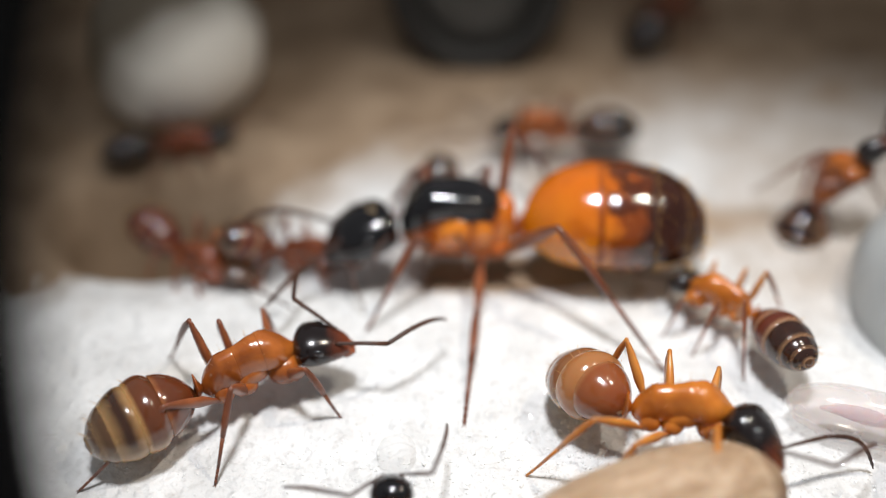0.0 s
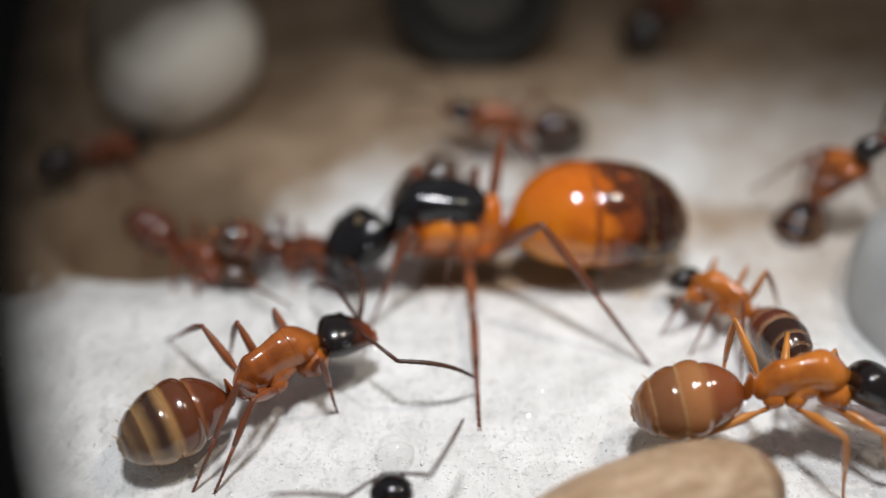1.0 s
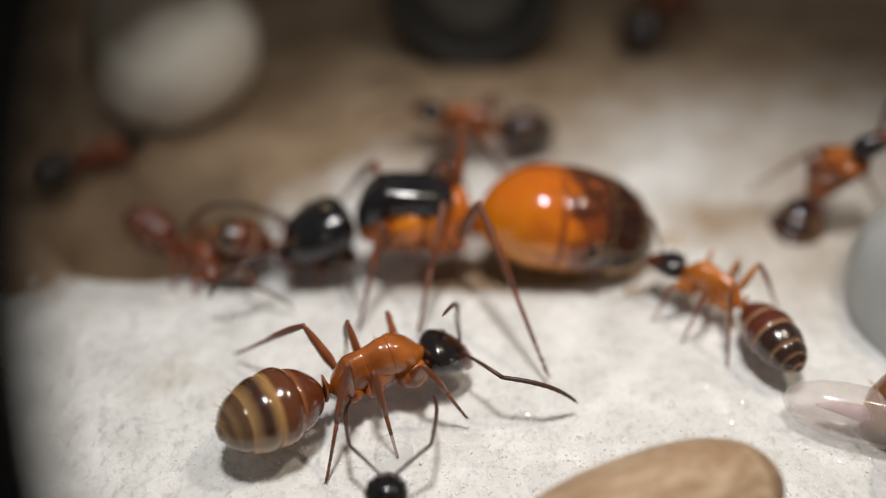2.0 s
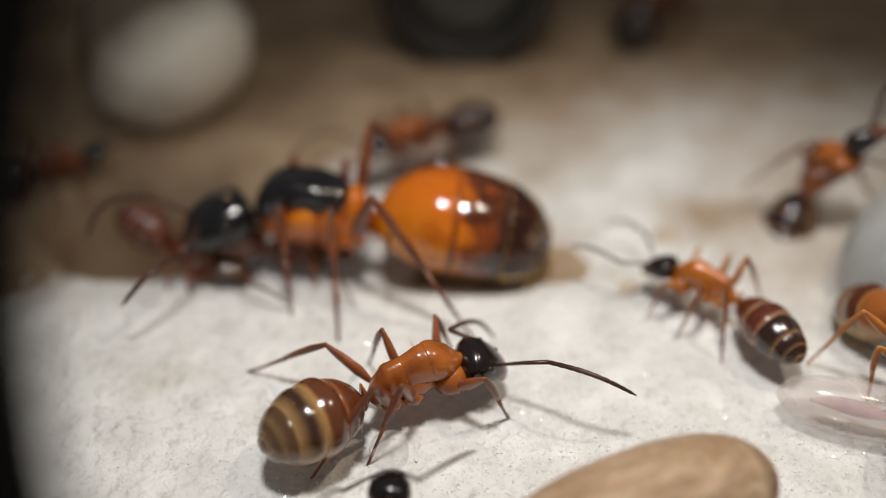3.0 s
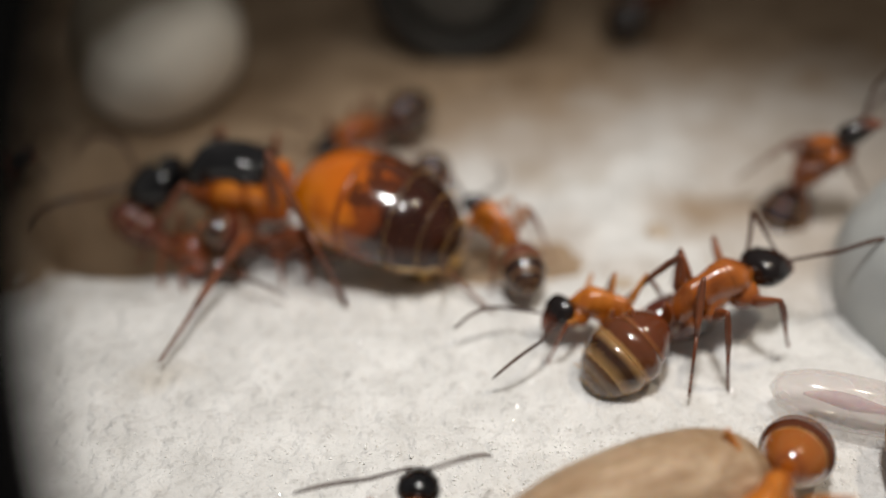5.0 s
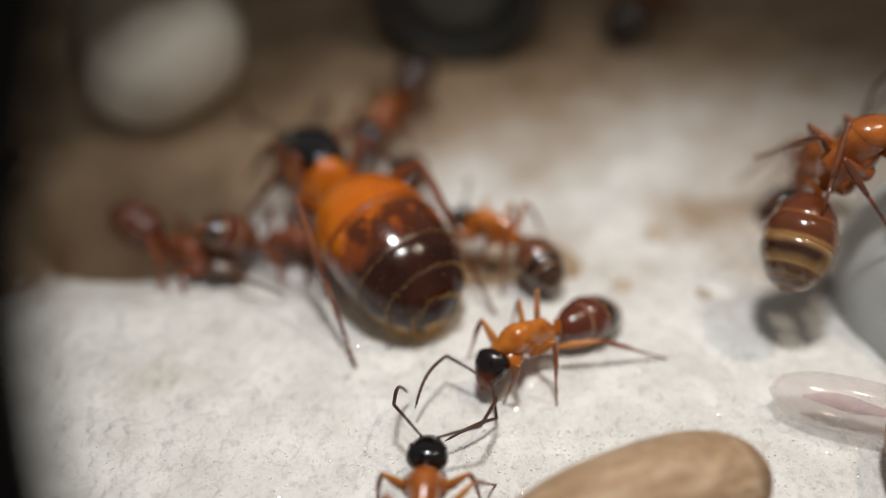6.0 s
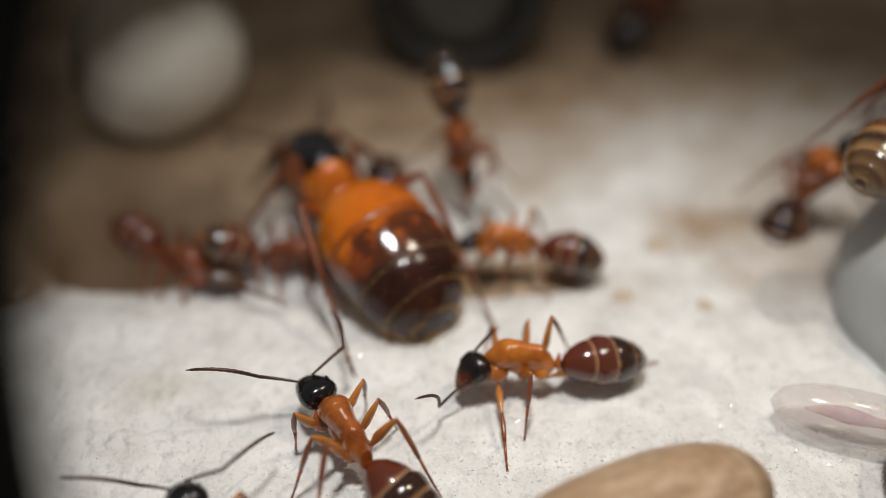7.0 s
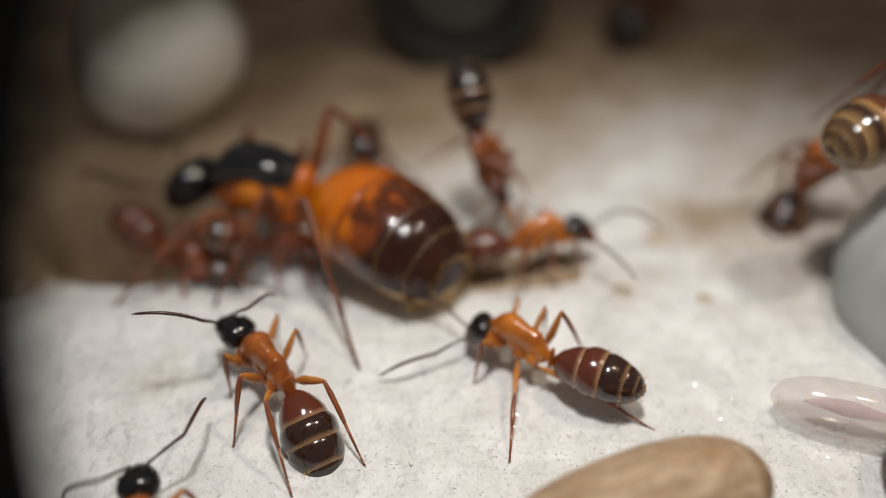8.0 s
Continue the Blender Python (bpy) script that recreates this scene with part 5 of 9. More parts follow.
        (5.8, 14.66, 29.65, 6.87, 10, 47, 17, -14, 40, -5, 63, 4, 39, -29, -34, 7, 12, -25, 16.5, 32.4, 4.5, 14.3, 32.6, 4.5, 11.2, 31.9, 4.5, 17.3, 27.9, 4.5, 15.4, 26.9, 4.5, 12.3, 26.4, 4.5),
        (6, 16.18, 30.81, 7.65, 10, 50, 10, -18, 40, 0, 52, 5, 27, -31, -37, 9, -4, -29, 18.6, 34.2, 5.4, 16.4, 34.4, 5.4, 13.3, 33.8, 5.4, 19.4, 29.7, 5.4, 17.4, 28.7, 5.4, 14.3, 28.3, 5.4),
        (6.25, 18.14, 33.15, 7.94, 26, 32, 2, -5, 17, 19, 38, 17, 8, -31, -39, 22, -20, -31, 19.7, 36.9, 5.7, 17.5, 36.5, 5.7, 13.3, 33.8, 5.4, 21.7, 32.7, 5.7, 20.0, 31.3, 5.7, 17.1, 30.0, 5.7),
        (6.5, 19.51, 34.68, 8.10, 41, 14, -3, 9, -6, 34, 30, 30, -6, -27, -38, 33, -25, -30, 19.9, 38.1, 5.9, 17.5, 36.5, 5.7, 15.7, 35.0, 5.9, 23.0, 34.6, 5.9, 21.7, 32.7, 5.9, 19.3, 30.8, 5.9),
        (6.75, 20.55, 34.58, 8.22, 38, 15, 1, 0, 0, 12, 32, 29, -5, -21, -31, 28, -14, -26, 19.9, 38.1, 5.9, 18.3, 36.8, 6.0, 15.7, 35.0, 5.9, 23.0, 34.6, 5.9, 21.7, 32.7, 5.9, 19.3, 30.8, 5.9),
        (7, 21.10, 34.48, 8.30, 35, 16, 5, -9, 7, -10, 39, 23, 5, -15, -27, 20, 1, -20, 20.7, 37.6, 6.1, 18.3, 36.8, 6.0, 15.7, 35.0, 5.9, 23.0, 34.6, 5.9, 22.0, 32.1, 6.1, 19.3, 30.8, 5.9),
        (7.25, 21.2, 34.95, 8.37, 34, 15, 5, -6, 4, -6, 44, 20, 16, -10, -29, 15, 10, -14, 20.7, 37.6, 6.1, 18.3, 36.8, 6.0, 15.7, 35.0, 5.9, 23.0, 34.6, 5.9, 22.0, 32.1, 6.1, 19.3, 30.8, 5.9),
        (7.5, 21.25, 35.42, 8.40, 34, 13, 6, -4, 2, -1, 50, 15, 26, -9, -33, 11, 11, -9, 20.8, 38.5, 6.2, 18.3, 36.8, 6.0, 16.2, 36.0, 6.2, 23.0, 34.6, 5.9, 21.9, 33.0, 6.2, 19.3, 30.8, 5.9),
        (7.75, 21.15, 35.04, 8.40, 29, 14, 7, -8, 2, -6, 57, 8, 30, -11, -38, 7, 5, -9, 20.8, 38.5, 6.2, 18.8, 37.4, 6.2, 16.2, 36.0, 6.2, 23.0, 34.6, 5.9, 21.9, 33.0, 6.2, 19.3, 30.8, 5.9),
        (8, 21.0, 34.66, 8.40, 26, 14, 8, -13, 2, -11, 62, 5, 26, -16, -42, 8, -4, -12, 21.0, 37.5, 6.2, 18.8, 37.4, 6.2, 16.2, 36.0, 6.2, 23.0, 34.6, 5.9, 21.4, 31.9, 6.2, 19.3, 30.8, 5.9),
    ]
    worker_b_rows = [
        (0, 11.01, 29.49, 1.80, 144, 5, -29, -46, -39, -20, 24, -4, -12, -10, -78, 3, -36, -14, 8.7, 28.9, 0, 9.7, 27.7, 0, 11.6, 26.4, 0, 10.9, 31.9, 0, 12.4, 31.3, 0, 14.2, 29.9, 0),
        (0.25, 11.03, 29.50, 1.80, 143, 5, -27, -46, -39, -21, 27, 2, -22, -9, -71, -3, -45, -20, 8.7, 28.9, 0, 9.7, 27.7, 0, 11.6, 26.4, 0, 10.9, 31.9, 0, 12.4, 31.3, 0, 14.2, 29.9, 0),
        (0.5, 11.07, 29.51, 1.80, 142, 5, -24, -45, -39, -22, 29, 6, -27, -10, -62, -8, -47, -26, 8.7, 28.9, 0, 9.7, 27.7, 0, 11.6, 26.4, 0, 10.9, 31.9, 0, 12.4, 31.3, 0, 14.2, 29.9, 0),
        (0.75, 11.11, 29.53, 1.80, 141, 5, -20, -44, -40, -23, 30, 5, -25, -15, -53, -11, -40, -31, 8.7, 28.9, 0, 9.7, 27.7, 0, 11.6, 26.4, 0, 10.9, 31.9, 0, 12.4, 31.3, 0, 14.2, 29.9, 0),
        (1, 11.14, 29.55, 1.80, 140, 5, -15, -43, -40, -23, 29, 1, -15, -22, -47, -9, -26, -31, 8.7, 28.9, 0, 9.7, 27.7, 0, 11.6, 26.4, 0, 10.9, 31.9, 0, 12.4, 31.3, 0, 14.2, 29.9, 0),
        (1.25, 11.11, 29.62, 1.80, 140, 5, -9, -38, -39, -21, 29, -2, 2, -28, -42, -1, -9, -28, 8.7, 28.9, 0, 9.7, 27.7, 0, 11.6, 26.4, 0, 10.9, 31.9, 0, 12.4, 31.3, 0, 14.2, 29.9, 0),
        (1.5, 11.05, 29.77, 1.80, 140, 5, -1, -26, -37, -17, 32, -1, 19, -31, -38, 11, 4, -23, 8.7, 28.9, 0, 9.7, 27.7, 0, 11.6, 26.4, 0, 10.9, 31.9, 0, 12.4, 31.3, 0, 14.2, 29.9, 0),
        (1.75, 10.97, 29.93, 1.80, 140, 5, 7, -12, -34, -11, 38, 6, 30, -31, -36, 22, 10, -16, 8.7, 28.9, 0, 9.5, 28.3, 0, 11.6, 26.4, 0, 10.9, 31.9, 0, 12.4, 31.3, 0, 14.2, 29.9, 0),
        (2, 10.88, 30.08, 1.80, 140, 5, 13, 0, -30, -6, 46, 15, 31, -27, -35, 28, 7, -11, 8.5, 29.7, 0, 9.5, 28.3, 0, 11.2, 27.0, 0, 10.9, 31.9, 0, 12.4, 31.3, 0, 14.2, 29.9, 0),
        (2.25, 10.80, 30.15, 1.80, 140, 5, 17, 6, -27, -4, 53, 24, 23, -21, -36, 27, 0, -9, 8.5, 29.7, 0, 9.5, 28.3, 0, 11.2, 27.0, 0, 10.8, 32.6, 0, 12.4, 31.3, 0, 14.2, 29.9, 0),
        (2.3, 10.79, 30.16, 1.80, 140, 5, 17, 6, -26, -4, 55, 26, 21, -20, -37, 26, -2, -9, 8.5, 29.7, 0, 9.5, 28.3, 0, 11.2, 27.0, 0, 10.8, 32.6, 0, 12.2, 31.7, 0, 14.2, 29.9, 0),
        (2.5, 10.74, 29.87, 1.80, 142, 5, 5, -38, -22, -9, 48, 8, 3, -15, -49, -1, -17, -10, 8.5, 29.7, 0, 9.5, 28.3, 0, 11.2, 27.0, 0, 10.8, 32.6, 0, 12.2, 31.7, 0, 14.2, 29.9, 0),
        (2.75, 10.78, 29.91, 1.80, 143, 5, 1, -31, -27, -8, 49, 13, -5, -10, -52, -2, -20, -14, 8.5, 29.7, 0, 9.5, 28.3, 0, 11.2, 27.0, 0, 10.8, 32.6, 0, 12.2, 31.7, 0, 14.2, 29.9, 0),
        (3, 10.83, 29.96, 1.80, 145, 5, -1, -24, -31, -8, 52, 15, -2, -9, -50, 0, -13, -21, 8.5, 29.7, 0, 9.5, 28.3, 0, 11.2, 27.0, 0, 10.8, 32.6, 0, 12.2, 31.7, 0, 13.8, 30.3, 0),
        (3.25, 10.05, 29.62, 1.80, 158, 5, 30, -34, -23, -3, 85, 4, 40, -11, 1, -10, 51, 0, 7.6, 28.3, 0, 9.5, 28.3, 0, 11.2, 27.0, 0, 9.0, 31.7, 0, 10.6, 31.5, 0, 13.8, 30.3, 0),
        (3.5, 8.99, 29.12, 1.80, 168, 5, 62, -45, -6, 4, 115, -8, 81, -16, 15, -18, 72, 26, 7.6, 28.3, 0, 8.3, 26.7, 0, 11.2, 27.0, 0, 7.6, 31.0, 0, 9.2, 31.1, 0, 11.4, 30.6, 0),
        (3.75, 8.53, 28.75, 1.80, 167, 5, 60, -44, 16, 9, 109, -10, 83, -22, 20, -7, 67, -3, 6.5, 27.2, 0, 8.3, 26.7, 0, 10.2, 26.0, 0, 7.6, 31.0, 0, 9.2, 31.1, 0, 11.4, 30.6, 0),
        (4, 8.20, 28.55, 1.80, 165, 5, 57, -41, 33, 11, 100, -8, 75, -28, 26, 8, 52, -28, 6.5, 27.2, 0, 7.6, 26.4, 0, 10.2, 26.0, 0, 7.6, 31.0, 0, 9.2, 31.1, 0, 10.9, 30.0, 0),
        (4.25, 7.95, 28.62, 1.80, 159, 5, 52, -36, 34, 9, 90, -1, 60, -31, 19, 9, 37, -22, 5.8, 27.5, 0, 7.6, 26.4, 0, 9.2, 25.8, 0, 7.6, 31.0, 0, 8.7, 30.7, 0, 10.9, 30.0, 0),
        (4.5, 7.70, 28.69, 1.80, 154, 5, 49, -31, 35, 7, 82, 8, 47, -31, 12, 7, 27, -16, 5.8, 27.5, 0, 6.6, 26.6, 0, 9.2, 25.8, 0, 7.6, 31.0, 0, 8.7, 30.7, 0, 10.9, 30.0, 0),
        (4.7, 7.43, 28.44, 1.80, 158, 5, 49, -34, 38, 10, 81, 10, 44, -28, 8, 0, 27, -12, 5.8, 27.5, 0, 6.6, 26.6, 0, 9.2, 25.8, 0, 7.6, 31.0, 0, 8.7, 30.7, 0, 10.9, 30.0, 0),
        (4.75, 7.33, 28.37, 1.80, 159, 5, 49, -34, 38, 10, 81, 11, 43, -27, 6, -1, 28, -11, 5.8, 27.5, 0, 6.6, 26.6, 0, 9.2, 25.8, 0, 6.3, 30.5, 0, 8.7, 30.7, 0, 10.0, 29.4, 0),
        (5, 6.53, 28.09, 1.80, 165, 5, 49, -37, 36, 12, 82, 10, 48, -21, 1, -6, 37, -9, 4.2, 26.6, 0, 6.6, 26.6, 0, 7.9, 25.3, 0, 6.3, 30.5, 0, 6.8, 30.1, 0, 10.0, 29.4, 0),
        (5.25, 5.45, 27.82, 1.80, 172, 5, 50, -39, 33, 13, 87, 5, 58, -15, -3, -8, 48, -10, 4.2, 26.6, 0, 4.8, 25.5, 0, 7.9, 25.3, 0, 3.8, 29.7, 0, 6.8, 30.1, 0, 7.6, 29.5, 0),
        (5.5, 4.38, 27.51, 1.80, 180, 5, 50, -41, 28, 13, 93, -1, 69, -10, -4, -4, 55, -15, 2.5, 25.5, 0, 4.8, 25.5, 0, 6.4, 25.2, 0, 3.8, 29.7, 0, 4.1, 29.6, 0, 7.6, 29.5, 0),
        (5.75, 3.62, 27.12, 1.80, 191, 5, 50, -42, 22, 13, 86, -24, 39, 0, -26, 3, 43, -18, 2.5, 25.5, 0, 3.8, 24.8, 0, 6.4, 25.2, 0, 1.5, 28.5, 0, 4.1, 29.6, 0, 5.2, 29.5, 0),
        (5.8, 3.53, 27.02, 1.80, 193, 5, 50, -42, 20, 13, 83, -28, 32, 2, -31, 5, 40, -19, 2.4, 24.6, 0, 3.8, 24.8, 0, 6.4, 25.2, 0, 1.5, 28.5, 0, 2.9, 28.9, 0, 5.2, 29.5, 0),
        (6, 3.31, 26.46, 1.80, 211, 5, 33, -42, 7, 11, 72, -41, 5, 9, -61, 9, 30, -17, 2.4, 24.6, 0, 4.5, 24.5, 0, 9.3, 27.1, 0, 1.0, 27.1, 0, 2.9, 28.9, 0, 4.1, 29.4, 0),
        (6.25, 3.26, 26.52, 1.80, 211, 5, 28, -41, 7, 10, 47, -40, 4, 1, -83, 13, 33, -2, 2.9, 24.2, 0, 4.5, 24.5, 0, 9.3, 27.2, 0.1, 1.0, 27.1, 0, 2.1, 28.5, 0, 4.1, 29.4, 0),
        (6.5, 3.22, 26.58, 1.80, 210, 5, 26, -40, 7, 8, 22, -38, 2, -8, -107, 18, 35, 12, 1.9, 22.4, 0, 6.2, 25.2, 0, 9.3, 27.4, 0, 1.0, 27.1, 0, 2.1, 28.5, 0, 4.1, 29.4, 0),
        (6.75, 3.09, 26.29, 1.80, 196, 4, 33, -36, 12, 6, 30, -33, 29, 22, -127, 30, -37, -8, 2.2, 22.0, 0.3, 4.7, 24.3, 1.0, 9.4, 27.6, 0.1, 1.0, 27.1, 0, 2.1, 28.5, 0, 4.1, 29.4, 0),
        (7, 3.00, 25.99, 1.80, 178, 4, 41, -32, 17, 4, 38, -30, 56, 52, -137, 38, -110, -27, 2.4, 21.6, 0, 3.1, 23.4, 0, 9.6, 27.7, 0, 1.6, 27.8, 0, 3.2, 28.2, 0, 5.4, 28.0, 0),
        (7.25, 3.18, 26.16, 1.80, 168, 4, 23, -38, 8, -4, 49, -11, 43, 10, -74, 15, -45, -21, 2.4, 21.7, 0.1, 3.1, 23.4, 0, 8.8, 25.6, 1.0, 1.6, 27.8, 0, 3.8, 28.4, 0, 5.4, 28.0, 0),
        (7.5, 3.37, 26.43, 1.80, 159, 4, 5, -46, 0, -12, 38, 0, 23, -27, -32, -10, 10, -11, 2.3, 21.9, 0, 3.0, 23.4, 0, 8.0, 23.5, 0, 2.6, 28.8, 0, 3.8, 28.4, 0, 6.3, 27.7, 0),
        (7.75, 3.20, 26.66, 1.80, 148, 4, 20, -48, 6, -9, 52, -7, 43, -20, -23, -6, 25, -9, 1.7, 23.9, 1.0, 2.7, 22.5, 0.6, 8.1, 23.5, 0.1, 2.6, 28.8, 0, 4.3, 28.6, 0, 6.3, 27.7, 0),
        (8, 3.03, 26.80, 1.80, 142, 4, 35, -49, 12, -6, 68, -12, 55, -14, -14, -1, 32, -10, 1.2, 25.9, 0, 2.4, 21.6, 0, 8.2, 23.5, 0, 2.9, 29.2, 0, 4.3, 28.6, 0, 6.1, 27.1, 0),
    ]
    worker_c_rows = [
        (0, -2.20, 17.50, 1.80, 87, 4, 5, -22, 5, -22, 139, 14, 77, -11, -113, 37, -7, -11, -4.0, 19.2, 0, -4.5, 17.6, 0, -4.6, 15.1, 0, -0.2, 19.0, 0, 0.1, 17.3, 0, -0.1, 14.9, 0),
        (0.25, -2.21, 17.49, 1.80, 89, 4, 4, -22, 4, -22, 144, 21, 85, -1, -113, 35, -12, -7, -4.0, 19.2, 0, -4.5, 17.6, 0, -4.6, 15.1, 0, -0.2, 19.0, 0, 0.1, 17.3, 0, -0.1, 14.9, 0),
        (0.5, -2.21, 17.48, 1.80, 90, 4, 3, -22, 2, -22, 149, 27, 95, 10, -112, 33, -19, -3, -4.0, 19.2, 0, -4.5, 17.6, 0, -4.6, 15.1, 0, -0.2, 19.0, 0, 0.1, 17.3, 0, -0.1, 14.9, 0),
        (0.75, -2.18, 17.48, 1.80, 89, 4, 3, -20, 3, -22, 141, 15, 95, 11, -117, 34, -22, 1, -4.0, 19.2, 0, -4.5, 17.6, 0, -4.6, 15.1, 0, -0.2, 19.0, 0, 0.1, 17.3, 0, -0.1, 14.9, 0),
        (1, -2.14, 17.48, 1.80, 88, 4, 2, -18, 4, -22, 132, 2, 96, 11, -122, 37, -23, 2, -4.0, 19.2, 0, -4.5, 17.6, 0, -4.6, 15.1, 0, -0.2, 19.0, 0, 0.1, 17.3, 0, -0.1, 14.9, 0),
        (1.25, -2.15, 17.48, 1.80, 88, 4, 2, -18, 4, -22, 83, 7, 59, -9, -82, 21, -13, -9, -4.0, 19.2, 0, -4.5, 17.6, 0, -4.6, 15.1, 0, -0.2, 19.0, 0, 0.1, 17.3, 0, -0.1, 14.9, 0),
        (1.5, -2.18, 17.47, 1.80, 89, 4, 2, -18, 4, -22, 37, 6, 24, -25, -46, 10, 5, -13, -4.0, 19.2, 0, -4.5, 17.6, 0, -4.6, 15.1, 0, -0.2, 19.0, 0, 0.1, 17.3, 0, -0.1, 14.9, 0),
        (1.75, -2.22, 17.47, 1.80, 89, 4, 2, -19, 5, -21, 42, 2, 16, -19, -51, 15, 7, -9, -4.0, 19.2, 0, -4.5, 17.6, 0, -4.6, 15.1, 0, -0.2, 19.0, 0, 0.1, 17.3, 0, -0.1, 14.9, 0),
        (2, -2.25, 17.45, 1.80, 89, 4, 1, -19, 5, -21, 47, 3, 5, -13, -53, 19, 1, -9, -4.0, 19.2, 0, -4.5, 17.6, 0, -4.6, 15.1, 0, -0.2, 19.0, 0, 0.1, 17.3, 0, -0.1, 14.9, 0),
        (2.25, -2.27, 17.44, 1.80, 90, 4, 1, -19, 5, -21, 96, 10, 43, 1, -90, 31, -14, -14, -4.0, 19.2, 0, -4.5, 17.6, 0, -4.6, 15.1, 0, -0.2, 19.0, 0, 0.1, 17.3, 0, -0.1, 14.9, 0),
        (2.3, -2.27, 17.44, 1.80, 90, 4, 1, -19, 5, -21, 105, 11, 52, 4, -98, 33, -15, -15, -4.0, 19.2, 0, -4.5, 17.6, 0, -4.6, 15.1, 0, -0.2, 19.0, 0, 0.1, 17.3, 0, -0.1, 14.9, 0),
        (2.5, -2.23, 17.37, 1.80, 91, 4, -1, -16, 4, -22, 141, 12, 90, 12, -129, 44, -17, -17, -4.0, 19.2, 0, -4.5, 17.6, 0, -4.6, 15.1, 0, -0.2, 19.0, 0, 0.1, 17.3, 0, -0.1, 14.9, 0),
        (2.75, -2.17, 17.37, 1.80, 89, 4, -1, -15, 6, -22, 131, 2, 125, 28, -135, 43, -31, -14, -4.0, 19.2, 0, -4.5, 17.6, 0, -4.6, 15.1, 0, -0.2, 19.0, 0, 0.1, 17.3, 0, -0.1, 14.9, 0),
        (3, -2.13, 17.37, 1.80, 85, 4, 0, -14, 8, -22, 121, -9, 159, 44, -142, 41, -45, -12, -4.0, 19.2, 0, -4.5, 17.6, 0, -4.6, 15.1, 0, -0.2, 19.0, 0, 0.1, 17.3, 0, -0.1, 14.9, 0),
        (3.25, -2.29, 17.25, 1.80, 83, 4, 1, -17, 7, -22, 143, 19, 111, -9, -146, 53, -41, -30, -4.0, 19.2, 0, -4.5, 17.6, 0, -4.6, 15.1, 0, -0.2, 19.0, 0, 0.1, 17.3, 0, -0.1, 14.9, 0),
        (3.5, -2.44, 17.13, 1.80, 81, 4, 2, -21, 6, -23, 165, 46, 62, -61, -148, 64, -36, -48, -4.0, 19.2, 0, -4.5, 17.6, 0, -4.6, 15.1, 0, -0.3, 18.4, 0, 0.1, 17.3, 0, -0.6, 14.4, 0),
        (3.75, -2.18, 17.36, 1.80, 66, 4, -21, -8, 8, -24, 156, 41, 65, -49, -135, 56, -37, -46, -3.1, 19.7, 0, -4.5, 17.6, 0, -5.1, 16.1, 0, -0.3, 18.4, 0, 0.1, 16.4, 0, -0.6, 14.4, 0),
        (4, -1.74, 17.60, 1.80, 53, 4, -44, 5, 10, -25, 136, 28, 73, -23, -106, 39, -39, -43, -3.1, 19.7, 0, -3.4, 19.0, 0, -5.1, 16.1, 0, 0.9, 17.7, 0, 0.1, 16.4, 0, -1.3, 14.3, 0),
        (4.25, -1.24, 17.42, 1.80, 66, 4, -22, -3, 9, -24, 116, 13, 84, 3, -77, 21, -42, -38, -2.2, 19.6, 0, -3.4, 19.0, 0, -4.1, 16.0, 0, 0.9, 17.7, 0, 1.0, 16.3, 0, -1.3, 14.3, 0),
        (4.5, -0.92, 17.23, 1.80, 82, 4, 0, -14, 7, -23, 107, 2, 95, 15, -63, 14, -46, -33, -2.2, 19.6, 0, -3.2, 17.5, 0, -3.5, 15.1, 0, 1.2, 18.5, 0, 1.0, 16.3, 0, 1.0, 14.4, 0),
        (4.7, -1.09, 17.21, 1.80, 85, 4, 1, -17, 5, -23, 113, -4, 106, 7, -172, 64, -51, -28, -2.9, 19.0, 0, -3.2, 17.5, 0, -3.5, 15.1, 0, 1.2, 18.5, 0, 1.2, 16.9, 0, 1.0, 14.4, 0),
        (4.75, -1.08, 17.21, 1.80, 85, 4, 1, -17, 5, -23, 113, -4, 106, 5, -171, 64, -51, -28, -2.9, 19.0, 0, -3.2, 17.5, 0, -3.5, 15.1, 0, 1.2, 18.5, 0, 1.2, 16.9, 0, 1.0, 14.4, 0),
        (5, -0.99, 17.34, 1.80, 85, 5, 0, -16, 5, -23, 111, -1, 102, -5, -152, 58, -50, -28, -2.9, 19.0, 0, -3.2, 17.5, 0, -3.5, 15.1, 0, 1.2, 18.5, 0, 1.2, 16.9, 0, 1.0, 14.4, 0),
        (5.25, -0.81, 17.61, 1.80, 86, 5, -1, -16, 4, -23, 106, 4, 93, -13, -118, 46, -49, -28, -2.9, 19.0, 0, -3.2, 17.5, 0, -3.5, 15.1, 0, 1.3, 19.2, 0, 1.2, 16.9, 0, 1.3, 15.1, 0),
        (5.5, -0.64, 17.97, 1.80, 86, 5, -2, -15, 4, -22, 97, 10, 78, -22, -83, 32, -47, -28, -2.4, 19.8, 0, -3.2, 17.5, 0, -3.0, 15.8, 0, 1.3, 19.2, 0, 1.7, 17.9, 0, 1.3, 15.1, 0),
        (5.75, -0.54, 18.35, 1.80, 86, 5, -3, -14, 4, -21, 85, 12, 57, -31, -64, 20, -44, -27, -2.4, 19.8, 0, -2.8, 18.6, 0, -3.0, 15.8, 0, 1.5, 20.0, 0, 1.7, 17.9, 0, 1.6, 15.9, 0),
        (5.8, -0.54, 18.42, 1.80, 86, 5, -4, -14, 4, -21, 82, 12, 52, -33, -64, 18, -43, -27, -2.4, 19.8, 0, -2.8, 18.6, 0, -3.0, 15.8, 0, 1.5, 20.0, 0, 1.7, 17.9, 0, 1.6, 15.9, 0),
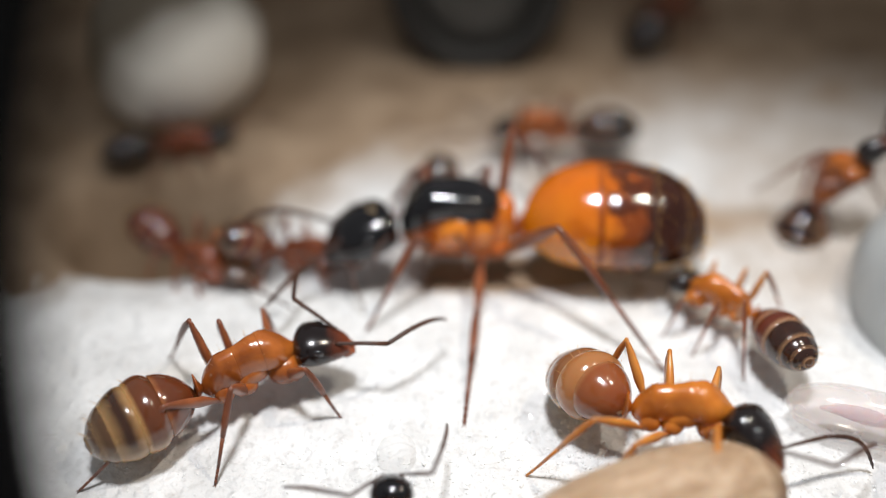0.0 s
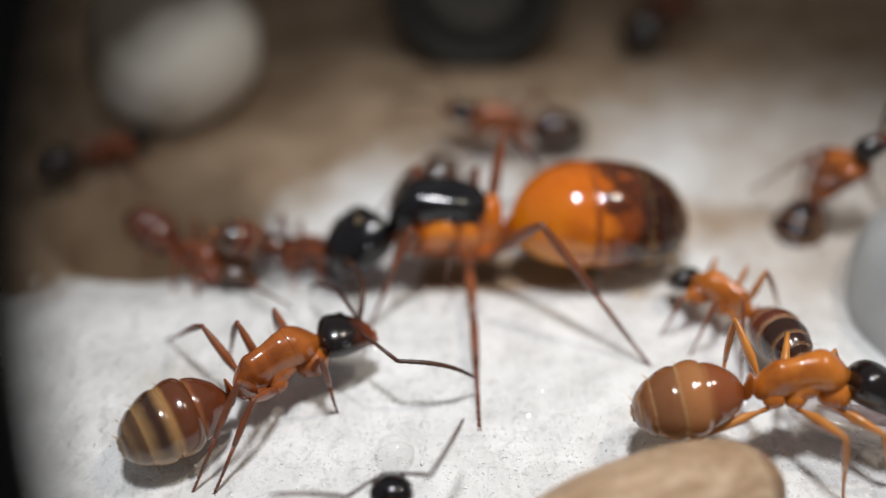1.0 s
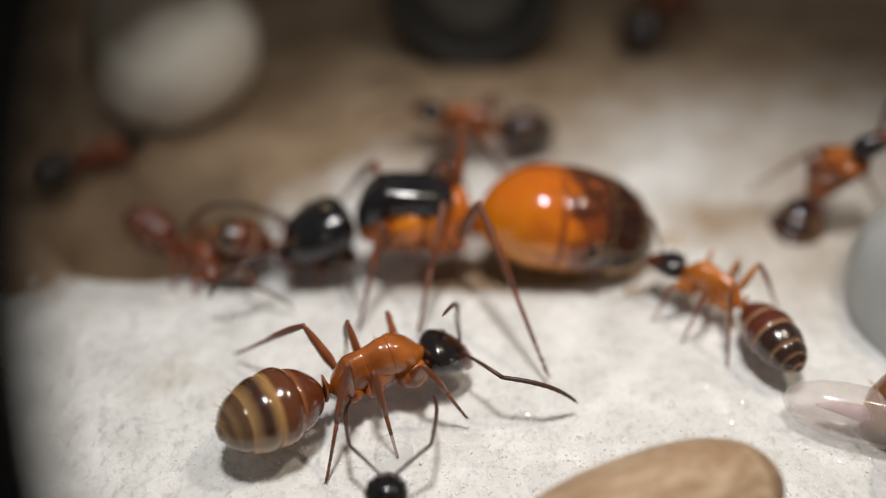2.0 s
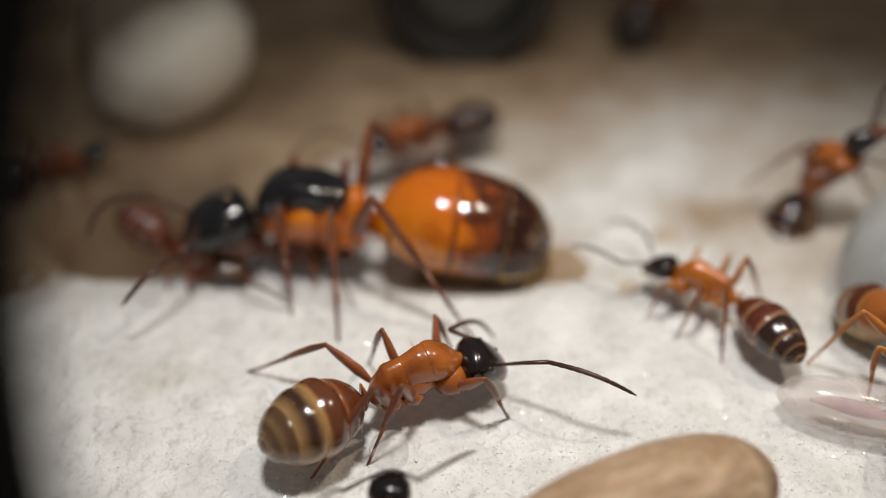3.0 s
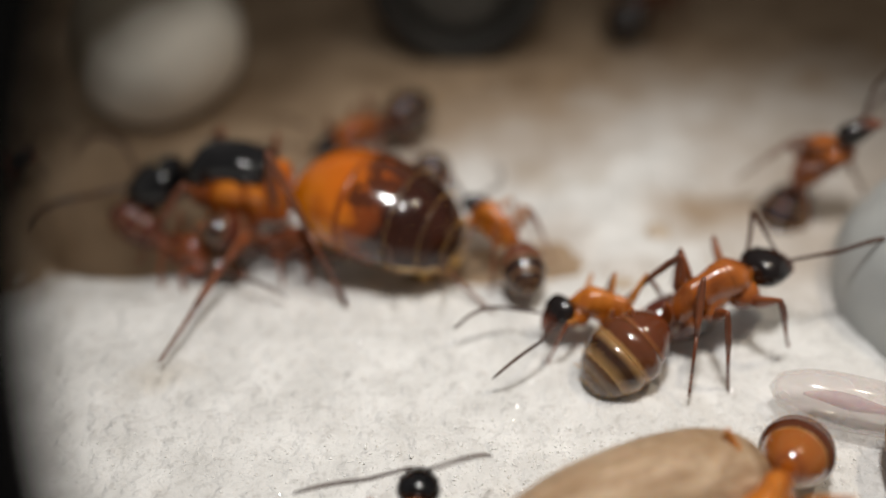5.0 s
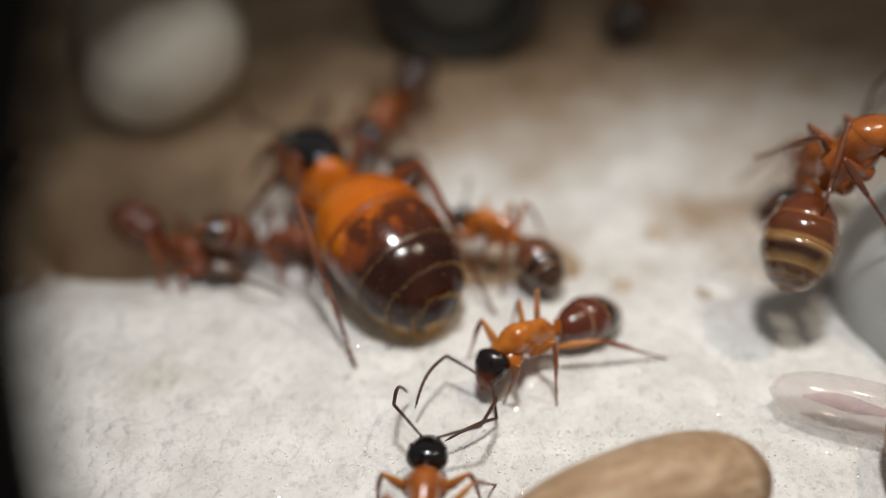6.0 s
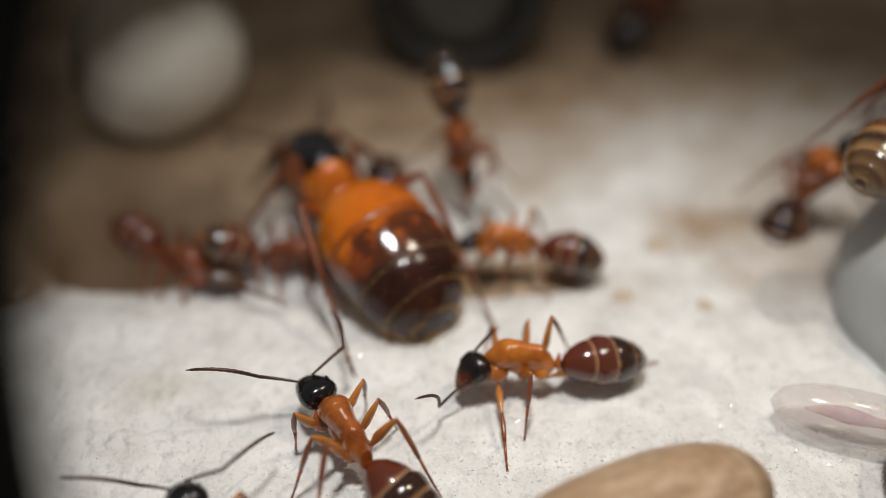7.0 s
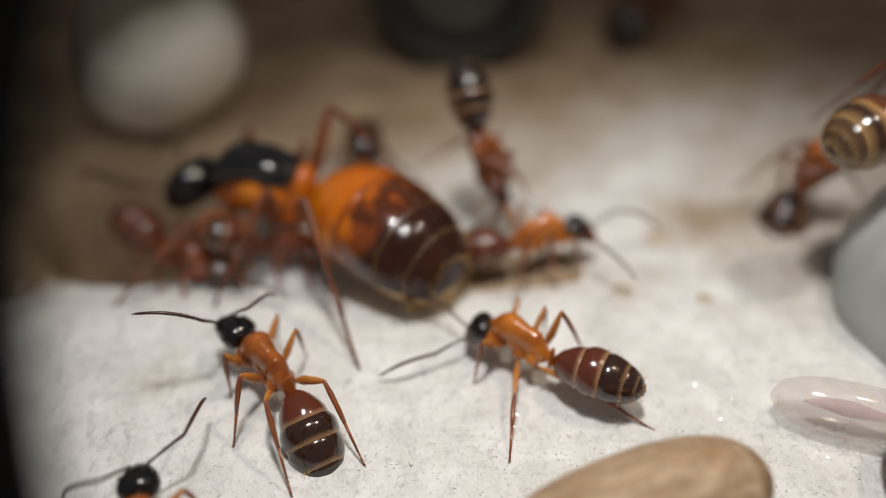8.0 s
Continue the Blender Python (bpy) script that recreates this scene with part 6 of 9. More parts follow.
        (6, -0.63, 18.80, 1.80, 88, 5, -4, -15, 3, -19, 43, 10, -10, -40, -78, 11, -16, -26, -2.4, 19.8, 0, -2.8, 18.6, 0, -3.0, 15.8, 0, 1.5, 20.0, 0, 2.0, 20.9, 0, 1.6, 15.9, 0),
        (6.25, -1.13, 19.59, 1.80, 91, 5, -1, -17, 3, -16, 67, 6, 41, -26, -82, 9, -8, -32, -3.3, 21.5, 0, -3.7, 19.9, 0, -3.6, 17.5, 0, 0.5, 21.6, 0, 2.1, 20.9, 0.1, 0.9, 17.5, 0),
        (6.5, -1.91, 20.57, 1.80, 95, 5, 2, -18, 4, -11, 91, 4, 91, -5, -84, 9, -5, -37, -3.3, 21.5, 0, -4.6, 20.7, 0, -3.6, 17.5, 0, -0.5, 22.8, 0, 2.2, 20.9, 0, 0.8, 20.7, 0),
        (6.75, -2.91, 21.74, 1.80, 111, 4, 6, -14, 11, 4, 75, 8, 81, 9, -85, 17, -8, -24, -5.6, 23.0, 0, -4.6, 20.7, 0, -4.5, 19.1, 0, -2.0, 24.3, 0, -1.0, 22.9, 0, 0.4, 20.7, 0.2),
        (7, -3.59, 22.61, 1.80, 123, 4, 7, -9, 16, 19, 59, 12, 62, 15, -86, 25, -15, -12, -5.6, 23.0, 0, -5.5, 20.6, 0, -4.5, 19.1, 0, -3.0, 25.2, 0, -1.7, 24.0, 0, 0, 20.8, 0),
        (7.25, -3.63, 22.80, 1.80, 119, 4, 1, -5, 12, 24, 65, 8, 34, -16, -83, 25, -42, -28, -6.1, 23.4, 0, -5.6, 20.6, 0.1, -4.5, 19.1, 0, -3.0, 25.2, 0, -1.7, 24.0, 0, -0.2, 20.7, 0.1),
        (7.5, -3.67, 23.00, 1.80, 114, 3, -6, -2, 6, 27, 77, 4, 16, -48, -81, 24, -66, -43, -6.1, 23.4, 0, -5.7, 20.5, 0, -4.5, 19.1, 0, -3.0, 25.2, 0, -1.7, 24.0, 0, -0.4, 20.7, 0),
        (7.75, -5.27, 24.37, 1.80, 122, 4, 3, -1, -3, 30, 103, 27, 38, -15, -123, 35, -62, -37, -8.4, 25.2, 0, -6.8, 21.6, 0.9, -6.5, 21.6, 0, -5.1, 27.2, 0, -3.9, 26.1, 0, -1.6, 21.2, 0.8),
        (8, -6.83, 25.58, 1.80, 130, 4, 11, -1, -9, 31, 122, 49, 59, 18, -164, 45, -58, -32, -8.4, 25.2, 0, -7.9, 22.7, 0, -5.4, 20.5, 0, -7.0, 28.5, 0, -5.6, 27.5, 0, -2.8, 21.8, 0),
    ]
    worker_d_rows = [
        (0, -3.69, 11.43, 1.80, 120, 8, -15, -66, -2, -49, 17, -9, -20, -32, -47, -8, -31, -31, -6.1, 11.8, 0, -5.7, 10.2, 0, -4.4, 8.2, 0, -2.9, 13.8, 0, -1.6, 12.6, 0, -0.5, 10.4, 0),
        (0.25, -3.69, 11.43, 1.80, 120, 8, -15, -66, -2, -49, 18, -15, -19, -30, -47, -14, -20, -31, -6.1, 11.8, 0, -5.7, 10.2, 0, -4.4, 8.2, 0, -2.9, 13.8, 0, -1.6, 12.6, 0, -0.5, 10.4, 0),
        (0.5, -3.68, 11.43, 1.80, 120, 8, -15, -66, -3, -49, 22, -20, -11, -25, -49, -19, -11, -28, -6.1, 11.8, 0, -5.7, 10.2, 0, -4.4, 8.2, 0, -2.9, 13.8, 0, -1.6, 12.6, 0, -0.5, 10.4, 0),
        (0.75, -3.67, 11.43, 1.80, 120, 8, -15, -66, -3, -49, 28, -22, -1, -19, -54, -22, -10, -22, -6.1, 11.8, 0, -5.7, 10.2, 0, -4.4, 8.2, 0, -2.9, 13.8, 0, -1.6, 12.6, 0, -0.5, 10.4, 0),
        (1, -3.66, 11.44, 1.80, 121, 8, -15, -66, -3, -49, 33, -19, 7, -13, -60, -20, -16, -16, -6.1, 11.8, 0, -5.7, 10.2, 0, -4.4, 8.2, 0, -2.9, 13.8, 0, -1.6, 12.6, 0, -0.5, 10.4, 0),
        (1.25, -3.65, 11.44, 1.80, 121, 8, -15, -66, -4, -49, 37, -13, 7, -9, -66, -15, -27, -11, -6.1, 11.8, 0, -5.7, 10.2, 0, -4.4, 8.2, 0, -2.9, 13.8, 0, -1.6, 12.6, 0, -0.5, 10.4, 0),
        (1.5, -3.64, 11.45, 1.80, 121, 8, -15, -66, -5, -49, 39, -8, -1, -9, -69, -9, -36, -9, -6.1, 11.8, 0, -5.7, 10.2, 0, -4.4, 8.2, 0, -2.9, 13.8, 0, -1.6, 12.6, 0, -0.5, 10.4, 0),
        (1.75, -3.62, 11.46, 1.80, 121, 8, -16, -66, -6, -49, 37, -4, -12, -12, -70, -5, -38, -10, -6.1, 11.8, 0, -5.7, 10.2, 0, -4.4, 8.2, 0, -2.9, 13.8, 0, -1.6, 12.6, 0, -0.5, 10.4, 0),
        (2, -3.60, 11.48, 1.80, 121, 8, -16, -66, -6, -49, 33, -5, -20, -18, -68, -5, -33, -15, -6.1, 11.8, 0, -5.7, 10.2, 0, -4.4, 8.2, 0, -2.9, 13.8, 0, -1.6, 12.6, 0, -0.5, 10.4, 0),
        (2.25, -3.58, 11.49, 1.80, 121, 8, -16, -66, -7, -49, 27, -10, -21, -25, -63, -9, -23, -21, -6.1, 11.8, 0, -5.7, 10.2, 0, -4.4, 8.2, 0, -2.9, 13.8, 0, -1.6, 12.6, 0, -0.5, 10.4, 0),
        (2.5, -3.56, 11.51, 1.80, 122, 8, -16, -65, -8, -49, 21, -16, -14, -30, -57, -15, -14, -27, -6.1, 11.8, 0, -5.7, 10.2, 0, -4.4, 8.2, 0, -2.9, 13.8, 0, -1.6, 12.6, 0, -0.5, 10.4, 0),
        (2.75, -3.54, 11.53, 1.80, 122, 8, -17, -65, -9, -49, 17, -20, -3, -32, -52, -20, -11, -31, -6.1, 11.8, 0, -5.7, 10.2, 0, -4.4, 8.2, 0, -2.9, 13.8, 0, -1.6, 12.6, 0, -0.5, 10.4, 0),
        (3, -3.52, 11.56, 1.80, 122, 8, -17, -65, -10, -49, 15, -21, 4, -30, -49, -21, -17, -31, -6.1, 11.8, 0, -5.7, 10.2, 0, -4.4, 8.2, 0, -2.9, 13.8, 0, -1.6, 12.6, 0, -0.5, 10.4, 0),
        (3.25, -3.50, 11.59, 1.80, 123, 8, -17, -64, -11, -49, 16, -17, 5, -25, -49, -17, -27, -28, -6.1, 11.8, 0, -5.7, 10.2, 0, -4.4, 8.2, 0, -2.9, 13.8, 0, -1.6, 12.6, 0, -0.5, 10.4, 0),
        (3.5, -3.48, 11.62, 1.80, 123, 8, -17, -64, -12, -49, 20, -10, -2, -18, -52, -11, -37, -22, -6.1, 11.8, 0, -5.7, 10.2, 0, -4.4, 8.2, 0, -2.9, 13.8, 0, -1.6, 12.6, 0, -0.5, 10.4, 0),
        (3.75, -3.46, 11.66, 1.80, 124, 7, -18, -64, -13, -49, 25, -5, -13, -12, -57, -6, -41, -15, -6.1, 11.8, 0, -5.7, 10.2, 0, -4.4, 8.2, 0, -2.9, 13.8, 0, -1.6, 12.6, 0, -0.5, 10.4, 0),
        (4, -3.44, 11.70, 1.80, 124, 7, -18, -63, -14, -49, 31, -3, -22, -9, -63, -3, -36, -10, -6.1, 11.8, 0, -5.7, 10.2, 0, -4.4, 8.2, 0, -2.9, 13.8, 0, -1.6, 12.6, 0, -0.5, 10.4, 0),
        (4.25, -3.42, 11.74, 1.80, 125, 7, -18, -63, -15, -49, 35, -5, -23, -9, -69, -4, -26, -9, -6.1, 11.8, 0, -5.7, 10.2, 0, -4.4, 8.2, 0, -2.9, 13.8, 0, -1.6, 12.6, 0, -0.2, 11.0, 0),
        (4.5, -3.40, 11.79, 1.80, 125, 7, -18, -62, -16, -49, 36, -10, -17, -13, -72, -9, -16, -10, -6.1, 11.8, 0, -5.7, 10.2, 0, -3.8, 8.5, 0, -2.9, 13.8, 0, -1.5, 13.1, 0, -0.2, 11.0, 0),
        (4.75, -3.39, 11.85, 1.80, 126, 7, -19, -61, -17, -49, 34, -16, -6, -19, -73, -15, -13, -15, -6.1, 11.8, 0, -5.7, 10.2, 0, -3.8, 8.5, 0, -2.9, 13.8, 0, -1.5, 13.1, 0, -0.2, 11.0, 0),
        (5, -3.38, 11.91, 1.80, 126, 7, -19, -61, -17, -49, 30, -19, 2, -25, -70, -18, -18, -22, -6.1, 11.8, 0, -5.7, 10.2, 0, -3.8, 8.5, 0, -2.9, 13.8, 0, -1.5, 13.1, 0, -0.2, 11.0, 0),
        (5.25, -3.37, 11.98, 1.80, 127, 7, -19, -60, -18, -49, 24, -17, 4, -30, -65, -18, -28, -28, -6.1, 11.8, 0, -5.2, 10.6, 0, -3.8, 8.5, 0, -2.8, 14.4, 0, -1.5, 13.1, 0, -0.2, 11.0, 0),
        (5.5, -3.36, 12.05, 1.80, 127, 7, -19, -59, -18, -49, 18, -12, -3, -32, -59, -13, -38, -31, -6.1, 11.8, 0, -5.2, 10.6, 0, -3.8, 8.5, 0, -2.8, 14.4, 0, -1.5, 13.1, 0, -0.2, 11.0, 0),
        (5.75, -3.35, 12.13, 1.80, 128, 7, -19, -58, -18, -49, 14, -5, -13, -29, -54, -6, -42, -31, -6.1, 11.8, 0, -5.2, 10.6, 0, -3.8, 8.5, 0, -2.8, 14.4, 0, -1.5, 13.1, 0, -0.1, 11.6, 0),
        (6, -3.35, 12.21, 1.80, 129, 7, -19, -57, -18, -49, 13, -1, -22, -24, -51, -1, -38, -27, -6.1, 11.8, 0, -5.2, 10.6, 0, -3.8, 8.5, 0, -2.8, 14.4, 0, -1.5, 13.1, 0, -0.1, 11.6, 0),
        (6.25, -4.00, 13.46, 1.80, 130, 6, -16, -47, -17, -44, 17, 5, -21, -18, -47, 5, -24, -21, -6.8, 14.1, 0, -6.1, 12.5, 0, -4.5, 10.8, 0, -3.9, 16.5, 0, -2.5, 15.6, 0, -1.1, 13.7, 0),
        (6.5, -5.16, 15.35, 1.80, 132, 5, -10, -33, -14, -34, 27, 8, -10, -12, -45, 9, -9, -15, -8.1, 16.0, 0, -7.3, 14.4, 0, -5.6, 12.7, 0, -5.3, 18.5, 0, -3.8, 17.5, 0, -2.3, 15.7, 0),
        (6.75, -6.31, 16.86, 1.80, 130, 5, -5, -23, -8, -22, 33, -10, 33, 6, -87, 19, -36, -11, -9.3, 17.3, 0, -8.5, 15.8, 0, -6.9, 14.0, 0, -6.3, 19.8, 0, -3.8, 17.5, 0, -3.5, 16.9, 0),
        (7, -7.46, 17.82, 1.80, 127, 4, -2, -17, -1, -14, 28, -27, 60, 21, -129, 30, -72, -11, -10.4, 18.2, 0, -8.5, 15.8, 0, -8.2, 14.7, 0, -6.3, 19.8, 0, -6.0, 19.4, 0, -3.5, 16.9, 0),
        (7.25, -8.53, 18.03, 1.80, 109, 5, -10, -18, 6, -20, 49, -5, 14, 6, -127, 33, -45, -22, -10.4, 18.2, 0, -11.1, 17.3, 0, -10.2, 15.0, 0, -7.6, 20.2, 0, -6.0, 19.4, 0, -6.0, 16.5, 0),
        (7.5, -9.30, 18.12, 1.80, 93, 5, -17, -20, 11, -26, 85, 23, -31, -15, -123, 35, -18, -33, -11.5, 19.6, 0, -11.1, 17.3, 0, -11.6, 15.5, 0, -7.6, 20.2, 0, -7.2, 18.2, 0, -7.2, 15.8, 0),
        (7.75, -9.67, 17.98, 1.80, 99, 5, -10, -18, 8, -23, 121, 33, 16, -33, -92, 25, -18, -27, -11.5, 19.6, 0, -12.1, 17.5, 0, -11.6, 15.5, 0, -8.2, 19.8, 0, -7.2, 18.2, 0, -7.2, 15.8, 0),
        (8, -9.84, 17.83, 1.80, 105, 5, -2, -15, 4, -19, 142, 38, 63, -43, -65, 14, -19, -21, -12.2, 18.8, 0, -12.1, 17.5, 0, -11.4, 14.8, 0, -8.2, 19.8, 0, -7.2, 18.2, 0, -7.2, 15.8, 0),
    ]
    worker_e_rows = [
        (0, 26.40, 26.74, 2.90, -133, 0, 62, -63, 8, -10, 104, -16, 56, -21, 30, -11, 61, -31, 26.7, 24.0, 0, 28.3, 25.0, 0, 30.1, 27.1, 0, 23.6, 26.9, 0, 24.6, 28.6, 0, 26.5, 30.5, 0),
        (0.25, 26.37, 26.73, 2.90, -133, 0, 62, -63, 8, -10, 110, -10, 62, -15, 28, -6, 51, -29, 26.7, 24.0, 0, 28.3, 25.0, 0, 30.1, 27.1, 0, 23.6, 26.9, 0, 24.6, 28.6, 0, 26.5, 30.5, 0),
        (0.5, 26.29, 26.70, 2.90, -133, 0, 62, -64, 8, -10, 114, -5, 72, -10, 24, -3, 42, -24, 26.7, 24.0, 0, 28.3, 25.0, 0, 30.1, 27.1, 0, 23.6, 26.9, 0, 24.6, 28.6, 0, 26.5, 30.5, 0),
        (0.75, 26.16, 26.66, 2.90, -133, 0, 62, -65, 8, -10, 116, -4, 82, -9, 18, -5, 39, -17, 26.7, 24.0, 0, 28.3, 25.0, 0, 30.1, 27.1, 0, 23.6, 26.9, 0, 24.6, 28.6, 0, 26.5, 30.5, 0),
        (1, 25.97, 26.59, 2.90, -133, 0, 62, -65, 8, -9, 115, -6, 85, -11, 12, -11, 45, -12, 26.7, 24.0, 0, 28.3, 25.0, 0, 30.1, 27.1, 0, 23.6, 26.9, 0, 24.6, 28.6, 0, 26.5, 30.5, 0),
        (1.25, 25.72, 26.51, 2.90, -133, 0, 62, -66, 7, -9, 111, -12, 80, -16, 8, -17, 56, -9, 26.7, 24.0, 0, 27.6, 24.7, 0, 30.1, 27.1, 0, 22.8, 26.6, 0, 24.6, 28.6, 0, 25.7, 30.2, 0),
        (1.5, 25.42, 26.41, 2.90, -133, 0, 62, -67, 7, -8, 106, -19, 70, -23, 8, -22, 65, -10, 25.6, 23.6, 0, 27.6, 24.7, 0, 29.0, 26.7, 0, 22.8, 26.6, 0, 23.4, 28.2, 0, 25.7, 30.2, 0),
        (1.75, 25.06, 26.30, 2.90, -133, 0, 62, -68, 6, -7, 100, -22, 60, -28, 10, -22, 68, -14, 25.6, 23.6, 0, 27.6, 24.7, 0, 29.0, 26.7, 0, 22.8, 26.6, 0, 23.4, 28.2, 0, 25.7, 30.2, 0),
        (2, 24.63, 26.17, 2.90, -133, 0, 62, -68, 5, -6, 95, -22, 56, -31, 15, -18, 62, -20, 24.8, 23.4, 0, 27.6, 24.7, 0, 28.2, 26.5, 0, 22.8, 26.6, 0, 22.6, 27.9, 0, 25.7, 30.2, 0),
        (2.25, 24.15, 26.02, 2.90, -132, 0, 62, -69, 5, -5, 94, -17, 61, -31, 20, -12, 52, -26, 24.8, 23.4, 0, 25.9, 24.3, 0, 28.2, 26.5, 0, 21.2, 26.0, 0, 22.6, 27.9, 0, 24.0, 29.7, 0),
        (2.3, 24.04, 25.99, 2.90, -132, 0, 62, -69, 4, -5, 94, -16, 62, -30, 22, -11, 50, -27, 24.8, 23.4, 0, 25.9, 24.3, 0, 28.2, 26.5, 0, 21.2, 26.0, 0, 22.6, 27.9, 0, 24.0, 29.7, 0),
        (2.5, 22.70, 25.70, 2.90, -120, 0, 62, -65, 1, 3, 95, -9, 71, -27, 26, -5, 42, -31, 24.8, 23.4, 0, 24.0, 24.3, 0, 25.3, 26.7, 0, 19.0, 25.0, 0, 19.6, 26.9, 0, 21.0, 29.2, 0),
        (2.75, 19.85, 25.15, 2.90, -89, 0, 62, -57, -7, 23, 99, -1, 81, -21, 30, 0, 39, -31, 21.1, 23.2, 0, 21.6, 25.1, 0, 21.4, 27.8, 0, 16.9, 23.1, 0, 16.4, 25.0, 0, 16.4, 27.8, 0),
        (3, 18.18, 24.85, 2.90, -72, 0, 62, -52, -12, 34, 104, 2, 85, -14, 30, -1, 44, -29, 21.1, 23.2, 0, 20.3, 25.9, 0, 19.3, 28.5, 0, 16.4, 22.7, 0, 16.4, 25.0, 0, 14.6, 27.0, 0),
        (3.25, 18.08, 26.23, 2.90, -79, 0, 62, -60, -8, 10, 110, -5, 81, -10, 28, -11, 55, -23, 20.4, 25.4, 0, 20.3, 25.9, 0, 19.9, 30.0, 0, 16.3, 24.6, 0, 15.5, 26.4, 0, 15.1, 29.1, 0),
        (3.5, 17.96, 27.62, 2.90, -96, 0, 62, -69, 0, -15, 115, -16, 71, -9, 23, -20, 64, -17, 20.4, 25.4, 0, 20.1, 27.6, 0, 19.9, 30.0, 0, 15.2, 26.3, 0, 14.9, 28.2, 0, 15.3, 30.9, 0),
        (3.75, 15.65, 27.39, 2.90, -138, 0, 2, -7, 12, -13, 57, 23, 89, -17, -43, 8, 8, -11, 14.6, 24.4, 0, 16.3, 25.3, 0, 18.3, 27.2, 0, 11.8, 27.5, 0, 12.9, 29.1, 0, 15.3, 30.9, 0),
        (4, 12.47, 26.58, 2.90, -163, 0, 22, -13, -2, -47, 58, 36, 178, -23, -28, 7, 23, -9, 10.8, 24.1, 0, 12.7, 24.1, 0, 15.3, 25.0, 0, 9.6, 28.1, 0, 12.9, 29.1, 0, 13.9, 29.8, 0),
        (4.2, 13.26, 27.46, 2.90, -144, 0, 23, -20, -2, -12, 6, 34, 120, -20, -30, 7, 16, -9, 13.4, 25.0, 0, 15.2, 25.7, 0, 17.3, 27.4, 0, 9.6, 28.1, 0, 12.1, 29.9, 0, 14.3, 31.4, 0),
        (4.25, 13.25, 27.33, 2.90, -144, 0, 26, -24, -1, -10, -16, 34, 96, -19, -28, 7, 17, -10, 13.4, 25.0, 0, 15.2, 25.7, 0, 17.3, 27.4, 0, 10.5, 27.1, 0, 12.1, 29.9, 0, 14.3, 31.4, 0),
        (4.5, 13.11, 24.81, 2.90, -148, 0, 51, -40, 13, -2, -90, 31, 14, -14, -4, 4, 32, -14, 13.4, 20.2, 0, 14.3, 21.6, 0, 16.5, 23.2, 0, 9.9, 23.2, 0, 11.5, 26.0, 0, 13.9, 27.4, 0),
        (4.7, 11.93, 22.79, 2.90, -138, 0, 48, -36, 10, 18, -19, 21, 34, -21, -5, 10, 25, -19, 11.4, 18.9, 0, 13.1, 19.8, 0, 16.5, 23.2, 0, 8.5, 23.1, 0, 9.6, 23.7, 0, 11.7, 25.4, 0),
        (4.75, 11.64, 22.11, 2.90, -136, 0, 48, -37, 10, 20, -2, 19, 40, -23, -4, 10, 25, -21, 11.4, 18.9, 0, 13.1, 19.8, 0, 14.8, 20.6, 0, 8.5, 23.1, 0, 9.6, 23.7, 0, 11.7, 25.4, 0),
        (5, 10.18, 17.75, 2.90, -128, 0, 60, -64, 6, 28, 93, -3, 83, -31, 12, -4, 41, -27, 10.2, 13.4, 0, 11.7, 14.6, 0, 13.3, 16.8, 0, 6.9, 16.0, 0, 7.7, 17.8, 0, 9.4, 19.9, 0),
        (5.1, 9.80, 16.42, 2.90, -127, 0, 62, -69, 6, 30, 94, -6, 85, -29, 17, -8, 47, -29, 10.2, 13.4, 0, 11.7, 14.6, 0, 13.3, 16.8, 0, 6.9, 16.0, 0, 7.7, 17.8, 0, 9.4, 19.9, 0),
        (5.25, 9.41, 14.93, 2.90, -128, 0, 62, -69, 6, 33, 94, -7, 82, -26, 21, -11, 53, -31, 9.7, 11.4, 0, 11.3, 12.6, 0, 13.3, 16.8, 0, 6.4, 13.9, 0, 7.2, 15.7, 0, 8.9, 17.8, 0),
        (5.5, 8.96, 13.09, 2.90, -129, 0, 62, -69, 8, 36, 95, -12, 72, -20, 26, -17, 63, -31, 9.3, 9.8, 0, 11.3, 12.6, 0, 12.5, 13.1, 0, 6.4, 13.9, 0, 6.8, 14.2, 0, 8.9, 17.8, 0),
        (5.6, 8.90, 12.85, 2.90, -129, 0, 62, -69, 8, 37, 96, -14, 68, -17, 28, -19, 66, -30, 9.3, 9.8, 0, 10.9, 11.1, 0, 12.5, 13.1, 0, 6.1, 12.6, 0, 6.8, 14.2, 0, 8.7, 16.5, 0),
        (5.75, 8.87, 12.77, 2.90, -129, 0, 62, -69, 8, 37, 99, -18, 62, -14, 30, -22, 68, -28, 9.3, 9.8, 0, 10.9, 11.1, 0, 12.5, 13.1, 0, 6.1, 12.6, 0, 6.8, 14.2, 0, 8.7, 16.5, 0),
        (6, 8.83, 12.65, 2.90, -129, 0, 62, -69, 8, 37, 104, -22, 56, -10, 30, -23, 64, -23, 9.3, 9.8, 0, 10.9, 11.1, 0, 12.5, 13.1, 0, 6.1, 12.6, 0, 6.8, 14.2, 0, 8.7, 16.5, 0),
        (6.25, 8.80, 12.55, 2.90, -129, 0, 62, -69, 8, 38, 110, -23, 59, -9, 28, -20, 54, -16, 9.3, 9.8, 0, 10.9, 11.1, 0, 12.5, 13.1, 0, 6.1, 12.6, 0, 6.8, 14.2, 0, 8.7, 16.5, 0),
        (6.5, 8.77, 12.47, 2.90, -129, 0, 62, -69, 8, 38, 115, -19, 68, -12, 23, -14, 44, -11, 9.3, 9.8, 0, 10.9, 11.1, 0, 12.5, 13.1, 0, 6.1, 12.6, 0, 6.8, 14.2, 0, 8.7, 16.5, 0),
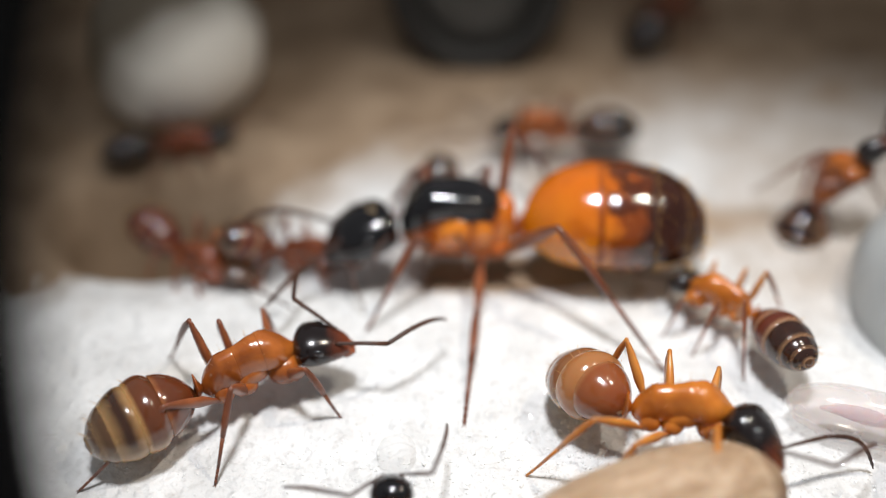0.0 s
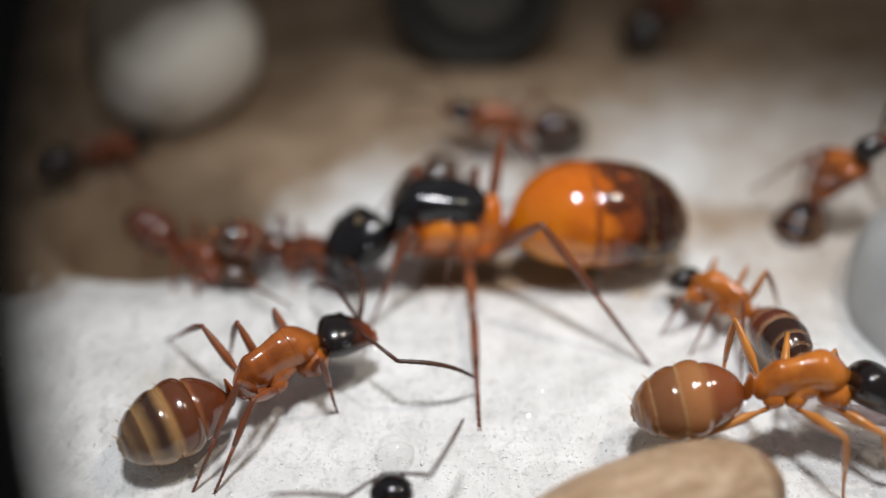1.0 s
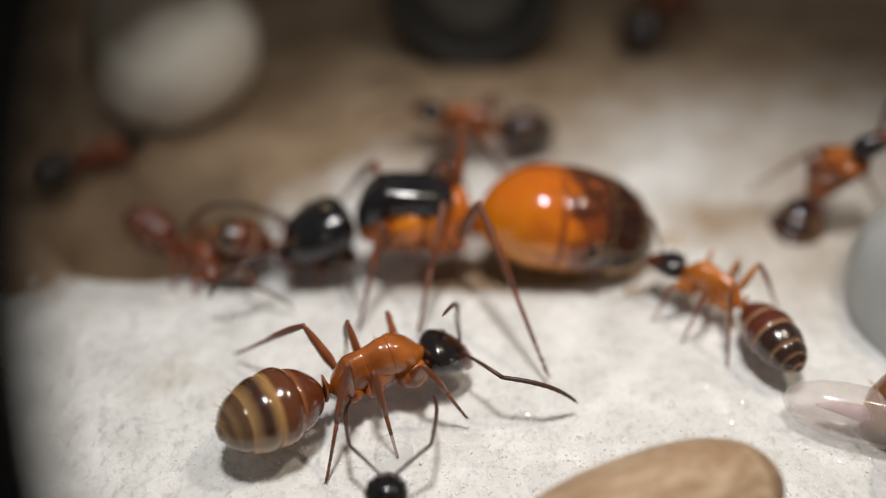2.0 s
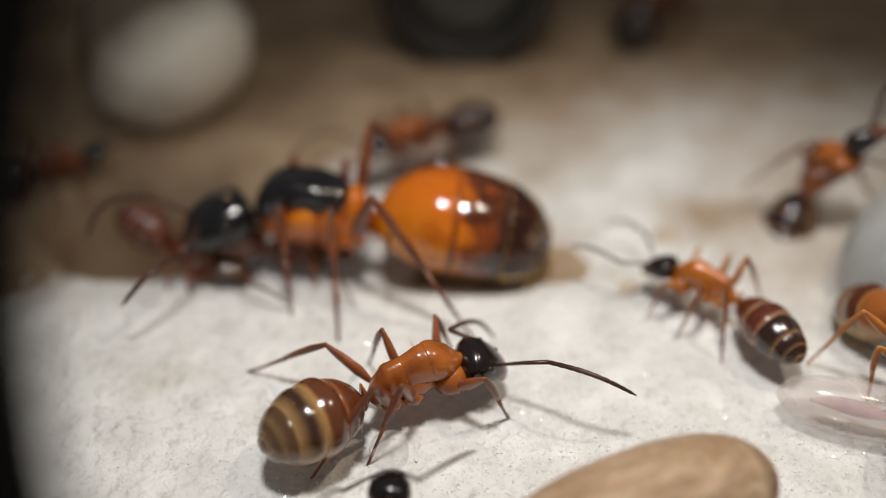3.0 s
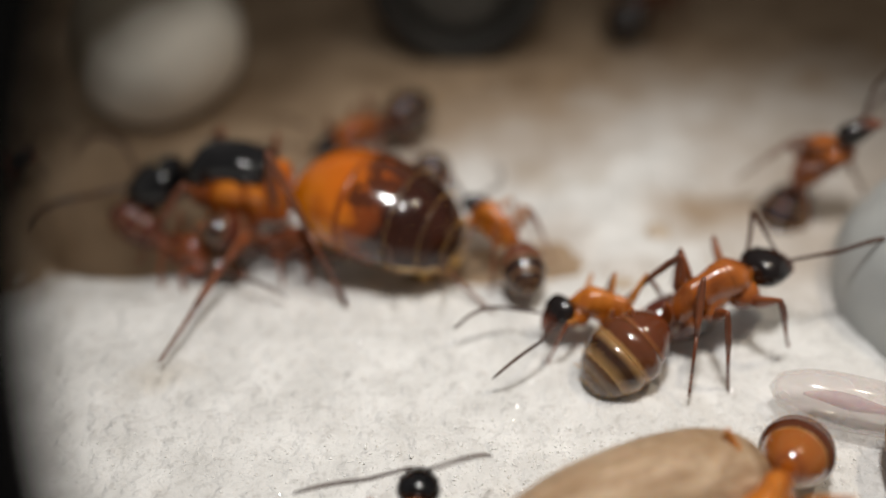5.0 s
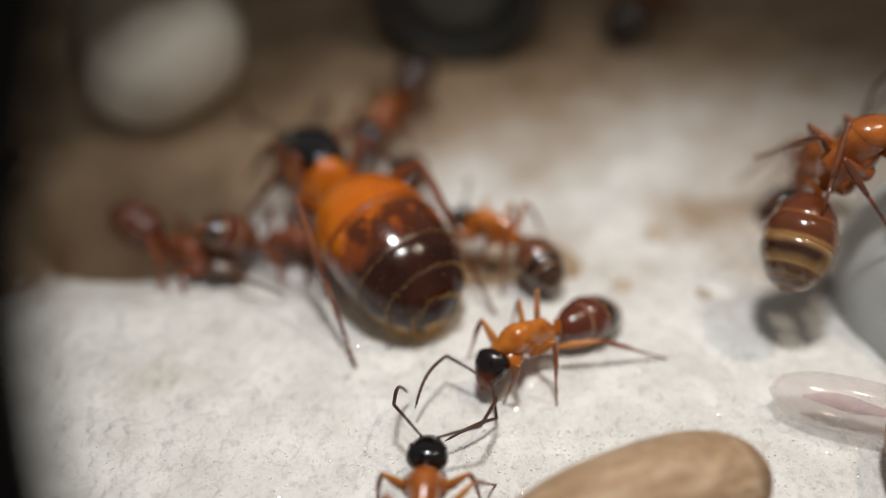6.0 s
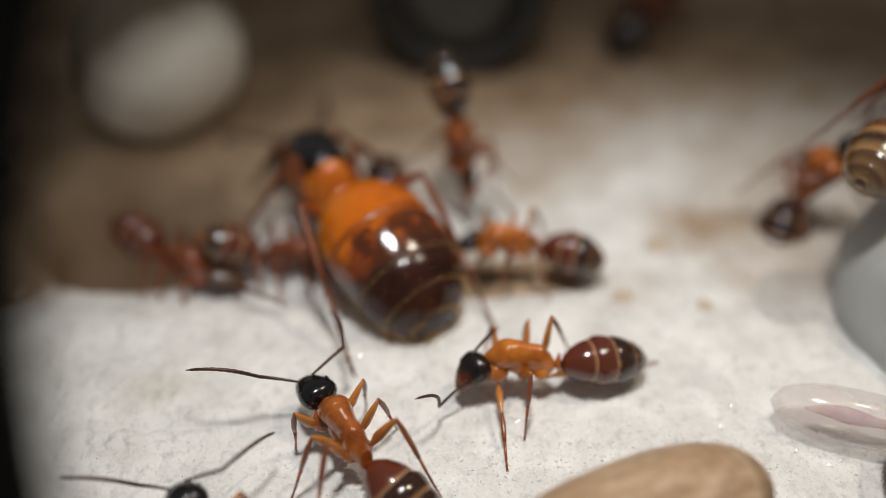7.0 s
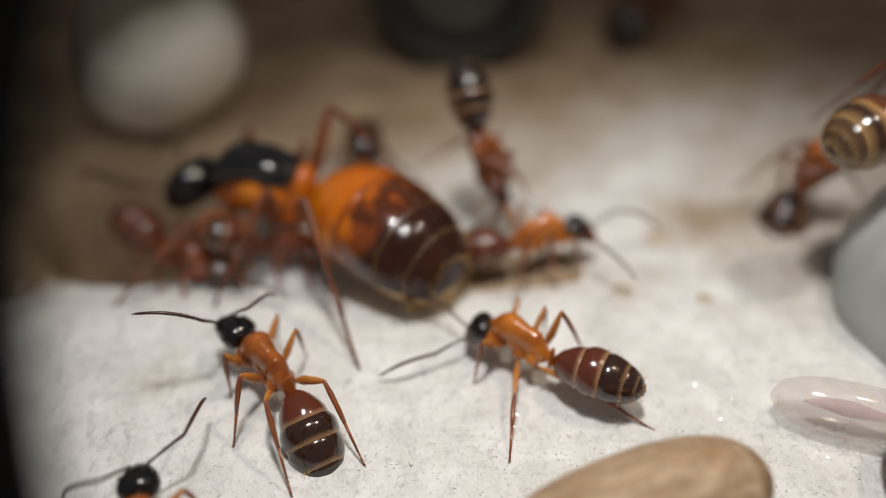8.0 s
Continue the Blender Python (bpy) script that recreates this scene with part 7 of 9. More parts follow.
        (6.75, 8.75, 12.41, 2.90, -129, 0, 62, -69, 8, 38, 116, -13, 79, -17, 17, -8, 39, -9, 9.3, 9.8, 0, 10.9, 11.1, 0, 12.5, 13.1, 0, 6.1, 12.6, 0, 6.8, 14.2, 0, 8.7, 16.5, 0),
        (7, 8.74, 12.36, 2.90, -129, 0, 62, -69, 8, 38, 115, -8, 85, -24, 12, -6, 43, -10, 9.3, 9.8, 0, 10.9, 11.1, 0, 12.5, 13.1, 0, 6.1, 12.6, 0, 6.8, 14.2, 0, 8.7, 16.5, 0),
        (7.25, 8.73, 12.32, 2.90, -129, 0, 62, -69, 8, 39, 111, -6, 82, -29, 8, -8, 52, -15, 9.3, 9.8, 0, 10.9, 11.1, 0, 12.5, 13.1, 0, 6.1, 12.6, 0, 6.8, 14.2, 0, 8.7, 16.5, 0),
        (7.5, 8.72, 12.30, 2.90, -129, 0, 62, -69, 8, 39, 105, -8, 73, -31, 8, -13, 62, -21, 9.3, 9.8, 0, 10.9, 11.1, 0, 12.5, 13.1, 0, 6.1, 12.6, 0, 6.8, 14.2, 0, 8.7, 16.5, 0),
        (7.75, 8.71, 12.29, 2.90, -129, 0, 62, -69, 8, 39, 100, -14, 63, -30, 10, -19, 68, -27, 9.3, 9.8, 0, 10.9, 11.1, 0, 12.5, 13.1, 0, 6.1, 12.6, 0, 6.8, 14.2, 0, 8.7, 16.5, 0),
        (8, 8.71, 12.28, 2.90, -129, 0, 62, -69, 8, 39, 95, -19, 57, -26, 15, -23, 65, -31, 9.3, 9.8, 0, 10.9, 11.1, 0, 12.5, 13.1, 0, 6.1, 12.6, 0, 6.8, 14.2, 0, 8.7, 16.5, 0),
    ]
    worker_f_rows = [
        (0, 7.91, 22.28, 3.10, -6, 4, -49, -22, -52, 17, 27, -9, 14, -43, -19, 3, 47, -21, 10.0, 24.2, 0, 8.1, 25.0, 0, 5.3, 25.2, 0, 8.2, 17.9, 3.4, 4.8, 20.1, 0, 2.5, 21.5, 0),
        (0.25, 7.97, 22.42, 3.15, -6, 4, -46, -20, -50, 17, 7, -4, -13, -36, -55, 7, 3, -20, 10.0, 24.2, 0, 8.1, 25.0, 0, 5.3, 25.2, 0, 8.2, 17.9, 3.4, 4.8, 20.4, 0.2, 2.5, 21.4, 0.1),
        (0.5, 8.18, 22.65, 3.25, -6, 4, -43, -17, -48, 16, -6, 3, -48, -23, -83, 6, -42, -26, 10.0, 24.2, 0, 8.1, 25.0, 0, 5.3, 25.2, 0, 8.2, 17.9, 3.4, 4.9, 20.8, 0, 2.6, 21.3, 0),
        (0.7, 9.50, 22.78, 3.50, -1, 4, -36, -10, -34, 12, -4, 8, -53, -18, -82, 4, -51, -30, 12.2, 25.0, 0, 10.2, 25.6, 0, 7.4, 25.5, 0, 12.1, 20.7, 0, 10.2, 20.2, 0, 3.5, 21.1, 0.8),
        (0.75, 9.95, 22.83, 3.55, 1, 4, -36, -11, -28, 12, -2, 9, -52, -17, -80, 4, -52, -30, 12.2, 25.0, 0, 10.2, 25.6, 0, 7.4, 25.5, 0, 12.1, 20.7, 0, 10.2, 20.2, 0, 3.9, 21.0, 0.8),
        (1, 12.25, 23.12, 3.65, 8, 3, -32, -21, -6, 12, 18, 13, -33, -11, -64, 2, -49, -31, 15.1, 25.6, 0, 13.1, 25.9, 0, 10.3, 25.3, 0, 15.8, 21.3, 0, 13.9, 20.5, 0, 5.3, 20.8, 0),
        (1.2, 12.60, 23.19, 3.65, 13, 2, -39, -17, -10, 14, 14, 19, -31, -9, -71, 7, -61, -30, 15.1, 25.6, 0, 13.1, 25.9, 0, 10.3, 25.3, 0, 15.8, 21.3, 0, 13.9, 20.5, 0, 5.9, 21.5, 0),
        (1.25, 12.90, 23.23, 3.65, 13, 2, -39, -17, -10, 15, 15, 19, -29, -9, -71, 9, -61, -29, 15.1, 25.6, 0, 13.1, 25.9, 0, 10.3, 25.3, 0, 15.8, 21.3, 0, 13.9, 20.5, 0, 12.0, 20.2, 0),
        (1.5, 15.50, 23.52, 3.40, 14, 3, -39, -20, -13, 19, 15, 18, -20, -10, -76, 13, -60, -24, 17.9, 26.2, 0, 15.9, 26.3, 0, 13.2, 25.5, 0, 19.0, 22.0, 0, 17.2, 21.0, 0, 14.4, 20.4, 0),
        (1.75, 18.57, 23.89, 3.10, 14, 3, -40, -24, -14, 24, 12, 13, -17, -14, -81, 15, -52, -17, 20.9, 26.6, 0, 18.9, 26.6, 0, 16.2, 25.8, 0, 22.0, 22.4, 0, 20.2, 21.4, 0, 17.4, 20.8, 0),
        (2, 20.95, 24.18, 3.10, 14, 3, -40, -27, -15, 26, 7, 6, -22, -20, -88, 15, -41, -12, 23.0, 26.8, 0, 21.0, 26.9, 0, 18.3, 26.0, 0, 24.1, 22.6, 0, 22.3, 21.6, 0, 19.5, 21.0, 0),
        (2.25, 22.56, 24.34, 3.10, 14, 3, -40, -27, -15, 26, 1, 0, -32, -27, -92, 12, -35, -9, 23.0, 26.8, 0, 22.4, 27.0, 0, 18.3, 26.0, 0, 25.6, 22.8, 0, 22.3, 21.6, 0, 21.0, 21.2, 0),
        (2.5, 24.04, 24.48, 3.10, 14, 3, -40, -26, -15, 26, -5, -2, -42, -31, -95, 6, -36, -10, 25.9, 27.1, 0, 22.4, 27.0, 0, 21.1, 26.3, 0, 25.6, 22.8, 0, 25.2, 21.9, 0, 21.0, 21.2, 0),
        (2.75, 25.14, 24.59, 3.10, 14, 3, -41, -26, -14, 26, -8, 1, -46, -31, -94, 1, -45, -14, 25.9, 27.1, 0, 24.7, 27.2, 0, 21.1, 26.3, 0, 27.8, 23.0, 0, 25.2, 21.9, 0, 23.3, 21.4, 0),
        (3, 25.60, 24.64, 3.10, 14, 3, -41, -26, -14, 26, -9, 6, -42, -28, -90, -1, -56, -20, 27.0, 27.2, 0, 24.7, 27.2, 0, 22.2, 26.4, 0, 27.8, 23.0, 0, 26.3, 22.0, 0, 23.3, 21.4, 0),
        (3.25, 25.65, 24.66, 3.10, 14, 3, -41, -26, -14, 26, -7, 12, -32, -23, -85, 1, -63, -26, 27.0, 27.2, 0, 24.7, 27.2, 0, 22.2, 26.4, 0, 27.8, 23.0, 0, 26.3, 22.0, 0, 23.3, 21.4, 0),
        (3.5, 25.69, 24.68, 3.10, 14, 3, -41, -26, -14, 26, -2, 16, -22, -16, -79, 6, -62, -30, 27.0, 27.2, 0, 24.7, 27.2, 0, 22.2, 26.4, 0, 27.8, 23.0, 0, 26.3, 22.0, 0, 23.3, 21.4, 0),
        (3.75, 25.73, 24.70, 3.10, 14, 3, -41, -25, -14, 26, 4, 15, -18, -11, -74, 12, -54, -31, 27.0, 27.2, 0, 24.7, 27.2, 0, 22.2, 26.4, 0, 27.8, 23.0, 0, 26.3, 22.0, 0, 23.3, 21.4, 0),
        (4, 25.77, 24.71, 3.10, 14, 3, -41, -25, -14, 26, 9, 10, -22, -9, -72, 16, -43, -29, 27.0, 27.2, 0, 24.7, 27.2, 0, 22.2, 26.4, 0, 27.8, 23.0, 0, 26.3, 22.0, 0, 23.3, 21.4, 0),
        (4.25, 25.80, 24.72, 3.10, 14, 3, -41, -25, -15, 26, 13, 4, -32, -10, -73, 15, -36, -23, 27.0, 27.2, 0, 24.7, 27.2, 0, 22.2, 26.4, 0, 27.8, 23.0, 0, 26.3, 22.0, 0, 23.3, 21.4, 0),
        (4.5, 25.83, 24.74, 3.10, 14, 3, -41, -25, -15, 26, 13, 0, -42, -15, -77, 11, -36, -17, 27.0, 27.2, 0, 24.7, 27.2, 0, 22.2, 26.4, 0, 27.8, 23.0, 0, 26.3, 22.0, 0, 23.3, 21.4, 0),
        (4.75, 25.86, 24.75, 3.10, 14, 3, -41, -25, -15, 26, 11, -1, -47, -21, -83, 4, -44, -11, 27.0, 27.2, 0, 24.7, 27.2, 0, 22.2, 26.4, 0, 27.8, 23.0, 0, 26.3, 22.0, 0, 23.3, 21.4, 0),
        (5, 25.88, 24.76, 3.10, 14, 3, -41, -25, -15, 26, 6, 3, -43, -27, -89, 0, -55, -9, 27.0, 27.2, 0, 24.7, 27.2, 0, 22.2, 26.4, 0, 27.8, 23.0, 0, 26.3, 22.0, 0, 23.3, 21.4, 0),
        (5.25, 25.90, 24.77, 3.10, 14, 3, -41, -25, -15, 27, 0, 9, -33, -31, -93, -1, -63, -10, 27.0, 27.2, 0, 24.7, 27.2, 0, 22.2, 26.4, 0, 27.8, 23.0, 0, 26.3, 22.0, 0, 23.3, 21.4, 0),
        (5.5, 25.92, 24.78, 3.10, 14, 3, -41, -25, -15, 27, -5, 14, -23, -31, -95, 2, -63, -14, 27.0, 27.2, 0, 24.7, 27.2, 0, 22.2, 26.4, 0, 27.8, 23.0, 0, 26.3, 22.0, 0, 23.3, 21.4, 0),
        (5.75, 25.94, 24.79, 3.10, 14, 3, -41, -25, -15, 27, -9, 16, -18, -28, -94, 8, -55, -20, 27.0, 27.2, 0, 24.7, 27.2, 0, 22.2, 26.4, 0, 27.8, 23.0, 0, 26.3, 22.0, 0, 23.3, 21.4, 0),
        (6, 25.95, 24.79, 3.10, 14, 3, -41, -25, -15, 27, -9, 14, -21, -22, -90, 14, -45, -27, 27.0, 27.2, 0, 24.7, 27.2, 0, 22.2, 26.4, 0, 27.8, 23.0, 0, 26.3, 22.0, 0, 23.3, 21.4, 0),
        (6.25, 25.96, 24.80, 3.10, 14, 3, -41, -25, -15, 27, -7, 8, -31, -16, -85, 16, -37, -31, 27.0, 27.2, 0, 24.7, 27.2, 0, 22.2, 26.4, 0, 27.8, 23.0, 0, 26.3, 22.0, 0, 23.3, 21.4, 0),
        (6.5, 25.97, 24.80, 3.10, 14, 3, -41, -25, -15, 27, -2, 2, -41, -11, -79, 14, -36, -31, 27.0, 27.2, 0, 24.7, 27.2, 0, 22.2, 26.4, 0, 27.8, 23.0, 0, 26.3, 22.0, 0, 23.3, 21.4, 0),
        (6.75, 25.98, 24.81, 3.10, 14, 3, -41, -25, -15, 27, 4, -1, -47, -9, -75, 9, -43, -28, 27.0, 27.2, 0, 24.7, 27.2, 0, 22.2, 26.4, 0, 27.8, 23.0, 0, 26.3, 22.0, 0, 23.3, 21.4, 0),
        (7, 25.98, 24.81, 3.10, 14, 3, -41, -25, -16, 27, 9, 0, -44, -10, -73, 3, -54, -23, 27.0, 27.2, 0, 24.7, 27.2, 0, 22.2, 26.4, 0, 27.8, 23.0, 0, 26.3, 22.0, 0, 23.3, 21.4, 0),
        (7.25, 25.99, 24.81, 3.10, 14, 3, -41, -25, -16, 27, 13, 4, -35, -15, -74, -1, -62, -16, 27.0, 27.2, 0, 24.7, 27.2, 0, 22.2, 26.4, 0, 27.8, 23.0, 0, 26.3, 22.0, 0, 23.3, 21.4, 0),
        (7.5, 25.99, 24.81, 3.10, 14, 3, -41, -25, -16, 27, 13, 11, -24, -21, -78, 0, -63, -11, 27.0, 27.2, 0, 24.7, 27.2, 0, 22.2, 26.4, 0, 27.8, 23.0, 0, 26.3, 22.0, 0, 23.3, 21.4, 0),
        (7.75, 25.99, 24.82, 3.10, 14, 3, -41, -25, -16, 28, 11, 15, -18, -27, -83, 4, -56, -9, 27.0, 27.2, 0, 24.7, 27.2, 0, 22.2, 26.4, 0, 27.8, 23.0, 0, 26.3, 22.0, 0, 23.3, 21.4, 0),
        (8, 25.99, 24.82, 3.10, 14, 3, -41, -25, -16, 28, 6, 16, -21, -31, -89, 10, -46, -10, 27.0, 27.2, 0, 24.7, 27.2, 0, 22.2, 26.4, 0, 27.8, 23.0, 0, 26.3, 22.0, 0, 23.3, 21.4, 0),
    ]
    worker_k_rows = [
        (0, 4.34, 42.76, 1.70, 175, 4, -11, -38, -1, -15, 42, 1, 11, -10, -65, -8, -20, -9, 2.6, 41.0, 0, 4.2, 40.4, 0, 6.6, 40.3, 0, 2.9, 44.8, 0, 4.6, 45.1, 0, 7.0, 44.8, 0),
        (0.5, 3.59, 42.90, 1.70, 173, 4, -9, -16, 10, -5, 44, 20, -5, -11, -54, 11, -32, -19, 2.6, 41.0, 0, 3.2, 40.6, 0, 6.6, 40.3, 0, 2.0, 45.0, 0, 4.6, 45.1, 0, 6.1, 44.9, 0),
        (1, 2.21, 43.10, 1.70, 170, 4, -4, 16, 28, 9, 39, 29, -9, -23, -38, 36, -12, -30, 0, 41.6, 0, 1.6, 40.8, 0, 4.0, 40.5, 0, 0.7, 45.3, 0, 2.4, 45.4, 0, 6.1, 44.9, 0),
        (1.2, 1.78, 43.13, 1.70, 168, 4, -2, 20, 32, 11, 36, 27, -2, -27, -34, 38, -2, -32, 0, 41.6, 0, 1.6, 40.8, 0, 4.0, 40.5, 0, 0.7, 45.3, 0, 2.4, 45.4, 0, 4.5, 44.8, 0),
        (1.5, 1.31, 43.10, 1.70, 167, 4, 0, 20, 35, 10, 33, 22, 13, -31, -32, 33, 6, -29, -0.8, 41.6, 0, 1.6, 40.8, 0, 3.1, 40.3, 0, 0.7, 45.3, 0, 1.7, 45.3, 0, 4.5, 44.8, 0),
        (2, 0.62, 42.96, 1.70, 165, 4, 4, 18, 39, 8, 38, 25, 27, -27, -37, 21, -4, -17, -0.8, 41.6, 0, -0.1, 40.7, 0, 3.1, 40.3, 0, -0.6, 45.2, 0, 1.7, 45.3, 0, 3.4, 44.4, 0),
        (2.3, 0.10, 42.82, 1.70, 164, 4, 7, 16, 40, 6, 46, 32, 21, -19, -41, 20, -12, -11, -2.2, 41.3, 0, -0.1, 40.7, 0, 1.7, 39.9, 0, -0.6, 45.2, 0, 0.6, 45.0, 0, 3.4, 44.4, 0),
        (2.5, -0.39, 42.54, 1.70, 172, 4, 11, 12, 32, 2, 54, 33, 16, -14, -41, 21, -12, -9, -2.2, 41.3, 0, -1.0, 40.0, 0, 1.7, 39.9, 0, -2.0, 44.5, 0, 0.6, 45.0, 0, 2.1, 44.2, 0),
        (3, -1.97, 41.43, 1.70, 206, 4, 19, -11, -1, -8, 72, 20, 13, -9, -35, 21, 9, -14, -2.9, 38.9, 0, -1.0, 40.0, 0, 0.9, 40.3, 0, -4.6, 42.3, 0, -3.3, 43.4, 0, -1.1, 44.4, 0),
        (3.5, -3.80, 40.99, 1.70, 211, 4, -62, -46, 16, -9, -9, -9, -50, -17, -107, 3, -56, -26, -4.4, 38.5, 0, -2.8, 39.0, 0, -0.8, 40.3, 0, -6.4, 41.7, 0, -5.2, 43.0, 0, -3.1, 44.1, 0),
        (4, -4.27, 40.89, 1.70, 212, 5, -57, -40, 15, -9, -15, -7, -34, -29, -91, -5, -64, -31, -4.4, 38.5, 0, -2.8, 39.0, 0, -0.8, 40.3, 0, -6.4, 41.7, 0, -5.2, 43.0, 0, -3.1, 44.1, 0),
        (4.5, -4.44, 40.85, 1.70, 214, 6, -52, -33, 14, -9, -19, 8, -46, -30, -84, -4, -75, -23, -4.4, 38.5, 0, -2.8, 39.0, 0, -0.8, 40.3, 0, -6.4, 41.7, 0, -5.2, 43.0, 0, -3.1, 44.1, 0),
        (5, -4.27, 41.21, 1.70, 218, 5, -55, -36, 13, -10, -22, 10, -61, -20, -97, 5, -66, -11, -4.4, 38.5, 0, -2.8, 39.0, 0, -0.9, 41.1, 0, -6.4, 41.7, 0, -5.2, 43.0, 0, -3.1, 44.1, 0),
        (5.5, -3.81, 42.07, 1.70, 227, 5, -61, -41, 10, -15, -17, -3, -50, -10, -113, 8, -55, -10, -3.4, 39.8, 0, -2.0, 40.7, 0, -0.4, 42.5, 0, -6.4, 41.7, 0, -5.2, 43.0, 0, -3.7, 45.6, 0),
        (5.8, -3.43, 42.72, 1.70, 235, 5, -62, -42, 8, -20, -12, -9, -41, -9, -116, 3, -60, -15, -2.6, 40.6, 0, -2.0, 40.7, 0, 0, 43.7, 0, -6.4, 41.7, 0, -5.1, 44.4, 0, -3.7, 45.6, 0),
        (6, -2.90, 43.39, 1.70, 248, 5, -6, -13, -7, -32, 47, 5, 16, -12, -60, 12, -12, -20, -1.3, 41.0, 0, -0.3, 42.4, 0, 0.5, 44.6, 0, -4.9, 42.4, 0, -5.1, 44.4, 0, -3.7, 46.3, 0),
        (6.5, -0.75, 41.24, 3.21, 415, -76, -50, -52, -40, -42, 3, -5, -42, -24, -94, -14, -72, -31, -1.0, 43.2, 1.5, -2.3, 42.1, 1.5, -3.6, 40.1, 1.5, 2.1, 41.0, 1.5, 1.5, 39.4, 1.5, 0.1, 37.5, 1.5),
        (7, 0.92, 39.06, 3.22, 400, -78, -62, -31, -40, -25, -20, 13, -67, -31, -96, 4, -74, -28, 1.2, 41.2, 1.5, -0.4, 40.5, 1.5, -2.2, 38.9, 1.5, 3.6, 38.3, 1.5, 2.6, 36.9, 1.5, 0.7, 35.4, 1.5),
        (7.5, 1.44, 37.89, 3.23, 382, -80, -62, -25, -40, -11, -29, 9, -53, -26, -94, 16, -57, -16, 2.4, 40.1, 1.5, -0.4, 40.5, 1.5, -1.5, 38.9, 1.5, 3.8, 36.5, 1.5, 2.4, 35.5, 1.5, 0.7, 35.4, 1.5),
        (8, 2.17, 37.33, 3.17, 376, -71, -62, -5, -40, -16, -28, 9, -39, -13, -104, 21, -67, -9, 2.4, 40.1, 1.5, 1.6, 39.4, 1.5, -1.5, 38.9, 1.5, 4.4, 35.8, 1.5, 2.4, 35.5, 1.5, 0.6, 34.4, 1.5),
    ]
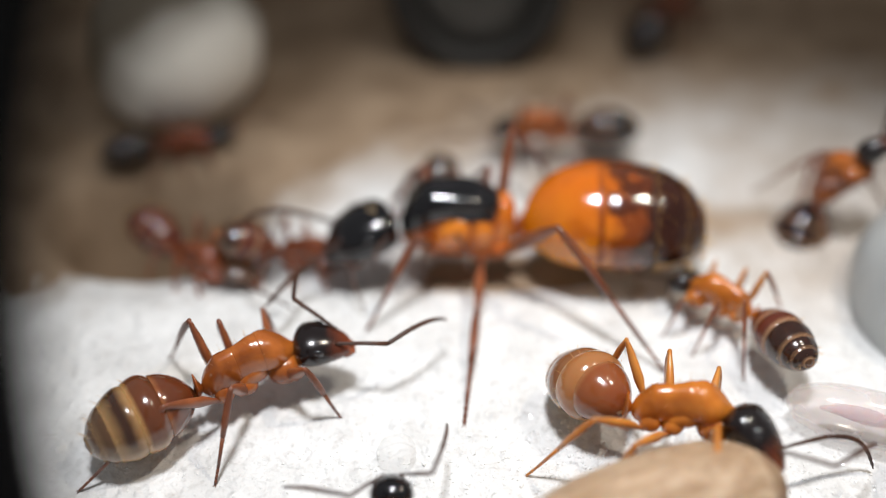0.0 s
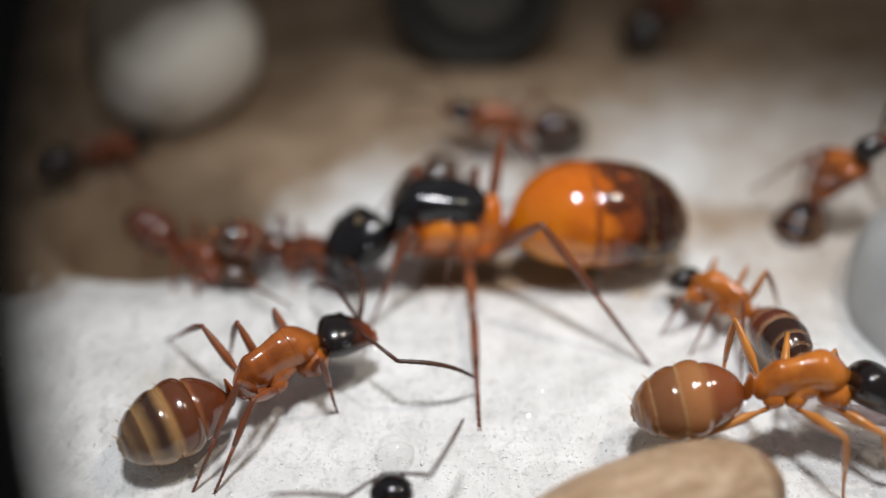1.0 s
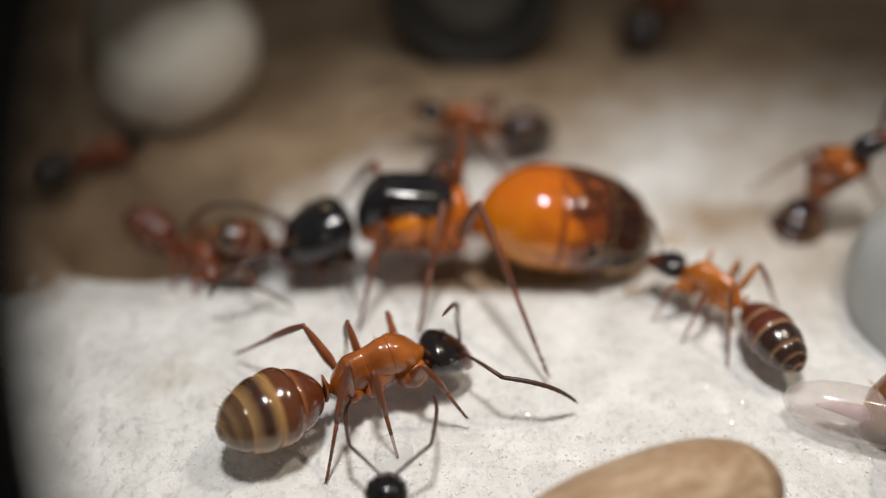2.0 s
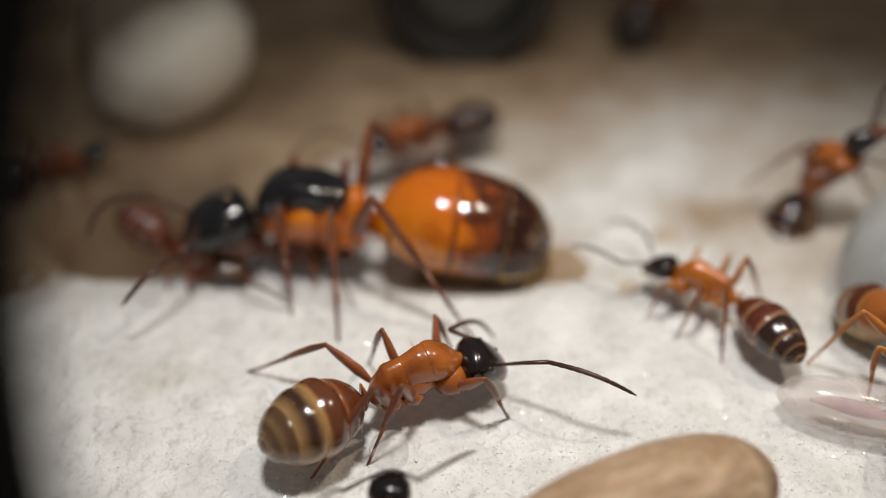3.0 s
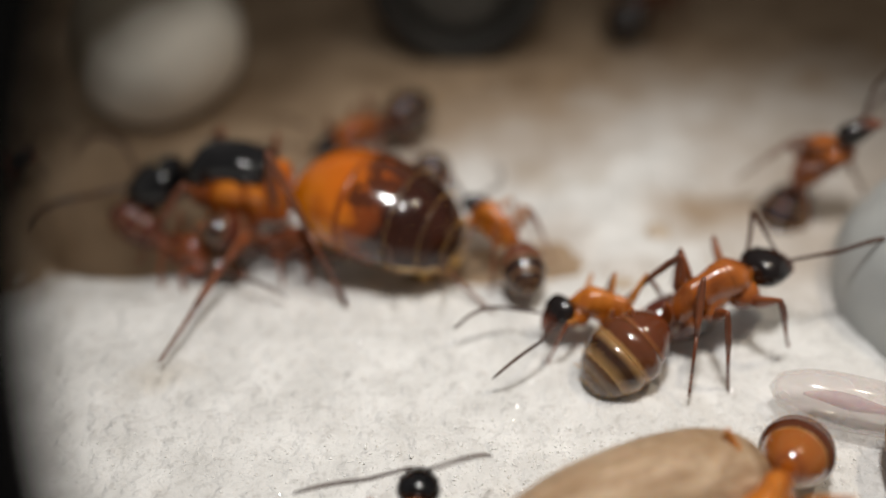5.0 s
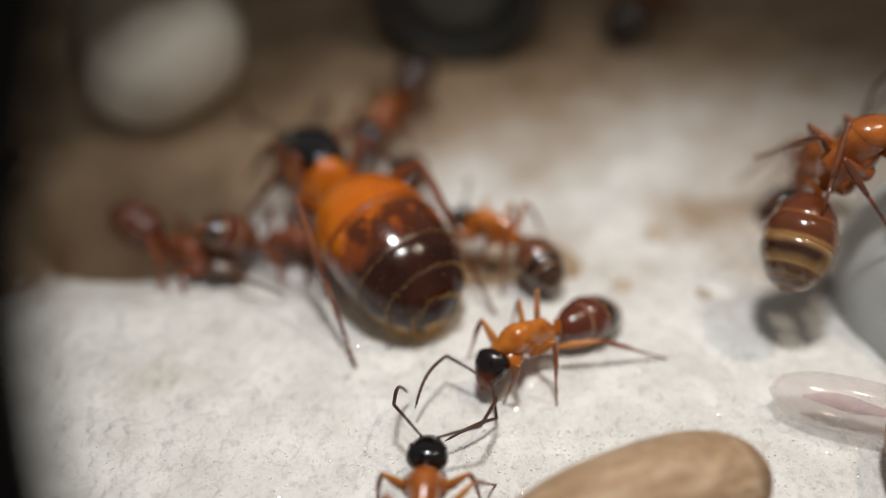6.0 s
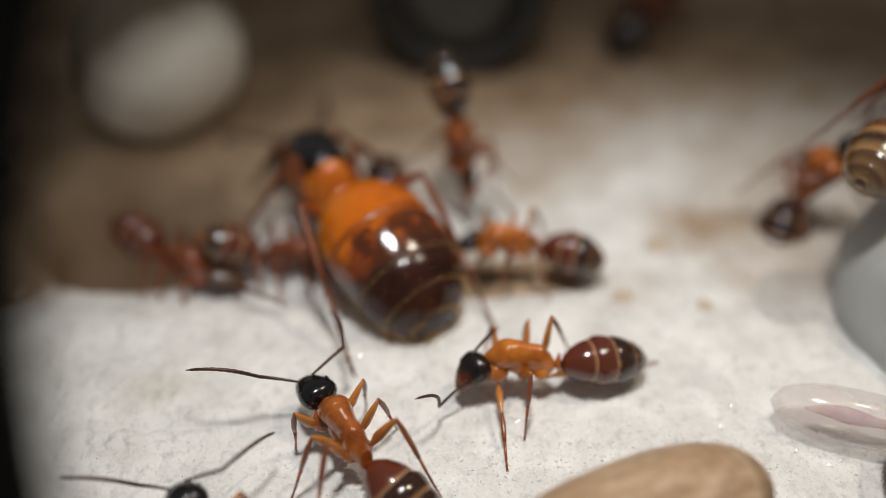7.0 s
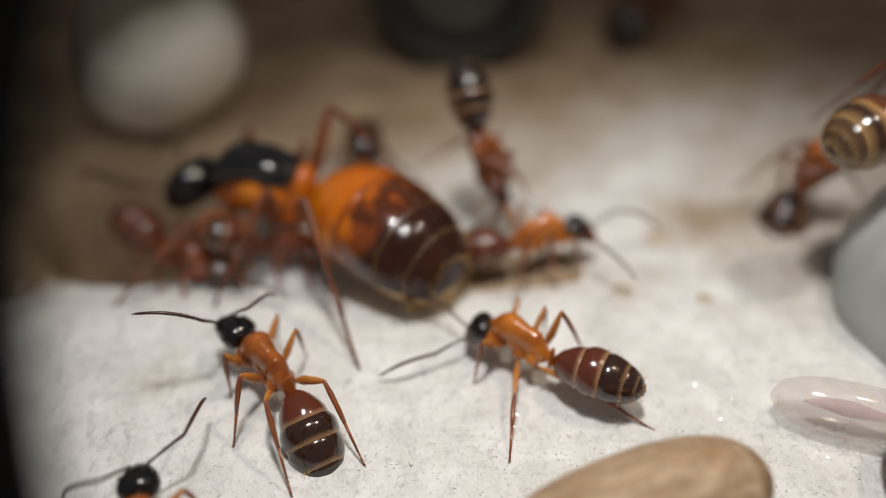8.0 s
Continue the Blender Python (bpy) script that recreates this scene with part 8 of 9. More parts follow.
    worker_l_rows = [
        (0, -1.29, 35.63, 1.70, -95, 5, 2, -4, -1, -1, 53, 23, 22, -11, -50, 17, -16, -11, 0.3, 34.1, 0, 0.8, 35.5, 0, 0.9, 37.7, 0, -3.2, 34.3, 0, -3.4, 35.9, 0, -3.1, 38.0, 0),
        (0.5, -1.28, 35.62, 1.70, -95, 5, 2, -4, -1, -1, 56, 12, 2, -10, -39, 26, 4, -23, 0.3, 34.1, 0, 0.8, 35.5, 0, 0.9, 37.7, 0, -3.2, 34.3, 0, -3.4, 35.9, 0, -3.1, 38.0, 0),
        (1, -1.23, 35.58, 1.70, -96, 5, 3, -4, -1, -1, 48, 11, -1, -20, -30, 21, 4, -31, 0.3, 34.1, 0, 0.8, 35.5, 0, 0.9, 37.7, 0, -3.2, 34.3, 0, -3.4, 35.9, 0, -3.1, 38.0, 0),
        (1.5, -1.16, 35.53, 1.70, -97, 5, 3, -4, -1, -1, 38, 22, 20, -31, -31, 10, -16, -27, 0.3, 34.1, 0, 0.8, 35.5, 0, 0.9, 37.7, 0, -3.2, 34.3, 0, -3.4, 35.9, 0, -3.1, 38.0, 0),
        (2, -1.08, 35.46, 1.70, -97, 5, 4, -4, -1, -1, 36, 26, 25, -29, -41, 13, -15, -14, 0.3, 34.1, 0, 0.8, 35.5, 0, 0.9, 37.7, 0, -3.2, 34.3, 0, -3.4, 35.9, 0, -3.1, 38.0, 0),
        (2.5, -1.00, 35.39, 1.70, -98, 5, 5, -4, -1, -1, 46, 16, 6, -17, -49, 25, 6, -9, 0.3, 34.1, 0, 0.8, 35.5, 0, 0.9, 37.7, 0, -3.2, 34.3, 0, -3.4, 35.9, 0, -3.1, 38.0, 0),
        (3, -0.93, 35.32, 1.70, -98, 5, 5, -4, -1, -1, 57, 10, 1, -9, -47, 25, 7, -17, 0.6, 33.6, 0, 0.8, 35.5, 0, 1.4, 37.2, 0, -3.2, 34.3, 0, -3.4, 35.9, 0, -3.1, 38.0, 0),
        (3.5, -0.86, 35.24, 1.70, -97, 5, 6, -3, -1, -1, 59, 19, 21, -14, -36, 14, -12, -29, 0.6, 33.6, 0, 1.3, 35.0, 0, 1.4, 37.2, 0, -2.8, 34.0, 0, -3.4, 35.9, 0, -2.6, 37.7, 0),
        (4, -0.79, 35.14, 1.70, -96, 5, 6, -3, -1, 0, 51, 27, 27, -27, -26, 11, -13, -31, 0.6, 33.6, 0, 1.3, 35.0, 0, 1.4, 37.2, 0, -2.8, 34.0, 0, -2.9, 35.4, 0, -2.6, 37.7, 0),
        (4.5, -0.76, 35.06, 1.70, -95, 5, 7, -3, -1, 0, 41, 20, 9, -31, -27, 22, 7, -20, 0.6, 33.6, 0, 1.3, 35.0, 0, 1.4, 37.2, 0, -2.8, 34.0, 0, -2.9, 35.4, 0, -2.6, 37.7, 0),
        (5, -0.99, 35.00, 1.70, -97, 5, 9, -3, -1, -2, 41, 11, 5, -23, -36, 27, 12, -10, 0.6, 33.6, 0, 1.3, 35.0, 0, 1.4, 37.2, 0, -2.8, 34.0, 0, -2.9, 35.4, 0, -2.6, 37.7, 0),
        (5.5, -1.51, 34.94, 1.70, -100, 5, 12, -3, 0, -6, 53, 15, 27, -11, -41, 18, -5, -12, 0.6, 33.6, 0, 0.5, 34.6, 0, 1.4, 37.2, 0, -3.6, 33.8, 0, -2.9, 35.4, 0, -3.3, 37.5, 0),
        (5.8, -1.85, 34.93, 1.70, -100, 5, 13, -3, 0, -7, 61, 22, 36, -9, -41, 12, -10, -18, -0.5, 33.2, 0, 0.5, 34.6, 0, 0.4, 36.8, 0, -3.6, 33.8, 0, -4.1, 35.4, 0, -3.3, 37.5, 0),
        (6, -2.14, 35.01, 1.70, -99, 5, 12, -3, 0, -4, 64, 26, 34, -10, -40, 10, -8, -24, -0.5, 33.2, 0, -0.2, 34.8, 0, 0.4, 36.8, 0, -4.2, 33.9, 0, -4.1, 35.4, 0, -4.0, 37.6, 0),
        (6.5, -2.88, 35.52, 1.70, -93, 4, 5, -6, 1, 4, 59, 22, 9, -21, -36, 16, 5, -31, -1.3, 34.1, 0, -0.2, 34.8, 0, -0.8, 37.8, 0, -4.2, 33.9, 0, -5.1, 35.8, 0, -4.0, 37.6, 0),
        (7, -3.05, 36.21, 1.70, -93, 4, -1, -13, 0, 3, 44, 8, -6, -31, -33, 22, 2, -26, -1.3, 34.1, 0, -0.9, 36.3, 0, -0.8, 37.8, 0, -4.9, 35.0, 0, -5.1, 35.8, 0, -5.0, 38.7, 0),
        (7.5, -3.22, 36.98, 1.70, -93, 4, -5, -22, -2, 1, 29, 2, 8, -28, -39, 12, -21, -13, -1.6, 35.6, 0, -0.9, 36.3, 0, -1.2, 39.2, 0, -4.9, 35.0, 0, -5.4, 37.3, 0, -5.0, 38.7, 0),
        (8, -3.92, 37.64, 1.70, -87, 4, -1, -33, -2, -20, 31, 8, 21, -16, -46, -4, -22, -9, -1.6, 35.6, 0, -1.9, 37.9, 0, -2.1, 40.1, 0, -5.7, 36.3, 0, -5.4, 37.3, 0, -6.2, 39.9, 0),
    ]
    worker_m_rows = [
        (0, 6.78, 34.53, 1.70, 159, 7, -39, -44, -40, -36, 6, 6, -41, -18, -73, -9, -60, -29, 4.8, 33.4, 0, 6.0, 32.5, 0, 8.1, 31.8, 0, 6.1, 36.7, 0, 7.6, 36.5, 0, 9.6, 35.6, 0),
        (0.25, 6.71, 34.52, 1.70, 159, 7, -39, -44, -40, -36, 0, 6, -44, -25, -70, -11, -61, -31, 4.8, 33.4, 0, 6.0, 32.5, 0, 8.1, 31.8, 0, 6.1, 36.7, 0, 7.6, 36.5, 0, 9.6, 35.6, 0),
        (0.5, 6.51, 34.51, 1.70, 158, 7, -38, -44, -40, -36, -4, 3, -39, -30, -70, -8, -54, -30, 4.8, 33.4, 0, 6.0, 32.5, 0, 8.1, 31.8, 0, 6.1, 36.7, 0, 7.6, 36.5, 0, 9.6, 35.6, 0),
        (0.75, 6.21, 34.48, 1.70, 158, 7, -37, -45, -40, -36, -6, -3, -28, -32, -73, -2, -42, -26, 4.8, 33.4, 0, 5.3, 32.5, 0, 8.1, 31.8, 0, 5.4, 36.6, 0, 7.6, 36.5, 0, 8.9, 35.5, 0),
        (1, 5.82, 34.46, 1.70, 157, 7, -36, -45, -40, -36, -4, -9, -17, -30, -77, 3, -33, -20, 3.6, 33.4, 0, 5.3, 32.5, 0, 6.9, 31.7, 0, 5.4, 36.6, 0, 6.5, 36.4, 0, 8.9, 35.5, 0),
        (1.25, 5.35, 34.43, 1.70, 157, 8, -35, -46, -40, -35, 0, -11, -13, -25, -82, 6, -30, -14, 3.6, 33.4, 0, 4.4, 32.4, 0, 6.9, 31.7, 0, 4.5, 36.6, 0, 6.5, 36.4, 0, 8.0, 35.4, 0),
        (1.5, 4.83, 34.41, 1.70, 156, 8, -34, -46, -40, -35, 7, -9, -16, -18, -86, 4, -36, -9, 2.6, 33.4, 0, 4.4, 32.4, 0, 5.8, 31.6, 0, 4.5, 36.6, 0, 5.5, 36.3, 0, 8.0, 35.4, 0),
        (1.75, 4.27, 34.38, 1.70, 156, 8, -34, -47, -40, -35, 14, -4, -25, -12, -88, -1, -46, -9, 2.6, 33.4, 0, 3.2, 32.4, 0, 5.8, 31.6, 0, 3.5, 36.6, 0, 5.5, 36.3, 0, 6.9, 35.3, 0),
        (2, 3.69, 34.37, 1.70, 155, 8, -33, -47, -40, -34, 19, 2, -34, -9, -87, -8, -54, -12, 1.4, 33.4, 0, 3.2, 32.4, 0, 4.6, 31.6, 0, 3.5, 36.6, 0, 4.4, 36.3, 0, 6.9, 35.3, 0),
        (2.25, 3.12, 34.36, 1.70, 155, 8, -33, -47, -40, -34, 22, 5, -38, -9, -83, -12, -55, -17, 1.4, 33.4, 0, 2.0, 32.4, 0, 4.6, 31.6, 0, 2.3, 36.5, 0, 4.4, 36.3, 0, 5.7, 35.3, 0),
        (2.3, 3.00, 34.36, 1.70, 155, 8, -33, -47, -40, -34, 22, 5, -38, -10, -82, -12, -55, -19, 1.4, 33.4, 0, 2.0, 32.4, 0, 4.6, 31.6, 0, 2.3, 36.5, 0, 4.4, 36.3, 0, 5.7, 35.3, 0),
        (2.5, 2.34, 34.42, 1.70, 156, 8, -34, -45, -40, -33, 19, 5, -36, -13, -79, -10, -51, -24, -0.1, 33.4, 0, 1.2, 32.5, 0, 3.2, 31.7, 0, 1.4, 36.6, 0, 2.9, 36.4, 0, 4.8, 35.4, 0),
        (2.75, 1.33, 34.57, 1.70, 158, 7, -39, -39, -40, -32, 11, 3, -31, -19, -78, -3, -45, -29, -1.0, 33.5, 0, 1.2, 32.5, 0, 2.3, 31.9, 0, 1.4, 36.6, 0, 1.9, 36.6, 0, 4.8, 35.4, 0),
        (3, 0.83, 34.65, 1.70, 159, 7, -44, -34, -40, -31, 0, 0, -26, -25, -78, 5, -41, -31, -1.0, 33.5, 0, 0.1, 32.6, 0, 2.3, 31.9, 0, 0.1, 36.8, 0, 1.9, 36.6, 0, 3.6, 35.8, 0),
        (3.25, 1.14, 34.54, 1.70, 159, 8, -49, -32, -40, -26, -11, -4, -27, -30, -81, 11, -44, -30, -1.0, 33.5, 0, 0.1, 32.6, 0, 2.3, 31.9, 0, 0.1, 36.8, 0, 1.9, 36.6, 0, 3.6, 35.8, 0),
        (3.5, 1.81, 34.29, 1.70, 159, 9, -55, -30, -40, -19, -21, -3, -36, -32, -87, 14, -56, -26, -1.0, 33.5, 0, 1.4, 32.2, 0, 2.3, 31.9, 0, 1.4, 36.3, 0, 1.9, 36.6, 0, 4.9, 35.3, 0),
        (3.75, 2.48, 34.03, 1.70, 158, 11, -60, -28, -40, -12, -28, 1, -50, -29, -96, 11, -71, -19, 0.7, 32.9, 0, 1.4, 32.2, 0, 4.0, 31.2, 0, 1.4, 36.3, 0, 3.5, 35.9, 0, 4.9, 35.3, 0),
        (4, 2.79, 33.92, 1.70, 158, 12, -62, -28, -40, -8, -30, 7, -63, -24, -103, 6, -82, -13, 0.7, 32.9, 0, 2.0, 31.9, 0, 4.0, 31.2, 0, 2.1, 36.1, 0, 3.5, 35.9, 0, 5.6, 34.9, 0),
        (4.25, 2.53, 33.95, 1.70, 130, 10, -34, -31, -29, -6, 2, 11, -40, -18, -81, -2, -57, -9, 0.2, 33.9, 0, 0.8, 32.6, 0, 2.3, 31.0, 0, 2.1, 36.1, 0, 4.1, 35.3, 0, 5.4, 33.6, 0),
        (4.5, 2.28, 33.99, 1.70, 103, 8, -7, -35, -18, -6, 35, 11, -9, -12, -58, -6, -24, -9, 0.2, 35.0, 0, 0.2, 33.4, 0, 0.8, 31.3, 0, 3.6, 35.8, 0, 4.1, 35.3, 0, 4.7, 32.3, 0),
        (4.7, 2.40, 33.88, 1.70, 117, 9, -27, -31, -23, -6, 19, 12, -22, -9, -81, -3, -36, -11, 0.2, 34.3, 0, 0.2, 33.4, 0, 1.6, 30.9, 0, 3.6, 35.8, 0, 4.4, 34.7, 0, 4.7, 32.3, 0),
        (4.75, 2.40, 33.87, 1.70, 119, 8, -28, -31, -25, -6, 19, 11, -22, -9, -83, -2, -35, -12, 0.2, 34.3, 0, 0.5, 32.8, 0, 1.6, 30.9, 0, 3.6, 35.8, 0, 4.4, 34.7, 0, 5.2, 32.9, 0),
        (5, 2.36, 33.80, 1.70, 128, 8, -34, -31, -30, -5, 18, 6, -17, -9, -88, 3, -31, -18, 0.1, 33.8, 0, 0.5, 32.8, 0, 2.1, 30.8, 0, 3.6, 35.8, 0, 4.4, 34.7, 0, 5.2, 32.9, 0),
        (5.25, 2.30, 33.74, 1.70, 135, 8, -37, -31, -35, -3, 17, 0, -14, -13, -87, 9, -31, -24, 0.1, 33.8, 0, 0.8, 32.2, 0, 2.1, 30.8, 0, 2.5, 36.0, 0, 4.4, 34.7, 0, 5.3, 33.6, 0),
        (5.5, 2.24, 33.70, 1.70, 141, 7, -39, -31, -38, 0, 14, -4, -19, -19, -84, 13, -39, -29, 0, 33.2, 0, 0.8, 32.2, 0, 2.6, 30.7, 0, 2.5, 36.0, 0, 3.6, 35.3, 0, 5.3, 33.6, 0),
        (5.75, 2.21, 33.66, 1.70, 148, 6, -42, -31, -40, 1, 8, -3, -31, -26, -81, 12, -52, -31, 0, 33.2, 0, 0.8, 32.2, 0, 2.6, 30.7, 0, 1.9, 35.9, 0, 3.6, 35.3, 0, 5.2, 34.2, 0),
        (5.8, 2.21, 33.65, 1.70, 149, 6, -43, -31, -40, 1, 6, -3, -34, -27, -80, 12, -54, -31, 0, 33.2, 0, 0.8, 32.2, 0, 2.6, 30.7, 0, 1.9, 35.9, 0, 3.6, 35.3, 0, 5.2, 34.2, 0),
        (6, 2.26, 33.63, 1.70, 156, 6, -46, -32, -40, 0, -1, 1, -45, -30, -80, 8, -65, -30, 0, 33.2, 0, 1.5, 31.7, 0, 2.6, 30.7, 0, 1.9, 35.9, 0, 3.6, 35.3, 0, 5.2, 34.2, 0),
        (6.25, 2.41, 33.61, 1.70, 165, 5, -49, -32, -40, -3, -11, 7, -55, -31, -81, 2, -72, -25, 0.6, 32.3, 0, 1.5, 31.7, 0, 4.1, 31.0, 0, 1.9, 35.9, 0, 3.1, 35.6, 0, 5.2, 34.2, 0),
        (6.5, 2.58, 33.59, 1.70, 171, 5, -51, -33, -40, -4, -17, 11, -54, -29, -83, -4, -69, -19, 0.6, 32.3, 0, 2.4, 31.5, 0, 4.1, 31.0, 0, 1.5, 35.5, 0, 3.1, 35.6, 0, 5.1, 35.3, 0),
        (6.75, 2.74, 33.56, 1.70, 173, 5, -50, -41, -30, -3, -18, 8, -44, -24, -85, -9, -58, -13, 1.2, 32.0, 0, 2.4, 31.5, 0, 4.8, 31.2, 0, 1.5, 35.5, 0, 3.1, 35.6, 0, 5.1, 35.3, 0),
        (7, 2.90, 33.53, 1.70, 176, 5, -45, -49, -12, -1, -12, 0, -29, -17, -86, -10, -43, -9, 1.2, 32.0, 0, 2.4, 31.5, 0, 4.8, 31.2, 0, 1.5, 35.5, 0, 3.1, 35.6, 0, 5.1, 35.3, 0),
        (7.25, 3.04, 33.52, 1.70, 220, 5, 43, 0, 1, 7, 79, 19, 65, -12, -5, 20, 48, -9, 3.3, 31.4, 0, 4.7, 32.0, 0, 6.3, 33.5, 0, 1.0, 34.1, 0, 1.9, 35.3, 0, 3.6, 36.6, 0),
        (7.5, 4.09, 34.12, 1.70, 248, 5, 4, -1, 34, 3, 45, 13, 24, -9, -48, 25, 5, -12, 5.5, 32.2, 0, 6.4, 33.4, 0, 7.2, 35.5, 0, 2.3, 33.5, 0, 1.9, 35.3, 0, 3.4, 37.0, 0),
        (7.75, 4.77, 33.88, 1.70, 331, 5, -46, -2, -22, 23, 1, 10, -34, -9, -101, 27, -55, -18, 6.9, 34.6, 0, 5.8, 35.7, 0, 3.9, 36.7, 0, 5.2, 31.6, 0, 3.7, 31.9, 0, 1.9, 33.1, 0),
        (8, 4.39, 33.66, 1.70, 386, 4, -49, -14, -40, 15, 4, 7, -47, -14, -102, 20, -67, -25, 4.8, 35.8, 0, 3.3, 35.5, 0, 1.4, 34.5, 0, 6.3, 32.6, 0, 5.1, 31.6, 0, 3.1, 30.8, 0),
    ]
    worker_n_rows = [
        (0, -14.85, 43.02, 0.30, 15, 4, 7, 8, 7, -10, 41, 19, 27, -29, -46, 31, 6, -11, -13.9, 45.1, -1.6, -15.5, 45.1, -1.6, -17.5, 44.4, -1.6, -13.0, 41.7, -1.6, -14.3, 40.9, -1.6, -16.4, 40.5, -1.6),
        (0.5, -16.65, 42.66, 0.30, 18, 4, 24, 7, 23, -18, 56, 30, 41, -30, -30, 29, 4, -10, -16.2, 44.7, -1.6, -17.7, 44.6, -1.6, -19.8, 43.8, -1.6, -15.1, 41.3, -1.6, -16.4, 40.5, -1.6, -18.5, 40.0, -1.6),
        (1, -18.56, 42.15, 0.30, 22, 5, 44, 5, 40, -26, 85, 29, 41, -20, 0, 16, 26, -21, -18.1, 44.2, -1.6, -19.6, 44.0, -1.6, -21.6, 43.1, -1.6, -16.8, 41.0, -1.6, -18.0, 40.1, -1.6, -20.0, 39.3, -1.6),
        (1.5, -18.67, 41.87, 0.30, 26, 6, 49, -2, 40, -28, 101, 14, 48, -9, 15, 12, 52, -31, -18.1, 44.2, -1.6, -19.6, 44.0, -1.6, -21.6, 43.1, -1.6, -16.8, 41.0, -1.6, -18.0, 40.1, -1.6, -20.0, 39.3, -1.6),
        (2, -18.73, 41.63, 0.30, 29, 7, 52, -10, 40, -28, 106, 7, 72, -12, 20, 19, 53, -28, -18.1, 44.2, -1.6, -19.6, 44.0, -1.6, -21.7, 42.3, -1.6, -16.8, 41.0, -1.6, -18.0, 40.1, -1.6, -20.0, 39.3, -1.6),
        (2.3, -18.81, 41.46, 0.30, 30, 8, 53, -12, 40, -28, 102, 12, 75, -19, 16, 23, 41, -21, -18.1, 44.2, -1.6, -20.0, 43.2, -1.6, -21.7, 42.3, -1.6, -16.8, 41.0, -1.6, -18.0, 40.1, -1.6, -19.8, 38.5, -1.6),
        (2.5, -19.03, 41.30, 0.30, 28, 7, 47, -9, 40, -28, 91, 19, 65, -24, 5, 24, 27, -16, -18.8, 43.4, -1.6, -20.0, 43.2, -1.6, -21.7, 42.3, -1.6, -16.8, 41.0, -1.6, -18.3, 39.3, -1.6, -19.8, 38.5, -1.6),
        (3, -20.41, 40.78, 0.30, 16, 7, 2, 13, 40, -28, 36, 35, 0, -31, -51, 24, -17, -9, -18.8, 43.4, -1.6, -21.3, 42.7, -1.6, -23.4, 42.1, -1.6, -18.8, 39.4, -1.6, -20.1, 38.6, -1.6, -22.2, 38.1, -1.6),
        (3.5, -21.68, 40.47, 0.30, 7, 7, -29, 29, 40, -28, 3, 34, -31, -25, -83, 26, -28, -15, -20.7, 42.4, -1.6, -21.3, 42.7, -1.6, -24.3, 42.2, -1.6, -20.2, 38.9, -1.6, -21.7, 38.3, -1.6, -23.8, 38.1, -1.6),
        (4, -22.36, 40.44, 0.30, 7, 7, -29, 28, 40, -28, 13, 26, -10, -13, -73, 35, -27, -27, -20.7, 42.4, -1.6, -22.8, 42.5, -1.6, -24.3, 42.2, -1.6, -20.8, 38.9, -1.6, -21.7, 38.3, -1.6, -24.4, 38.1, -1.6),
        (4.5, -22.99, 40.41, 0.30, 7, 7, -28, 28, 40, -28, 24, 33, -9, -9, -61, 43, -46, -31, -21.9, 42.3, -1.6, -22.8, 42.5, -1.6, -25.6, 42.1, -1.6, -20.8, 38.9, -1.6, -22.9, 38.3, -1.6, -24.4, 38.1, -1.6),
        (5, -23.58, 40.38, 0.30, 7, 7, -26, 27, 40, -27, 28, 42, -27, -18, -59, 35, -45, -22, -21.9, 42.3, -1.6, -24.0, 42.5, -1.6, -25.6, 42.1, -1.6, -22.1, 38.8, -1.6, -22.9, 38.3, -1.6, -25.6, 38.1, -1.6),
        (5.5, -24.11, 40.36, 0.30, 7, 7, -24, 26, 40, -27, 20, 36, -26, -30, -66, 25, -23, -10, -23.0, 42.3, -1.6, -24.0, 42.5, -1.6, -26.7, 42.1, -1.6, -22.1, 38.8, -1.6, -24.0, 38.2, -1.6, -25.6, 38.1, -1.6),
        (6, -24.57, 40.34, 0.30, 7, 7, -22, 26, 40, -27, 12, 25, -4, -30, -74, 29, -20, -11, -23.0, 42.3, -1.6, -25.0, 42.5, -1.6, -26.7, 42.1, -1.6, -23.0, 38.8, -1.6, -24.0, 38.2, -1.6, -26.6, 38.0, -1.6),
        (6.5, -24.95, 40.33, 0.30, 7, 7, -20, 25, 40, -27, 12, 27, 0, -19, -73, 40, -38, -22, -23.8, 42.3, -1.6, -25.0, 42.5, -1.6, -27.5, 42.1, -1.6, -23.0, 38.8, -1.6, -24.8, 38.2, -1.6, -26.6, 38.0, -1.6),
        (7, -25.24, 40.33, 0.30, 7, 7, -18, 24, 40, -27, 23, 38, -18, -9, -62, 37, -38, -31, -23.8, 42.3, -1.6, -25.6, 42.4, -1.6, -27.5, 42.1, -1.6, -23.6, 38.8, -1.6, -24.8, 38.2, -1.6, -27.2, 38.0, -1.6),
        (7.5, -25.42, 40.32, 0.30, 7, 7, -17, 23, 40, -27, 35, 38, -20, -13, -51, 26, -17, -27, -23.8, 42.3, -1.6, -25.6, 42.4, -1.6, -27.5, 42.1, -1.6, -23.6, 38.8, -1.6, -24.8, 38.2, -1.6, -27.2, 38.0, -1.6),
        (8, -25.48, 40.32, 0.30, 7, 7, -17, 23, 40, -27, 37, 27, 0, -25, -50, 25, -14, -15, -23.8, 42.3, -1.6, -25.6, 42.4, -1.6, -27.5, 42.1, -1.6, -23.6, 38.8, -1.6, -24.8, 38.2, -1.6, -27.2, 38.0, -1.6),
    ]
